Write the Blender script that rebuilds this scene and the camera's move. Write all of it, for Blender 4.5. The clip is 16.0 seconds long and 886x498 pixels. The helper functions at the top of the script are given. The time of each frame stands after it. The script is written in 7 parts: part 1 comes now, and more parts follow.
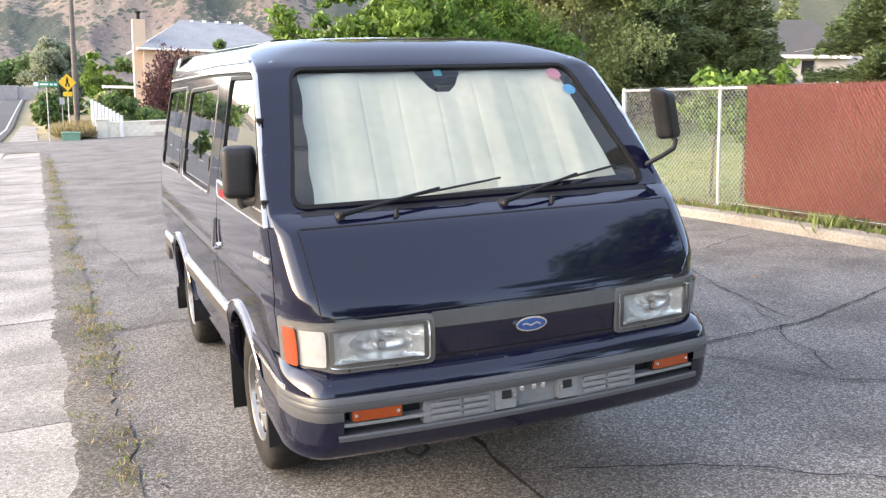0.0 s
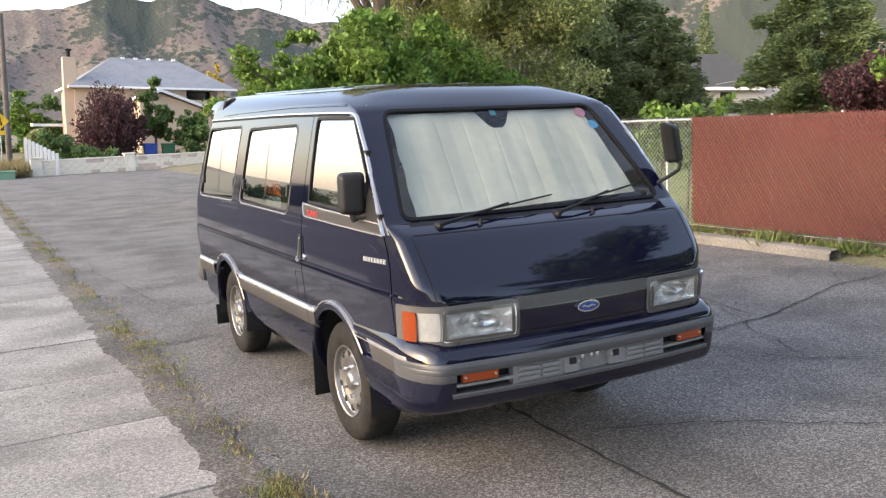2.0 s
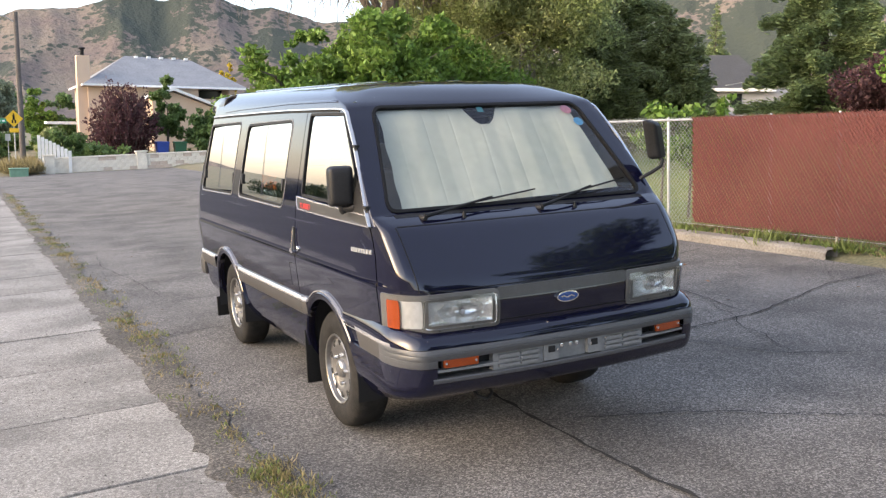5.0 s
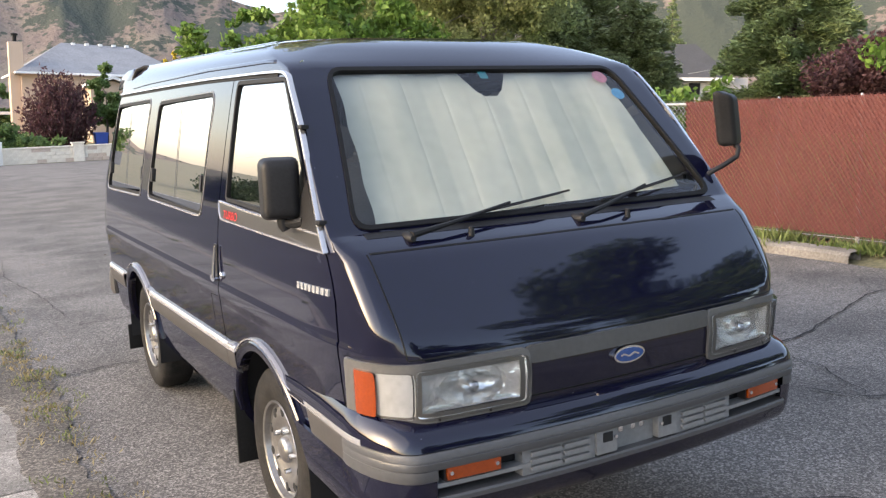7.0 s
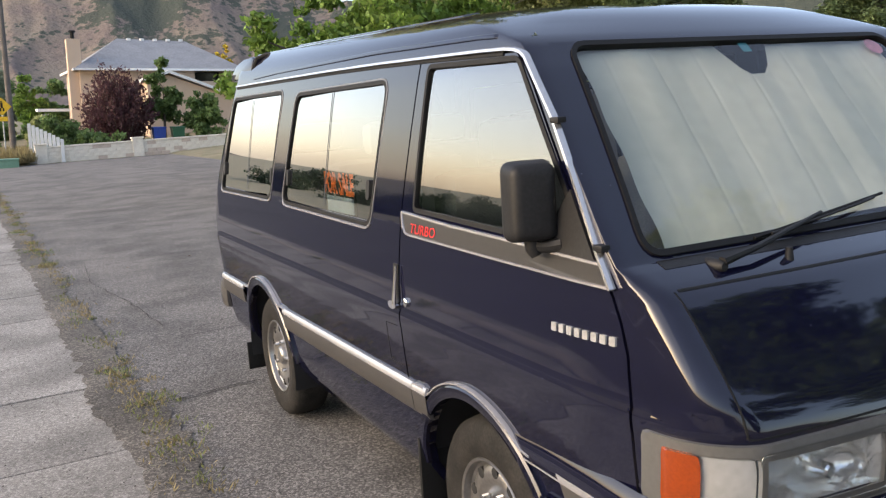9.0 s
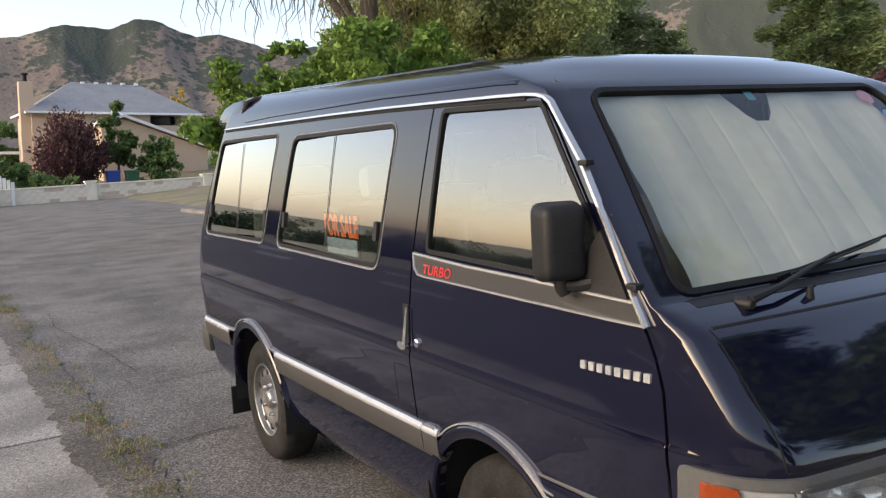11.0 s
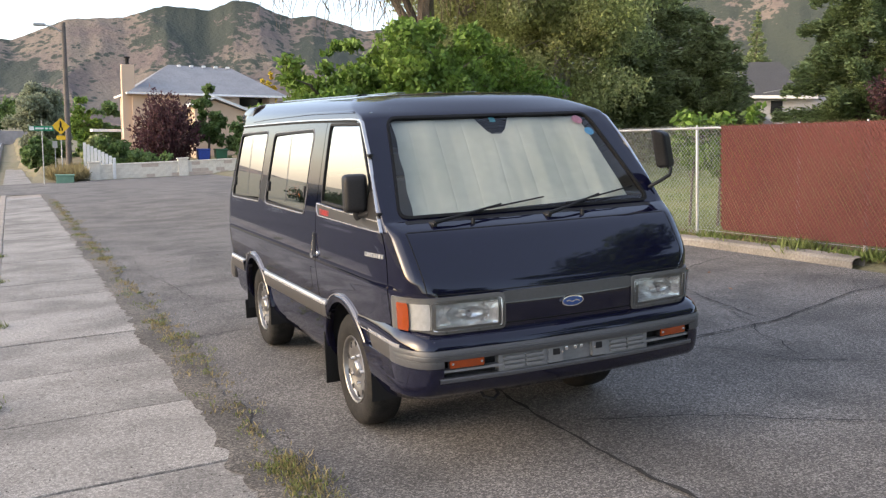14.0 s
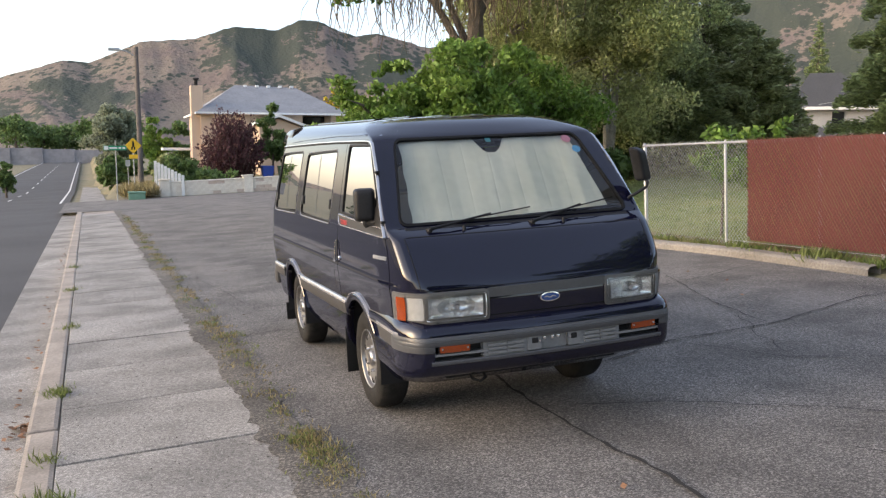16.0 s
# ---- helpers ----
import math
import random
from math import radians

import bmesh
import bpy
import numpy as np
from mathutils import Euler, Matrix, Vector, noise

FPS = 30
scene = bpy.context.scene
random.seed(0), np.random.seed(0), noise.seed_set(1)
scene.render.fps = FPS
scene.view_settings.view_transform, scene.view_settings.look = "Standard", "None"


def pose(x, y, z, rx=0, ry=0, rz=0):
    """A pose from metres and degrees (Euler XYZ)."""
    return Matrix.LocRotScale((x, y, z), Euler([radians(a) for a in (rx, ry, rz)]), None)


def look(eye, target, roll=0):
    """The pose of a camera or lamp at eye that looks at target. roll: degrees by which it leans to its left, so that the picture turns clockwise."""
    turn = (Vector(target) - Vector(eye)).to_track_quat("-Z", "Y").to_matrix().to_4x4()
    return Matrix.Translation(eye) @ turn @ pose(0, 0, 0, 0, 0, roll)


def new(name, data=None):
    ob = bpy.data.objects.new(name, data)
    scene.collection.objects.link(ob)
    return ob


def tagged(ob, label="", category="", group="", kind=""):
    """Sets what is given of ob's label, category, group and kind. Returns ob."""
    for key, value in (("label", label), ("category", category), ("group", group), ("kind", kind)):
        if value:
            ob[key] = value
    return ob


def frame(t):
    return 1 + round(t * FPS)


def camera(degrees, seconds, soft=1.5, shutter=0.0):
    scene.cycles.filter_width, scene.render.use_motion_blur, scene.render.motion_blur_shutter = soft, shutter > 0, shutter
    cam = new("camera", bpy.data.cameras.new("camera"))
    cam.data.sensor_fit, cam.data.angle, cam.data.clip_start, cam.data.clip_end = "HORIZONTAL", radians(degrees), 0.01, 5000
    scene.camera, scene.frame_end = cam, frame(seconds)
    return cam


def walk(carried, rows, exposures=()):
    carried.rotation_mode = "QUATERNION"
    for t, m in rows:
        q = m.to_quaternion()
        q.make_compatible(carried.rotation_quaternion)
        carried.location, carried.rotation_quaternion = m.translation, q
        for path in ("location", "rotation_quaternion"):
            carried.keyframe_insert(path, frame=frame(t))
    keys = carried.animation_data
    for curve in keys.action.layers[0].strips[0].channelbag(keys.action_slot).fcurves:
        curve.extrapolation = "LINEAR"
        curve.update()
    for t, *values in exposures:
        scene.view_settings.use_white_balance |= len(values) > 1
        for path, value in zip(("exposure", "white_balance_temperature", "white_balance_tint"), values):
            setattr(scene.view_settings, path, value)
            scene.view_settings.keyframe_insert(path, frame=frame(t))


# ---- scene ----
cam = camera(54.0, 16.0, soft=1.3)
# the street falls to the west and north: the van's own level is turned by this
SLOPE = pose(0, 0, 0, -1.374, -2.554, 0)
PATH = [
    (0, (-0.009, 0.082, 1.596), (0.754, 1.898, 1.246), -1.8),
    (0.5, (-0.449, 0.111, 1.586), (0.395, 1.891, 1.24), -2.7),
    (1, (-0.715, 0.012, 1.597), (0.15, 1.784, 1.264), -2.9),
    (1.5, (-0.866, -0.221, 1.613), (0.009, 1.549, 1.295), -2.8),
    (2, (-0.951, -0.428, 1.632), (-0.033, 1.326, 1.35), -2.5),
    (2.5, (-1.002, -0.669, 1.665), (-0.066, 1.075, 1.381), -2.5),
    (3, (-0.982, -0.993, 1.657), (-0.088, 0.773, 1.372), -2.2),
    (5.5, (-0.845, -0.366, 1.6), (0.051, 1.4, 1.323), -2.2),
    (6, (-0.704, -0.03, 1.6), (0.207, 1.734, 1.36), -2.0),
    (6.5, (-0.543, 0.381, 1.577), (0.408, 2.12, 1.314), -2.1),
    (7, (-0.373, 0.726, 1.544), (0.616, 2.437, 1.24), -2.2),
    (7.5, (-0.251, 0.951, 1.543), (0.741, 2.654, 1.204), -2.0),
    (8, (-0.283, 1.02, 1.564), (0.657, 2.751, 1.216), -2.6),
    (8.5, (-0.418, 1.23, 1.561), (0.481, 2.987, 1.236), -2.9),
    (9, (-0.567, 1.582, 1.579), (0.322, 3.343, 1.25), -3.7),
    (11.5, (-0.805, 1.644, 1.581), (0.199, 3.361, 1.369), -3.1),
    (12, (-0.88, 1.113, 1.575), (0.116, 2.836, 1.371), -2.9),
    (12.5, (-0.889, 0.593, 1.591), (0.085, 2.325, 1.37), -3.1),
    (13, (-0.868, 0.039, 1.582), (0.011, 1.81, 1.277), -2.1),
    (13.5, (-0.918, -0.42, 1.607), (-0.046, 1.356, 1.308), -2.0),
    (14, (-0.854, -0.824, 1.614), (-0.037, 0.983, 1.353), -2.2),
    (14.5, (-0.92, -1.121, 1.629), (-0.131, 0.699, 1.378), -2.5),
    (15, (-0.937, -1.349, 1.637), (-0.172, 0.483, 1.394), -2.5),
    (15.5, (-0.84, -1.519, 1.618), (-0.122, 0.334, 1.394), -2.7),
    (16, (-0.784, -1.604, 1.621), (-0.099, 0.262, 1.4), -2.8),
]
EXPOSURES = [(0, 2.73, 6850, 13), (0.5, 2.32, 6850, 13), (1, 2.20, 6850, 13), (1.5, 2.09, 6850, 13), (2, 2.13, 6850, 13), (3, 2.12, 6850, 13), (5.5, 2.07, 6850, 13), (6, 2.00, 6850, 13), (6.5, 2.02, 6850, 13), (7, 2.15, 6850, 13), (7.5, 2.19, 6850, 13), (8, 2.21, 6850, 13), (8.5, 2.02, 6850, 13), (9, 1.67, 6850, 13), (11.5, 1.41, 6850, 13), (12.5, 1.73, 6850, 13), (13.5, 1.92, 6850, 13), (14, 1.83, 6850, 13), (14.5, 1.77, 6850, 13), (16, 1.67, 6850, 13)]
walk(cam, [(t, SLOPE @ look(eye, target, roll)) for t, eye, target, roll in PATH], EXPOSURES)

# ---- light: the sun has just gone, the whole bright sky lights the street ----
world = bpy.data.worlds.new("evening")
scene.world = world
world.use_nodes = True
wn = world.node_tree
sky = wn.nodes.new("ShaderNodeTexSky")
sky.sky_type = "NISHITA"
sky.sun_disc = False
sky.sun_elevation = radians(18)
sky.sun_rotation = radians(-81)
sky.air_density, sky.dust_density, sky.ozone_density = 0.8, 2.1, 0.8
# a thin even veil of high cloud pales the whole sky
veil = wn.nodes.new("ShaderNodeMix")
veil.data_type = "RGBA"
veil.inputs[0].default_value = 0.16
veil.inputs[7].default_value = (3.2, 3.2, 3.35, 1)
wn.links.new(sky.outputs[0], veil.inputs[6])
wn.links.new(veil.outputs[2], wn.nodes["Background"].inputs[0])
wn.nodes["Background"].inputs[1].default_value = 0.15

sun_lamp = new("sun", bpy.data.lights.new("sun", "SUN"))
sun_lamp.data.energy, sun_lamp.data.angle, sun_lamp.data.color = 0.3, radians(80), (1.0, 0.95, 0.9)
sun_lamp.matrix_world = look((-60, 4, 40), (0, 0, 0))

# ---- materials ----
def mat(name, color, rough=0.6, metal=0.0, vary=0.15, scale=8.0, fine=80.0, bump=0.0, coat=0.0, color2=None, spec=0.5, island=0.0):
    """A surface with variation at two scales, by object coordinates in metres."""
    m = bpy.data.materials.new(name)
    m.use_nodes = True
    nt = m.node_tree
    b = nt.nodes["Principled BSDF"]
    b.inputs["Roughness"].default_value, b.inputs["Metallic"].default_value = rough, metal
    b.inputs["Coat Weight"].default_value, b.inputs["Specular IOR Level"].default_value = coat, spec
    b.inputs["Coat Roughness"].default_value = 0.04
    tc = nt.nodes.new("ShaderNodeTexCoord")
    n1, n2 = nt.nodes.new("ShaderNodeTexNoise"), nt.nodes.new("ShaderNodeTexNoise")
    n1.inputs["Scale"].default_value, n2.inputs["Scale"].default_value = scale, fine
    n1.inputs["Detail"].default_value, n2.inputs["Detail"].default_value = 5, 3
    for n in (n1, n2):
        nt.links.new(tc.outputs["Object"], n.inputs["Vector"])
    c1 = (*color, 1)
    c2 = (*(color2 or [c * (1 - vary) for c in color]), 1)
    mix = nt.nodes.new("ShaderNodeMix")
    mix.data_type = "RGBA"
    ramp = nt.nodes.new("ShaderNodeMapRange")
    ramp.inputs[1].default_value, ramp.inputs[2].default_value = 0.35, 0.68
    nt.links.new(n1.outputs["Fac"], ramp.inputs[0])
    nt.links.new(ramp.outputs[0], mix.inputs[0])
    mix.inputs[6].default_value, mix.inputs[7].default_value = c1, c2
    hsv = nt.nodes.new("ShaderNodeHueSaturation")
    mr = nt.nodes.new("ShaderNodeMapRange")
    mr.inputs[1].default_value, mr.inputs[2].default_value = 0.3, 0.7
    mr.inputs[3].default_value, mr.inputs[4].default_value = 1 - vary, 1 + vary
    nt.links.new(n2.outputs["Fac"], mr.inputs[0])
    value = mr.outputs[0]
    if island:
        geo = nt.nodes.new("ShaderNodeNewGeometry")
        im = nt.nodes.new("ShaderNodeMapRange")
        im.inputs[3].default_value, im.inputs[4].default_value = 1 - island, 1 + island
        nt.links.new(geo.outputs["Random Per Island"], im.inputs[0])
        mul = nt.nodes.new("ShaderNodeMath")
        mul.operation = "MULTIPLY"
        nt.links.new(value, mul.inputs[0])
        nt.links.new(im.outputs[0], mul.inputs[1])
        value = mul.outputs[0]
    nt.links.new(value, hsv.inputs["Value"])
    nt.links.new(mix.outputs[2], hsv.inputs["Color"])
    nt.links.new(hsv.outputs[0], b.inputs["Base Color"])
    if bump:
        bp = nt.nodes.new("ShaderNodeBump")
        bp.inputs["Strength"].default_value, bp.inputs["Distance"].default_value = 1.0, bump
        nt.links.new(n2.outputs["Fac"], bp.inputs["Height"])
        nt.links.new(bp.outputs[0], b.inputs["Normal"])
    return m


def leaf_mat(name, color, color2, through_light=0.35, rough=0.55):
    """Leaves: varied leaf by leaf, with light coming through."""
    m = mat(name, color, rough, vary=0.15, scale=0.6, fine=6.0, color2=color2, spec=0.3, island=0.45)
    nt = m.node_tree
    b = nt.nodes["Principled BSDF"]
    col = b.inputs["Base Color"].links[0].from_socket
    tr = nt.nodes.new("ShaderNodeBsdfTranslucent")
    mx = nt.nodes.new("ShaderNodeMixShader")
    mx.inputs[0].default_value = through_light
    nt.links.new(col, tr.inputs[0])
    nt.links.new(b.outputs[0], mx.inputs[1])
    nt.links.new(tr.outputs[0], mx.inputs[2])
    nt.links.new(mx.outputs[0], nt.nodes["Material Output"].inputs[0])
    return m


def glass_mat(name, tint, through_part, rough=0.0, boosted=1.3):
    """Sheet glass: a mirror at its Fresnel share, else seen through with a tint."""
    m = bpy.data.materials.new(name)
    m.use_nodes = True
    nt = m.node_tree
    nt.nodes.remove(nt.nodes["Principled BSDF"])
    tr, gl, mx, fr = (nt.nodes.new("ShaderNode" + k) for k in ("BsdfTransparent", "BsdfGlossy", "MixShader", "Fresnel"))
    tr.inputs[0].default_value = (*[c * through_part for c in tint], 1)
    gl.inputs["Roughness"].default_value = rough
    fr.inputs[0].default_value = 1.6
    boost = nt.nodes.new("ShaderNodeMath")
    boost.operation, boost.use_clamp = "MULTIPLY", True
    boost.inputs[1].default_value = boosted
    nt.links.new(fr.outputs[0], boost.inputs[0])
    nt.links.new(boost.outputs[0], mx.inputs[0])
    nt.links.new(tr.outputs[0], mx.inputs[1])
    nt.links.new(gl.outputs[0], mx.inputs[2])
    nt.links.new(mx.outputs[0], nt.nodes["Material Output"].inputs[0])
    return m


PAINT = mat("navy_paint", (0.0044, 0.0048, 0.0160), 0.055, 0.0, 0.12, 2.0, 30, spec=0.5, coat=0.28)
def add_flecks(m, scale, radius, share, color):
    """Small pale flecks of dust and chips, a few to each hand's breadth."""
    nt = m.node_tree
    b = nt.nodes["Principled BSDF"]
    tc, vo, sep = nt.nodes.new("ShaderNodeTexCoord"), nt.nodes.new("ShaderNodeTexVoronoi"), nt.nodes.new("ShaderNodeSeparateColor")
    near, few, both_of, mx = nt.nodes.new("ShaderNodeMath"), nt.nodes.new("ShaderNodeMath"), nt.nodes.new("ShaderNodeMath"), nt.nodes.new("ShaderNodeMix")
    vo.inputs["Scale"].default_value = scale
    nt.links.new(tc.outputs["Object"], vo.inputs["Vector"])
    nt.links.new(vo.outputs["Color"], sep.inputs[0])
    near.operation, few.operation, both_of.operation, mx.data_type = "LESS_THAN", "LESS_THAN", "MULTIPLY", "RGBA"
    near.inputs[1].default_value, few.inputs[1].default_value = radius * scale, share
    nt.links.new(vo.outputs["Distance"], near.inputs[0])
    nt.links.new(sep.outputs[0], few.inputs[0])
    nt.links.new(near.outputs[0], both_of.inputs[0])
    nt.links.new(few.outputs[0], both_of.inputs[1])
    nt.links.new(both_of.outputs[0], mx.inputs[0])
    nt.links.new(b.inputs["Base Color"].links[0].from_socket, mx.inputs[6])
    mx.inputs[7].default_value = (*color, 1)
    nt.links.new(mx.outputs[2], b.inputs["Base Color"])


add_flecks(PAINT, 34, 0.0016, 0.14, (0.12, 0.12, 0.14))
GREY_TRIM = mat("grey_bumper_plastic", (0.17, 0.175, 0.18), 0.42, 0.0, 0.10, 5, 60, bump=0.0004)
SILVER_TRIM = mat("silver_grey_trim", (0.50, 0.49, 0.50), 0.25, 0.65, 0.06, 5, 60)
RAIL_METAL = mat("bright_rail", (0.62, 0.62, 0.62), 0.22, 0.85, 0.06, 5, 60)
DULL_TRIM = mat("dull_window_trim", (0.16, 0.16, 0.165), 0.35, 0.4, 0.06, 5, 60)
BAND_TRIM = mat("dark_door_band", (0.022, 0.021, 0.021), 0.5, 0.0, 0.1, 5, 60)
BROWN_TRIM = mat("grey_brown_side_trim", (0.050, 0.047, 0.045), 0.42, 0.0, 0.1, 5, 60)
BUMPER_GREY = mat("bumper_grey", (0.070, 0.072, 0.077), 0.42, 0.0, 0.08, 5, 60)
CHROME = mat("chrome", (0.82, 0.82, 0.82), 0.12, 1.0, 0.04, 20, 60)
BLACK_PLASTIC = mat("black_plastic", (0.016, 0.016, 0.017), 0.5, 0.0, 0.2, 10, 120, bump=0.0004, spec=0.25)
RUBBER = mat("black_rubber", (0.010, 0.010, 0.010), 0.6, 0.0, 0.2, 10, 90, spec=0.2)
TYRE_RUBBER = mat("tyre_rubber", (0.016, 0.0155, 0.015), 0.75, 0.0, 0.25, 14, 120, bump=0.0008, color2=(0.028, 0.026, 0.024), spec=0.12)
# near-black that paints shade into cavities: arches, underbody, recess and holes
DARK = mat("cavity_shade", (0.006, 0.006, 0.007), 0.8)
RIM_SILVER = mat("wheel_silver", (0.32, 0.31, 0.30), 0.32, 0.85, 0.1, 14, 70)
AMBER = mat("amber_lens", (0.24, 0.037, 0.002), 0.12, 0.0, 0.1, 30, 160, coat=0.6)
LAMP_BOWL = mat("lamp_bowl", (0.90, 0.91, 0.90), 0.20, 0.85, 0.06, 30, 55, bump=0.003)
LAMP_GREY = mat("lamp_surround_grey", (0.090, 0.090, 0.088), 0.42, 0.0, 0.08, 8, 80)
REFLECTOR = mat("lamp_reflector", (0.56, 0.575, 0.59), 0.42, 0.6, 0.08, 40, 45, bump=0.001)
LENS = glass_mat("clear_lens", (0.95, 0.96, 0.97), 0.95, 0.03)
GLASS = glass_mat("side_glass", (0.80, 0.86, 0.83), 0.92, boosted=3.6)
# unseen far panes, tinted dark only to dim the cabin behind the near glass
GLASS_FAR = glass_mat("cabin_dimming_glass", (0.80, 0.86, 0.83), 0.12, boosted=2.0)
WINDSHIELD = glass_mat("windshield_glass", (0.93, 0.97, 0.95), 0.97, boosted=1.1)
SHADE = mat("pale_sunshade", (0.64, 0.64, 0.57), 0.5, 0.0, 0.05, 2.2, 25, color2=(0.50, 0.52, 0.46))
SEAT = mat("grey_seat_cloth", (0.18, 0.19, 0.20), 0.9, 0.0, 0.15, 12, 200)
RED = mat("red_lettering", (0.62, 0.025, 0.03), 0.35)
WHITE_LET = mat("silver_lettering", (0.58, 0.58, 0.57), 0.25, 0.6)
ORANGE = mat("orange_print", (0.95, 0.20, 0.02), 0.5)
PALE_BLUE = mat("pale_blue_card", (0.42, 0.55, 0.66), 0.6)
STICKER_BLUE = mat("blue_sticker", (0.10, 0.36, 0.62), 0.5)
STICKER_PINK = mat("pink_sticker", (0.55, 0.25, 0.33), 0.5)
TEAL = mat("teal_sticker", (0.05, 0.28, 0.34), 0.5)
BADGE_BLUE = mat("blue_enamel", (0.02, 0.06, 0.20), 0.2, coat=0.8)
def asphalt_mat(name, base, grain, patch, relief=0.003, stone=130):
    """Worn asphalt: pale stones in a dark binder, with large stains and worn patches."""
    m = mat(name, base, 0.93, 0.0, 0.25, 0.45, 40, bump=relief, color2=patch)
    nt = m.node_tree
    b = nt.nodes["Principled BSDF"]
    col = b.inputs["Base Color"].links[0].from_socket
    tc = nt.nodes.new("ShaderNodeTexCoord")
    vo = nt.nodes.new("ShaderNodeTexVoronoi")
    vo.inputs["Scale"].default_value = stone
    nt.links.new(tc.outputs["Object"], vo.inputs["Vector"])
    sep = nt.nodes.new("ShaderNodeSeparateColor")
    nt.links.new(vo.outputs["Color"], sep.inputs[0])
    mr = nt.nodes.new("ShaderNodeMapRange")
    mr.inputs[1].default_value, mr.inputs[2].default_value, mr.inputs[3].default_value, mr.inputs[4].default_value = 0.0, 1.0, 0.55, grain
    pw = nt.nodes.new("ShaderNodeMath")
    pw.operation = "POWER"
    pw.inputs[1].default_value = 2.2
    nt.links.new(sep.outputs[0], pw.inputs[0])
    nt.links.new(pw.outputs[0], mr.inputs[0])
    st = nt.nodes.new("ShaderNodeTexNoise")
    st.inputs["Scale"].default_value, st.inputs["Detail"].default_value = 1.3, 6
    nt.links.new(tc.outputs["Object"], st.inputs["Vector"])
    sr = nt.nodes.new("ShaderNodeMapRange")
    sr.inputs[1].default_value, sr.inputs[2].default_value, sr.inputs[3].default_value, sr.inputs[4].default_value = 0.36, 0.58, 0.68, 1.11
    nt.links.new(st.outputs["Fac"], sr.inputs[0])
    mul = nt.nodes.new("ShaderNodeMath")
    mul.operation = "MULTIPLY"
    nt.links.new(mr.outputs[0], mul.inputs[0])
    nt.links.new(sr.outputs[0], mul.inputs[1])
    hs = nt.nodes.new("ShaderNodeHueSaturation")
    nt.links.new(col, hs.inputs["Color"])
    nt.links.new(mul.outputs[0], hs.inputs["Value"])
    nt.links.new(hs.outputs[0], b.inputs["Base Color"])
    return m


ASPHALT = asphalt_mat("worn_asphalt", (0.136, 0.126, 0.116), 2.25, (0.098, 0.092, 0.087))
ROAD = mat("dark_road_asphalt", (0.05, 0.05, 0.053), 0.9, 0.0, 0.3, 0.3, 60, bump=0.003)
CONCRETE = asphalt_mat("sidewalk_concrete", (0.37, 0.348, 0.32), 1.15, (0.285, 0.270, 0.248), 0.0006, 160)
KERB = mat("kerb_concrete", (0.34, 0.295, 0.25), 0.9, 0.0, 0.2, 2.5, 60, bump=0.002, color2=(0.23, 0.20, 0.17))
def scatter(m):
    """Gives each piece its own stretch of the pattern."""
    nt = m.node_tree
    tc, info, add = nt.nodes.new("ShaderNodeTexCoord"), nt.nodes.new("ShaderNodeObjectInfo"), nt.nodes.new("ShaderNodeVectorMath")
    mul = nt.nodes.new("ShaderNodeMath")
    mul.operation = "MULTIPLY"
    mul.inputs[1].default_value = 40
    nt.links.new(info.outputs["Random"], mul.inputs[0])
    nt.links.new(tc.outputs["Object"], add.inputs[0])
    nt.links.new(mul.outputs[0], add.inputs[1])
    for n in nt.nodes:
        if n.type in ("TEX_NOISE", "TEX_VORONOI"):
            nt.links.new(add.outputs[0], n.inputs["Vector"])


scatter(CONCRETE)
scatter(KERB)
CRACK = mat("crack_shadow", (0.022, 0.021, 0.02), 1.0)
LINE_WHITE = mat("road_paint", (0.6, 0.6, 0.58), 0.8, 0.0, 0.2, 4, 60)
GRASS_GROUND = mat("lawn", (0.13, 0.17, 0.05), 0.95, 0.0, 0.25, 0.5, 25, bump=0.02, color2=(0.18, 0.19, 0.07))
DRY_GROUND = mat("dry_ground", (0.20, 0.165, 0.105), 0.95, 0.0, 0.3, 0.8, 25, bump=0.01, color2=(0.12, 0.12, 0.06))
GRASS_GREEN = leaf_mat("green_weeds", (0.12, 0.17, 0.045), (0.19, 0.20, 0.07))
LAWN_GREEN = leaf_mat("lawn_blades", (0.13, 0.19, 0.055), (0.19, 0.22, 0.08))
GRASS_DRY = leaf_mat("dry_grass", (0.30, 0.24, 0.12), (0.22, 0.19, 0.09))
RED_SLAT = mat("red_plastic_slat", (0.064, 0.0092, 0.0072), 0.6, 0.0, 0.12, 1.1, 30, color2=(0.096, 0.022, 0.0175), island=0.08, spec=0.35)
RED_WIRE = mat("faded_red_wire", (0.19, 0.058, 0.047), 0.6, 0.0, 0.2, 1.1, 30)
GALV = mat("galvanised_steel", (0.42, 0.43, 0.43), 0.45, 0.6, 0.12, 8, 60)
BARK = mat("bark", (0.13, 0.105, 0.085), 0.95, 0.0, 0.3, 6, 40, bump=0.02)
BARK_PALE = mat("pale_bark", (0.30, 0.28, 0.25), 0.95, 0.0, 0.3, 6, 40, bump=0.01)
STUCCO = mat("peach_stucco", (0.56, 0.42, 0.31), 0.95, 0.0, 0.07, 0.6, 40, bump=0.004)
ROOF_GREY = mat("blue_grey_shingles", (0.235, 0.245, 0.262), 0.9, 0.0, 0.16, 1.0, 9, bump=0.01)
WHITE_PAINT = mat("white_paint", (0.72, 0.72, 0.70), 0.6, 0.0, 0.08, 2, 30)
WALL_BLOCK = mat("cream_block", (0.74, 0.69, 0.59), 0.95, 0.0, 0.12, 3, 40, bump=0.004, color2=(0.64, 0.58, 0.49))
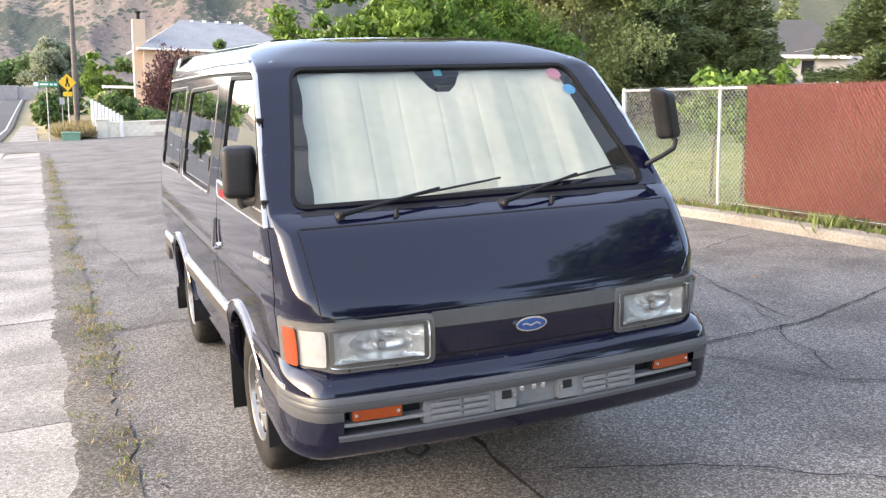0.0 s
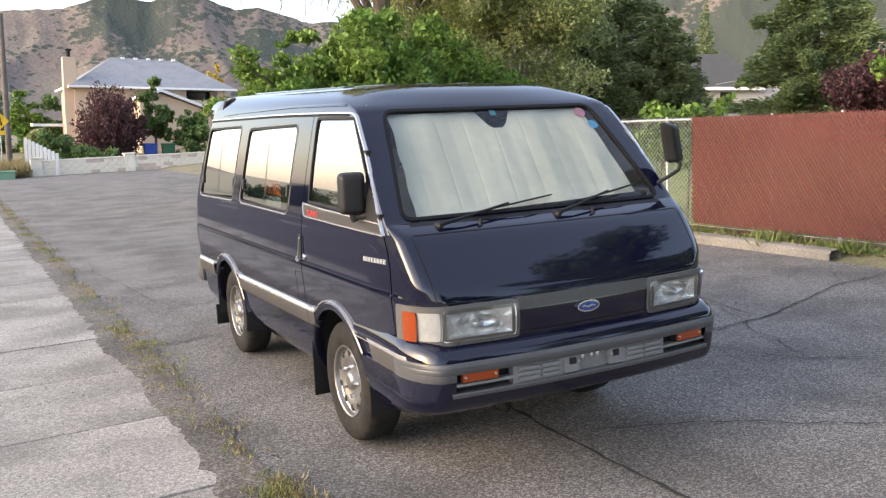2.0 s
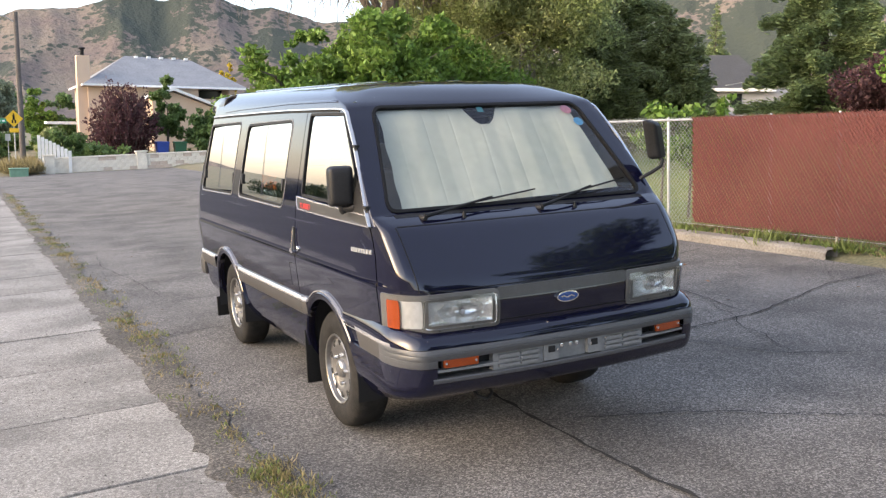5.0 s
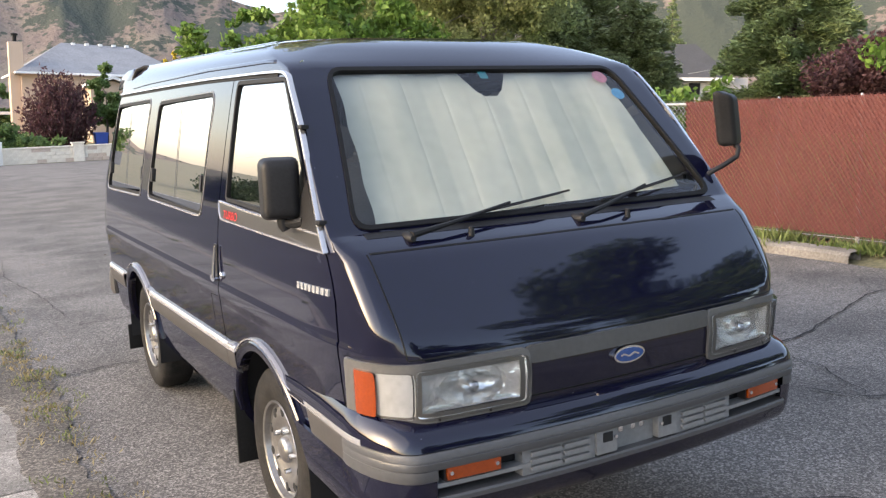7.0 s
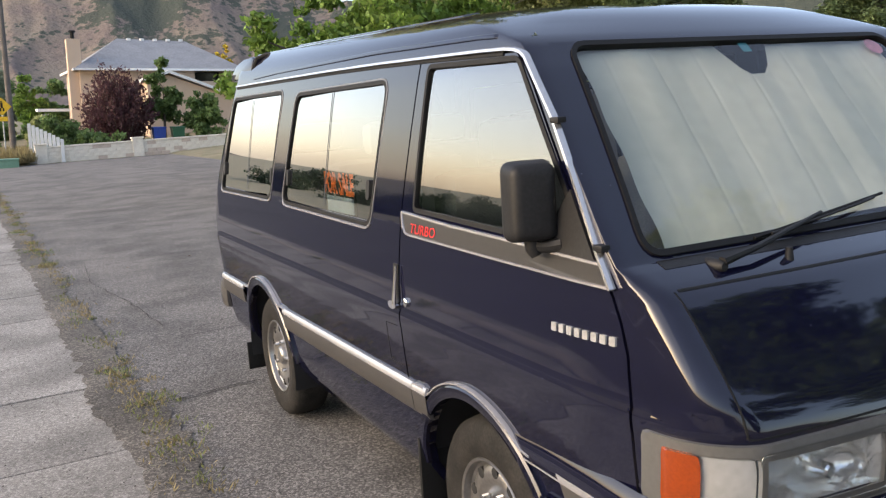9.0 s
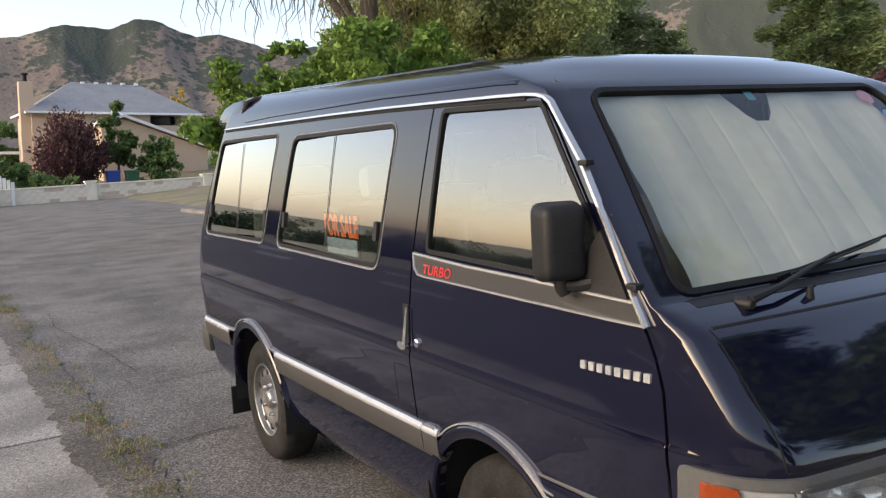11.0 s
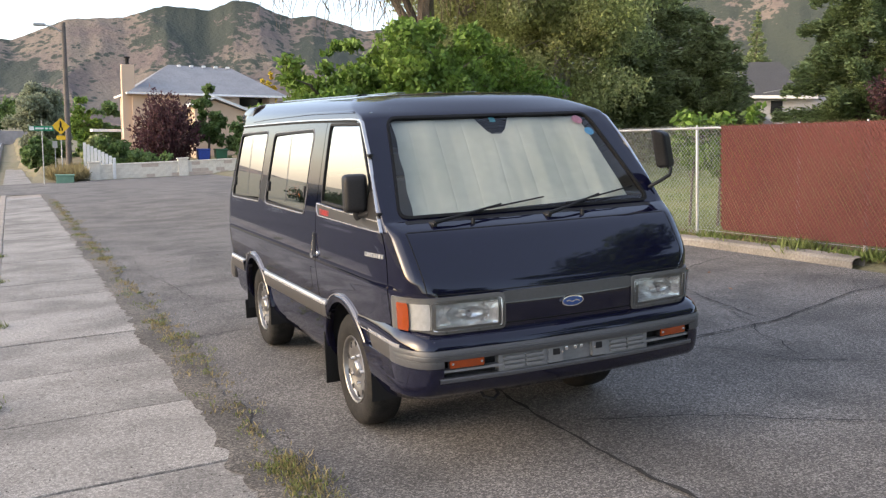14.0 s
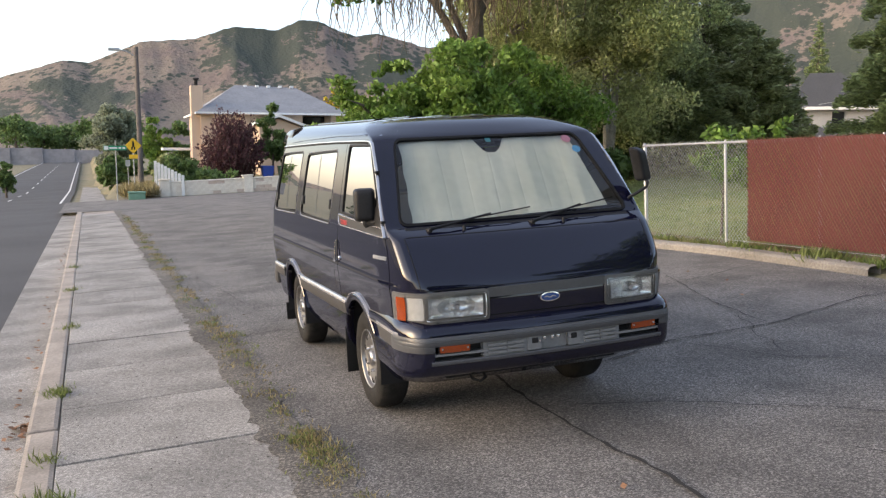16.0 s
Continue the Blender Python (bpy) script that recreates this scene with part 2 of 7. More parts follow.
POLE_WOOD = mat("weathered_pole", (0.15, 0.13, 0.115), 0.95, 0.0, 0.25, 3, 40, bump=0.004)
YELLOW_SIGN = mat("yellow_sign", (0.80, 0.48, 0.02), 0.5)
GREEN_SIGN = mat("green_sign", (0.02, 0.28, 0.14), 0.5)
BIN_BLUE = mat("blue_bin_plastic", (0.02, 0.06, 0.30), 0.5)
BIN_GREEN = mat("green_bin_plastic", (0.02, 0.10, 0.05), 0.5)
GREEN_BOX = mat("green_cabinet_paint", (0.16, 0.30, 0.21), 0.6)
WINDOW_DARK = mat("dark_window_pane", (0.02, 0.022, 0.025), 0.1)
LEAF_BRIGHT = leaf_mat("bright_leaves", (0.100, 0.185, 0.034), (0.165, 0.25, 0.05))
LEAF_OLIVE = leaf_mat("olive_leaves", (0.29, 0.34, 0.135), (0.37, 0.39, 0.19), 0.5)
LEAF_DARK = leaf_mat("dark_leaves", (0.105, 0.17, 0.055), (0.13, 0.19, 0.065))
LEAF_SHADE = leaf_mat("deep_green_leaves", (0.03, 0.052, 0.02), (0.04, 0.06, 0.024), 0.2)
LEAF_PURPLE = leaf_mat("purple_leaves", (0.080, 0.036, 0.042), (0.115, 0.055, 0.055))
NEEDLE = leaf_mat("spruce_needles", (0.19, 0.245, 0.10), (0.225, 0.275, 0.12), 0.4)
NEEDLE_PINE = leaf_mat("pine_needles", (0.20, 0.24, 0.105), (0.24, 0.27, 0.125), 0.4)
NEEDLE_BLUE = leaf_mat("blue_spruce_needles", (0.13, 0.17, 0.145), (0.16, 0.2, 0.17), 0.2)
LEAF_YELLOW = leaf_mat("yellow_leaves", (0.45, 0.33, 0.03), (0.5, 0.38, 0.05))
LEAF_SAGE = leaf_mat("sage_leaves", (0.22, 0.255, 0.165), (0.28, 0.305, 0.215), 0.4)
LEAF_DEAD = leaf_mat("dead_twigs", (0.16, 0.12, 0.075), (0.12, 0.09, 0.06), 0.1)

# ---- helpers for meshes ----
from mathutils.bvhtree import BVHTree


def part(name, bm, material, parent=None, label="", smooth=False, category="", kind="", group="", matrix=None):
    """Links a bmesh as ONE mesh object under a thing or a part, or at top level with its pose."""
    me = bpy.data.meshes.new(name)
    bmesh.ops.recalc_face_normals(bm, faces=bm.faces[:])
    bm.to_mesh(me)
    bm.free()
    me.materials.append(material)
    if smooth:
        me.polygons.foreach_set("use_smooth", [True] * len(me.polygons))
        me.set_sharp_from_angle(angle=radians(38))
    ob = new(name, me)
    if parent:
        ob.parent = parent
    if matrix:
        ob.matrix_world = matrix
    return tagged(ob, label, category, group, kind)


def empty(name, matrix, label, category, group="", kind=""):
    ob = new(name)
    ob.empty_display_size = 0.2
    ob.matrix_world = matrix
    return tagged(ob, label, category, group, kind)


def box(bm, x0, x1, y0, y1, z0, z1, bevel=0.0):
    m = Matrix.LocRotScale(((x0 + x1) / 2, (y0 + y1) / 2, (z0 + z1) / 2), None, (abs(x1 - x0), abs(y1 - y0), abs(z1 - z0)))
    vs = bmesh.ops.create_cube(bm, size=1, matrix=m)["verts"]
    if bevel:
        es = list({e for v in vs for e in v.link_edges})
        bmesh.ops.bevel(bm, geom=es, offset=bevel, segments=2, affect="EDGES", profile=0.6)
    return bm


def tube(bm, points, radii, n=8, cap=True):
    """A round tube along points."""
    pts = [Vector(p) for p in points]
    if not hasattr(radii, "__len__"):
        radii = [radii] * len(pts)
    rings, side = [], None
    for i, p in enumerate(pts):
        d = (pts[min(i + 1, len(pts) - 1)] - pts[max(i - 1, 0)]).normalized()
        if side is None:
            side = d.orthogonal().normalized()
        side = (side - d * side.dot(d)).normalized()
        up = d.cross(side)
        rings.append([bm.verts.new(p + radii[i] * (math.cos(a) * side + math.sin(a) * up)) for a in (2 * math.pi * k / n for k in range(n))])
    for a, b in zip(rings, rings[1:]):
        for k in range(n):
            bm.faces.new((a[k], a[(k + 1) % n], b[(k + 1) % n], b[k]))
    if cap:
        bm.faces.new(rings[0][::-1])
        bm.faces.new(rings[-1])
    return bm


def lathe(bm, profile, n=32, axis="x", centre=(0, 0, 0)):
    """Turns (along, radius) pairs round an axis."""
    c = Vector(centre)
    rings = []
    for along, r in profile:
        ring = []
        for k in range(n):
            a = 2 * math.pi * k / n
            u, v = r * math.cos(a), r * math.sin(a)
            ring.append(bm.verts.new(c + Vector({"x": (along, u, v), "y": (u, along, v), "z": (u, v, along)}[axis])))
        rings.append(ring)
    for a, b in zip(rings, rings[1:]):
        for k in range(n):
            bm.faces.new((a[k], a[(k + 1) % n], b[(k + 1) % n], b[k]))
    for ring in (rings[0], rings[-1]):
        if len(set(ring)) > 2:
            bm.faces.new(ring)
    bmesh.ops.remove_doubles(bm, verts=[v for r in rings for v in r], dist=1e-5)
    return bm


def quads(name, centres, rights, ups, material, parent=None, **tags):
    """Many separate four-cornered leaves as one mesh."""
    n = len(centres)
    co = np.empty((n, 4, 3), np.float32)
    co[:, 0], co[:, 1], co[:, 2], co[:, 3] = centres - ups, centres + rights, centres + ups, centres - rights
    me = bpy.data.meshes.new(name)
    me.vertices.add(4 * n)
    me.vertices.foreach_set("co", co.ravel())
    me.loops.add(4 * n)
    me.loops.foreach_set("vertex_index", np.arange(4 * n, dtype=np.int32))
    me.polygons.add(n)
    me.polygons.foreach_set("loop_start", np.arange(0, 4 * n, 4, dtype=np.int32))
    me.update(calc_edges=True)
    me.materials.append(material)
    ob = new(name, me)
    if parent:
        ob.parent = parent
    return tagged(ob, **tags)


def grid_mesh(bm, xs, ys, height):
    vs = [[bm.verts.new((x, y, height(x, y))) for x in xs] for y in ys]
    for j in range(len(ys) - 1):
        for i in range(len(xs) - 1):
            bm.faces.new((vs[j][i], vs[j][i + 1], vs[j + 1][i + 1], vs[j + 1][i]))
    return bm


def lerp_table(z, keys, col):
    for a, b in zip(keys, keys[1:]):
        if z <= b[0]:
            f = 0 if b[0] == a[0] else max(0.0, (z - a[0]) / (b[0] - a[0]))
            return a[col] + (b[col] - a[col]) * f
    return keys[-1][col]


# ---- ground, lot, sidewalk, kerbs, road (in the street's own level) ----
WALK_TURN = 1.753
WALK = SLOPE @ pose(-1.135, 0, 0, 0, 0, WALK_TURN)


def terrain(x, y):
    west = -0.62 - 0.0306 * y
    z = -0.05
    if x < west:
        z = -0.22
    if x > 7.15:
        z = 0.06 + min(1.3, 0.045 * (x - 7.2) + 0.0012 * max(0, y) * min(1, (x - 7.2) / 4))
    if y > 47.0:
        z += min(1.2, 0.05 * (y - 47.0)) * (1 if x > west + 1 else 0.0)
    r = math.hypot(x, y)
    if r > 80:
        k = 80 / r
        z += (-0.0446 * x + 0.024 * y) * (1 - k)
    return z


def steps(*spans):
    out = []
    for a, b, n in spans:
        out += [a + (b - a) * i / n for i in range(n)]
    return out + [spans[-1][1]]


bm = bmesh.new()
grid_mesh(bm, steps((-3500, -200, 12), (-200, -12, 14), (-12, 30, 84), (30, 200, 20), (200, 3500, 12)),
          steps((-1500, -100, 8), (-100, -12, 10), (-12, 60, 72), (60, 200, 16), (200, 3500, 12)), terrain)
part("ground", bm, DRY_GROUND, smooth=True, kind="structure", label="dry grassy ground round the street", category="ground", matrix=SLOPE)

# the lot's asphalt, a slab between the sidewalk and the far kerb
bm = bmesh.new()
rows = steps((-14, 34.9, 98), (35.1, 46.3, 22))
vs = []
for y in rows:
    x0, x1 = -0.01 - 0.0306 * y, 7.02 - 0.012 * max(0, y - 6) ** 1.2
    if y > 30:
        x1 += (y - 30) * 1.2
    if y > 35:
        x0 = -2.0 - 0.0306 * y + 0.02
    vs.append([bm.verts.new((x0 + (x1 - x0) * i / 24, y, 0.006 * noise.noise((i * 0.5, y * 0.4, 0)) if 0 < i < 24 else 0)) for i in range(25)])
for a, b in zip(vs, vs[1:]):
    for i in range(24):
        bm.faces.new((a[i], a[i + 1], b[i + 1], b[i]))
part("pavement", bm, ASPHALT, smooth=True, kind="structure", label="worn grey asphalt lot with cracks", category="pavement", matrix=SLOPE)

# sidewalk slabs
bm = bmesh.new()
box(bm, -0.02, 1.2, -14, 34.5, -0.2, -0.012)
sidewalk = part("sidewalk", bm, KERB, kind="structure", label="pale concrete sidewalk of square slabs", category="sidewalk", matrix=WALK)
SLAB_MESHES = {}


def slab(y0, y1, k):
    """One cast slab between two joints."""
    length = round(y1 - y0, 3)
    if length not in SLAB_MESHES:
        bm = bmesh.new()
        box(bm, 0, 1.2, 0.007, length - 0.007, -0.1, 0.012, 0.008)
        SLAB_MESHES[length] = part("slab", bm, CONCRETE, sidewalk, smooth=False)
        ob = SLAB_MESHES[length]
    else:
        ob = new("slab", SLAB_MESHES[length].data)
        ob.parent = sidewalk
    ob.location = (0.002 * (k % 3), y0, 0.003 * math.sin(k * 2.3))


joints = [-14 + 1.2 * i for i in range(14)] + [3.5 + 1.2 * i for i in range(25)]
for k, (y0, y1) in enumerate(zip(joints, joints[1:])):
    slab(y0, y1, k)

# kerb along the road, in cast lengths
bm = bmesh.new()
box(bm, -0.17, -0.03, -14, 34.5, -0.3, -0.03)
kerb_base = part("kerb", bm, KERB, kind="structure", label="worn concrete kerb along the road", category="kerb", matrix=WALK)
bm = bmesh.new()
box(bm, -0.19, -0.001, 0.004, 3.036, -0.28, 0.016, 0.03)
kerb_mesh = None
for i in range(16):
    if kerb_mesh is None:
        ob = part("kerb_stone", bm, KERB, kerb_base, smooth=False)
        kerb_mesh = ob.data
    else:
        ob = new("kerb_stone", kerb_mesh)
        ob.parent = kerb_base
    ob.location = (0.004 * math.sin(i * 1.7), -14 + 3.04 * i, 0.004 * math.cos(i * 2.1))
bm = bmesh.new()
box(bm, -0.75, -0.17, -14, 36, -0.3, -0.135)
part("gutter", bm, CONCRETE, kind="structure", label="concrete gutter beside the kerb", category="gutter", matrix=WALK)

# the road beside, with its marking
def on_road(x, y, out=0.0):
    """A place on the road; far off it follows the land."""
    far = min(1, max(0, (y - 60) / 90))
    return (x, y, terrain(x - 1.135 - 0.0306 * y, y) + 0.07 + 0.2 * far + out)


bm = bmesh.new()
ys = steps((-14, 40, 30), (40, 140, 40), (140, 420, 40))
for y0, y1 in zip(ys, ys[1:]):
    for x0, x1 in ((-8.6, -4.6), (-4.6, -0.74)):
        q = [bm.verts.new(on_road(*p)) for p in ((x0, y0), (x1, y0), (x1, y1), (x0, y1))]
        bm.faces.new(q)
bmesh.ops.remove_doubles(bm, verts=bm.verts[:], dist=0.001)
part("road", bm, ROAD, kind="structure", label="dark asphalt road", category="road", matrix=WALK)

# far kerb with dirt behind it
bm = bmesh.new()
line = [(7.04, 5.85), (7.05, 7), (7.03, 8), (6.93, 9), (6.76, 10), (6.6, 12), (6.5, 14), (6.3, 20), (6.0, 30)]
prev = None
for (x, y) in line:
    ring = [bm.verts.new(p) for p in ((x, y, -0.1), (x, y, 0.07), (x + 0.03, y, 0.1), (x + 0.19, y, 0.11), (x + 0.19, y, -0.1))]
    if prev:
        for k in range(4):
            bm.faces.new((prev[k], prev[k + 1], ring[k + 1], ring[k]))
    prev = ring
part("kerb_far", bm, mat("weathered_kerb", (0.23, 0.21, 0.185), 0.95, 0.0, 0.25, 1.5, 40, bump=0.004, color2=(0.15, 0.135, 0.115)), kind="structure", label="weathered concrete kerb below the fence", category="kerb", matrix=SLOPE)

# the corner across the side street: kerb, walk and dry bank
bm = bmesh.new()
box(bm, -0.2, 1.1, 45.0, 90, -0.3, -0.02, 0.02)
part("sidewalk_far", bm, CONCRETE, kind="structure", label="concrete sidewalk beyond the side street", category="sidewalk", matrix=WALK)
bm = bmesh.new()
for x, y0, y1, dash in ((-4.5, 6, 300, 6), (-8.25, -14, 300, 0), (-1.2, 50, 300, 0)):
    y = y0
    while y < y1:
        step = 3.0
        p = [bm.verts.new(on_road(*c, 0.008)) for c in ((x - 0.06, y), (x + 0.06, y), (x + 0.06, y + step), (x - 0.06, y + step))]
        bm.faces.new(p)
        y += step + dash
part("road_marking", bm, LINE_WHITE, kind="structure", label="worn white road lines", category="marking", matrix=WALK)


# dirt and worn asphalt that creep over the sidewalk's edge
DIRT = asphalt_mat("gravelly_dirt", (0.128, 0.113, 0.096), 2.0, (0.098, 0.088, 0.075), 0.004, 110)
bm, prev = bmesh.new(), None
for i in range(700):
    y = -8 + 0.06 * i
    ragged = 0.08 * noise.noise((y * 0.8, 3, 0)) + 0.06 * noise.noise((y * 5.1, 5, 0)) + 0.045 * noise.noise((y * 15, 7, 0))
    x0 = 0.0 - 0.0306 * y - 0.02 + ragged
    x1 = 0.26 - 0.0306 * y + 0.10 * noise.noise((y * 0.9, 9, 0)) + 0.05 * noise.noise((y * 6, 11, 0)) + 0.03 * noise.noise((y * 17, 2, 0))
    pair = [bm.verts.new((x0 + (x1 - x0) * f, y, z)) for f, z in ((0, 0.0150), (0.1, 0.0168), (0.4, 0.0150), (0.75, 0.0112), (1, 0.0074))]
    if prev:
        for k in range(4):
            bm.faces.new((prev[k], prev[k + 1], pair[k + 1], pair[k]))
    prev = pair
part("dirt_edge", bm, DIRT, kind="structure", label="gravelly dirt along the sidewalk's edge", category="dirt", matrix=SLOPE)

# cracks in the lot
def crack(points, width, seed):
    rng = random.Random(seed)
    bm, prev = bmesh.new(), None
    pts = resample_line(points, 0.06)
    for i, (x, y) in enumerate(pts):
        a, b = pts[max(0, i - 1)], pts[min(len(pts) - 1, i + 1)]
        t = Vector((b[0] - a[0], b[1] - a[1])).normalized()
        q = Vector((-t.y, t.x))
        w = width * rng.uniform(0.35, 1.3) * min(1, (len(pts) - i) / 6, (i + 1) / 6)
        o = 0.028 * noise.noise((x * 5, y * 5, seed)) + 0.006 * noise.noise((x * 8, y * 8, seed))
        c = Vector((x, y)) + q * o
        pair = [bm.verts.new((*(c + q * w), 0.0105)), bm.verts.new((*(c - q * w), 0.0105))]
        if prev:
            bm.faces.new((prev[0], prev[1], pair[1], pair[0]))
        prev = pair
    part("crack", bm, CRACK, kind="structure", label="dark crack in the asphalt", category="crack", matrix=SLOPE)


def resample_line(points, step):
    out = []
    for (xa, ya), (xb, yb) in zip(points, points[1:]):
        n = max(1, int(math.hypot(xb - xa, yb - ya) / step))
        out += [(xa + (xb - xa) * i / n, ya + (yb - ya) * i / n) for i in range(n)]
    return out + [points[-1]]


crack([(1.75, 4.6), (1.60, 3.70), (1.575, 3.38), (1.56, 2.72), (1.60, 1.84), (1.52, 0.9), (1.66, -0.3)], 0.013, 1)
crack([(0.30, 8.0), (0.9, 8.1), (1.4, 7.9)], 0.006, 2)
crack([(-0.2, 6.5), (0.4, 6.6), (0.9, 6.65)], 0.007, 3)
crack([(2.3, 3.9), (3.3, 4.3), (4.5, 4.4), (5.9, 4.9), (6.9, 5.0)], 0.009, 4)
crack([(2.2, 4.9), (3.4, 5.5), (4.6, 6.6), (5.6, 6.9), (6.8, 7.4)], 0.008, 5)
crack([(1.57, 3.2), (2.3, 2.9), (3.1, 2.3), (3.7, 1.6), (4.4, 1.2)], 0.006, 6)
crack([(3.3, 4.3), (3.7, 3.4), (4.4, 3.0), (5.2, 2.0)], 0.007, 7)
crack([(0.1, 12.0), (1.2, 12.3), (2.6, 12.1)], 0.007, 8)
crack([(-0.3, 17.0), (1.5, 17.6), (3.6, 17.3)], 0.009, 9)
crack([(0.45, 8.3), (0.35, 9.6), (0.15, 11.0), (0.2, 12.2)], 0.004, 10)
crack([(4.4, 4.4), (4.7, 5.6), (5.4, 7.4), (5.2, 9.0)], 0.006, 11)
crack([(2.5, 2.0), (3.2, 0.9), (3.1, -0.4)], 0.006, 12)

# finer cracks that wander and fork over the worn parts of the lot
crack_rng = random.Random(31)
for k in range(26):
    if k < 17:
        x, y, turn = crack_rng.uniform(2.3, 6.6), crack_rng.uniform(-0.5, 8.5), crack_rng.uniform(-0.5, 1.1)
    else:
        x, y, turn = crack_rng.uniform(-0.1, 1.6), crack_rng.uniform(7.2, 21), crack_rng.uniform(-0.6, 0.6)
    pts = [(x, y)]
    for q in range(crack_rng.randint(5, 10)):
        turn += crack_rng.uniform(-0.6, 0.6)
        x, y = x + 0.22 * math.cos(turn), y + 0.22 * math.sin(turn)
        if x < 6.85:
            pts.append((x, y))
    crack(pts, crack_rng.uniform(0.0025, 0.0055), 40 + k)

# ---- the van ----
CX, YM = 1.42, 4.8
van = empty("van", SLOPE @ pose(CX, YM, 0), "navy blue van with silver trim and a sunshade, parked on asphalt", "van")

# z, front y, half width, corner across, corner along, bow of the front, rear y
RINGS = [
    (0.30, 3.02, 0.755, 0.20, 0.24, 0.05, 6.84), (0.36, 2.92, 0.795, 0.20, 0.24, 0.05, 6.88), (0.45, 2.78, 0.815, 0.20, 0.24, 0.05, 6.90),
    (0.60, 2.74, 0.829, 0.17, 0.22, 0.05, 6.915), (0.70, 2.722, 0.838, 0.14, 0.19, 0.05, 6.92), (0.80, 2.712, 0.8465, 0.13, 0.18, 0.06, 6.92),
    (0.868, 2.724, 0.850, 0.12, 0.15, 0.05, 6.92), (0.890, 2.734, 0.849, 0.108, 0.12, 0.042, 6.92), (0.896, 2.736, 0.849, 0.106, 0.117, 0.041, 6.92),
    (0.906, 2.740, 0.848, 0.104, 0.112, 0.04, 6.92), (0.93, 2.752, 0.8475, 0.092, 0.085, 0.036, 6.92), (0.955, 2.770, 0.847, 0.080, 0.062, 0.032, 6.92),
    (1.00, 2.802, 0.846, 0.072, 0.050, 0.03, 6.92), (1.05, 2.840, 0.843, 0.068, 0.047, 0.028, 6.905), (1.10, 2.880, 0.840, 0.066, 0.047, 0.026, 6.89),
    (1.14, 2.916, 0.837, 0.064, 0.045, 0.022, 6.875), (1.160, 2.944, 0.8355, 0.062, 0.042, 0.018, 6.87), (1.172, 2.972, 0.835, 0.058, 0.036, 0.014, 6.865),
    (1.190, 3.014, 0.833, 0.050, 0.018, 0.006, 6.855), (1.205, 3.052, 0.832, 0.044, 0.008, 0.002, 6.85), (1.35, 3.172, 0.8115, 0.042, 0.006, 0.0, 6.77),
    (1.50, 3.302, 0.787, 0.044, 0.006, 0.0, 6.685), (1.65, 3.437, 0.7605, 0.050, 0.008, 0.0, 6.60), (1.72, 3.505, 0.7455, 0.062, 0.014, 0.006, 6.56),
    (1.745, 3.543, 0.739, 0.095, 0.05, 0.02, 6.545), (1.772, 3.590, 0.728, 0.13, 0.09, 0.045, 6.52), (1.785, 3.615, 0.716, 0.155, 0.12, 0.055, 6.505), (1.80, 3.645, 0.694, 0.18, 0.15, 0.06, 6.49),
    (1.825, 3.71, 0.640, 0.22, 0.20, 0.07, 6.40), (1.842, 3.79, 0.56, 0.24, 0.25, 0.07, 6.34), (1.852, 3.90, 0.46, 0.24, 0.3, 0.06, 6.25), (1.858, 4.1, 0.30, 0.2, 0.3, 0.04, 6.05),
]


def ring_at(z, grow=0.0):
    """Half a plan outline of the body at a height: front centre, corner, side, rear centre."""
    yf, w, cx, cy, bow, yr = (lerp_table(z, RINGS, k) for k in range(1, 7))
    yf, w, yr = yf - grow, w + grow, yr + grow
    pts = []
    xe = w - cx
    for i in range(13):
        x = xe * i / 12
        pts.append((x, yf + bow * (x / w) ** 2.2))
    y0 = pts[-1][1]
    slope = 2.2 * bow / w * (xe / w) ** 1.2
    for i in range(1, 11):
        a = math.pi / 2 * i / 10
        s, c = math.sin(a), 1 - math.cos(a)
        pts.append((xe + cx * s, y0 + slope * cx * s * 0.6 + cy * c))
    ys, rr = pts[-1][1], 0.10
    for i in range(1, 61):
        pts.append((w, ys + (yr - rr - ys) * i / 60))
    for i in range(1, 9):
        a = math.pi / 2 * i / 8
        pts.append((w - rr * (1 - math.cos(a)), yr - rr + rr * math.sin(a)))
    for i in range(1, 7):
        pts.append(((w - rr) * (1 - i / 6), yr))
    # the front wings draw in towards the nose
    draw = 0.066 * min(1, max(0, (z - 0.60) / 0.09)) * min(1, max(0, (1.30 - z) / 0.10))
    pts = [(x * (1 - draw * max(0, (3.22 - y) / 0.45) ** 2), y) for x, y in pts]
    # a crease along the flank that fades out before the nose
    ridge = 0.0034 * max(0, min(1, (z - 0.840) / 0.05, (0.906 - z) / 0.010))
    return [(x + ridge * min(1, max(0, (y - 2.84) / 0.14)) if x > 0.6 else x, y) for x, y in pts]


def body_shell():
    zs = []
    for a, b in zip(RINGS, RINGS[1:]):
        n = max(1, round((b[0] - a[0]) / 0.025))
        zs += [a[0] + (b[0] - a[0]) * i / n for i in range(n)]
    zs.append(RINGS[-1][0])
    bm = bmesh.new()
    prev = None
    for z in zs:
        half = ring_at(z)
        loop = [(-x, y) for x, y in half[::-1]] + half[1:-1]
        rise = 0.03 * min(1, max(0, (z - 1.74) / 0.08))
        ring = [bm.verts.new((x, y, z + rise * max(0, y - 3.7) * min(1, max(0, 6.6 - y) / 0.4 + 0.5))) for x, y in loop]
        if prev:
            n = len(ring)
            for k in range(n):
                bm.faces.new((prev[k], prev[(k + 1) % n], ring[(k + 1) % n], ring[k]))
        prev = ring
    bm.faces.new(prev)
    return bm


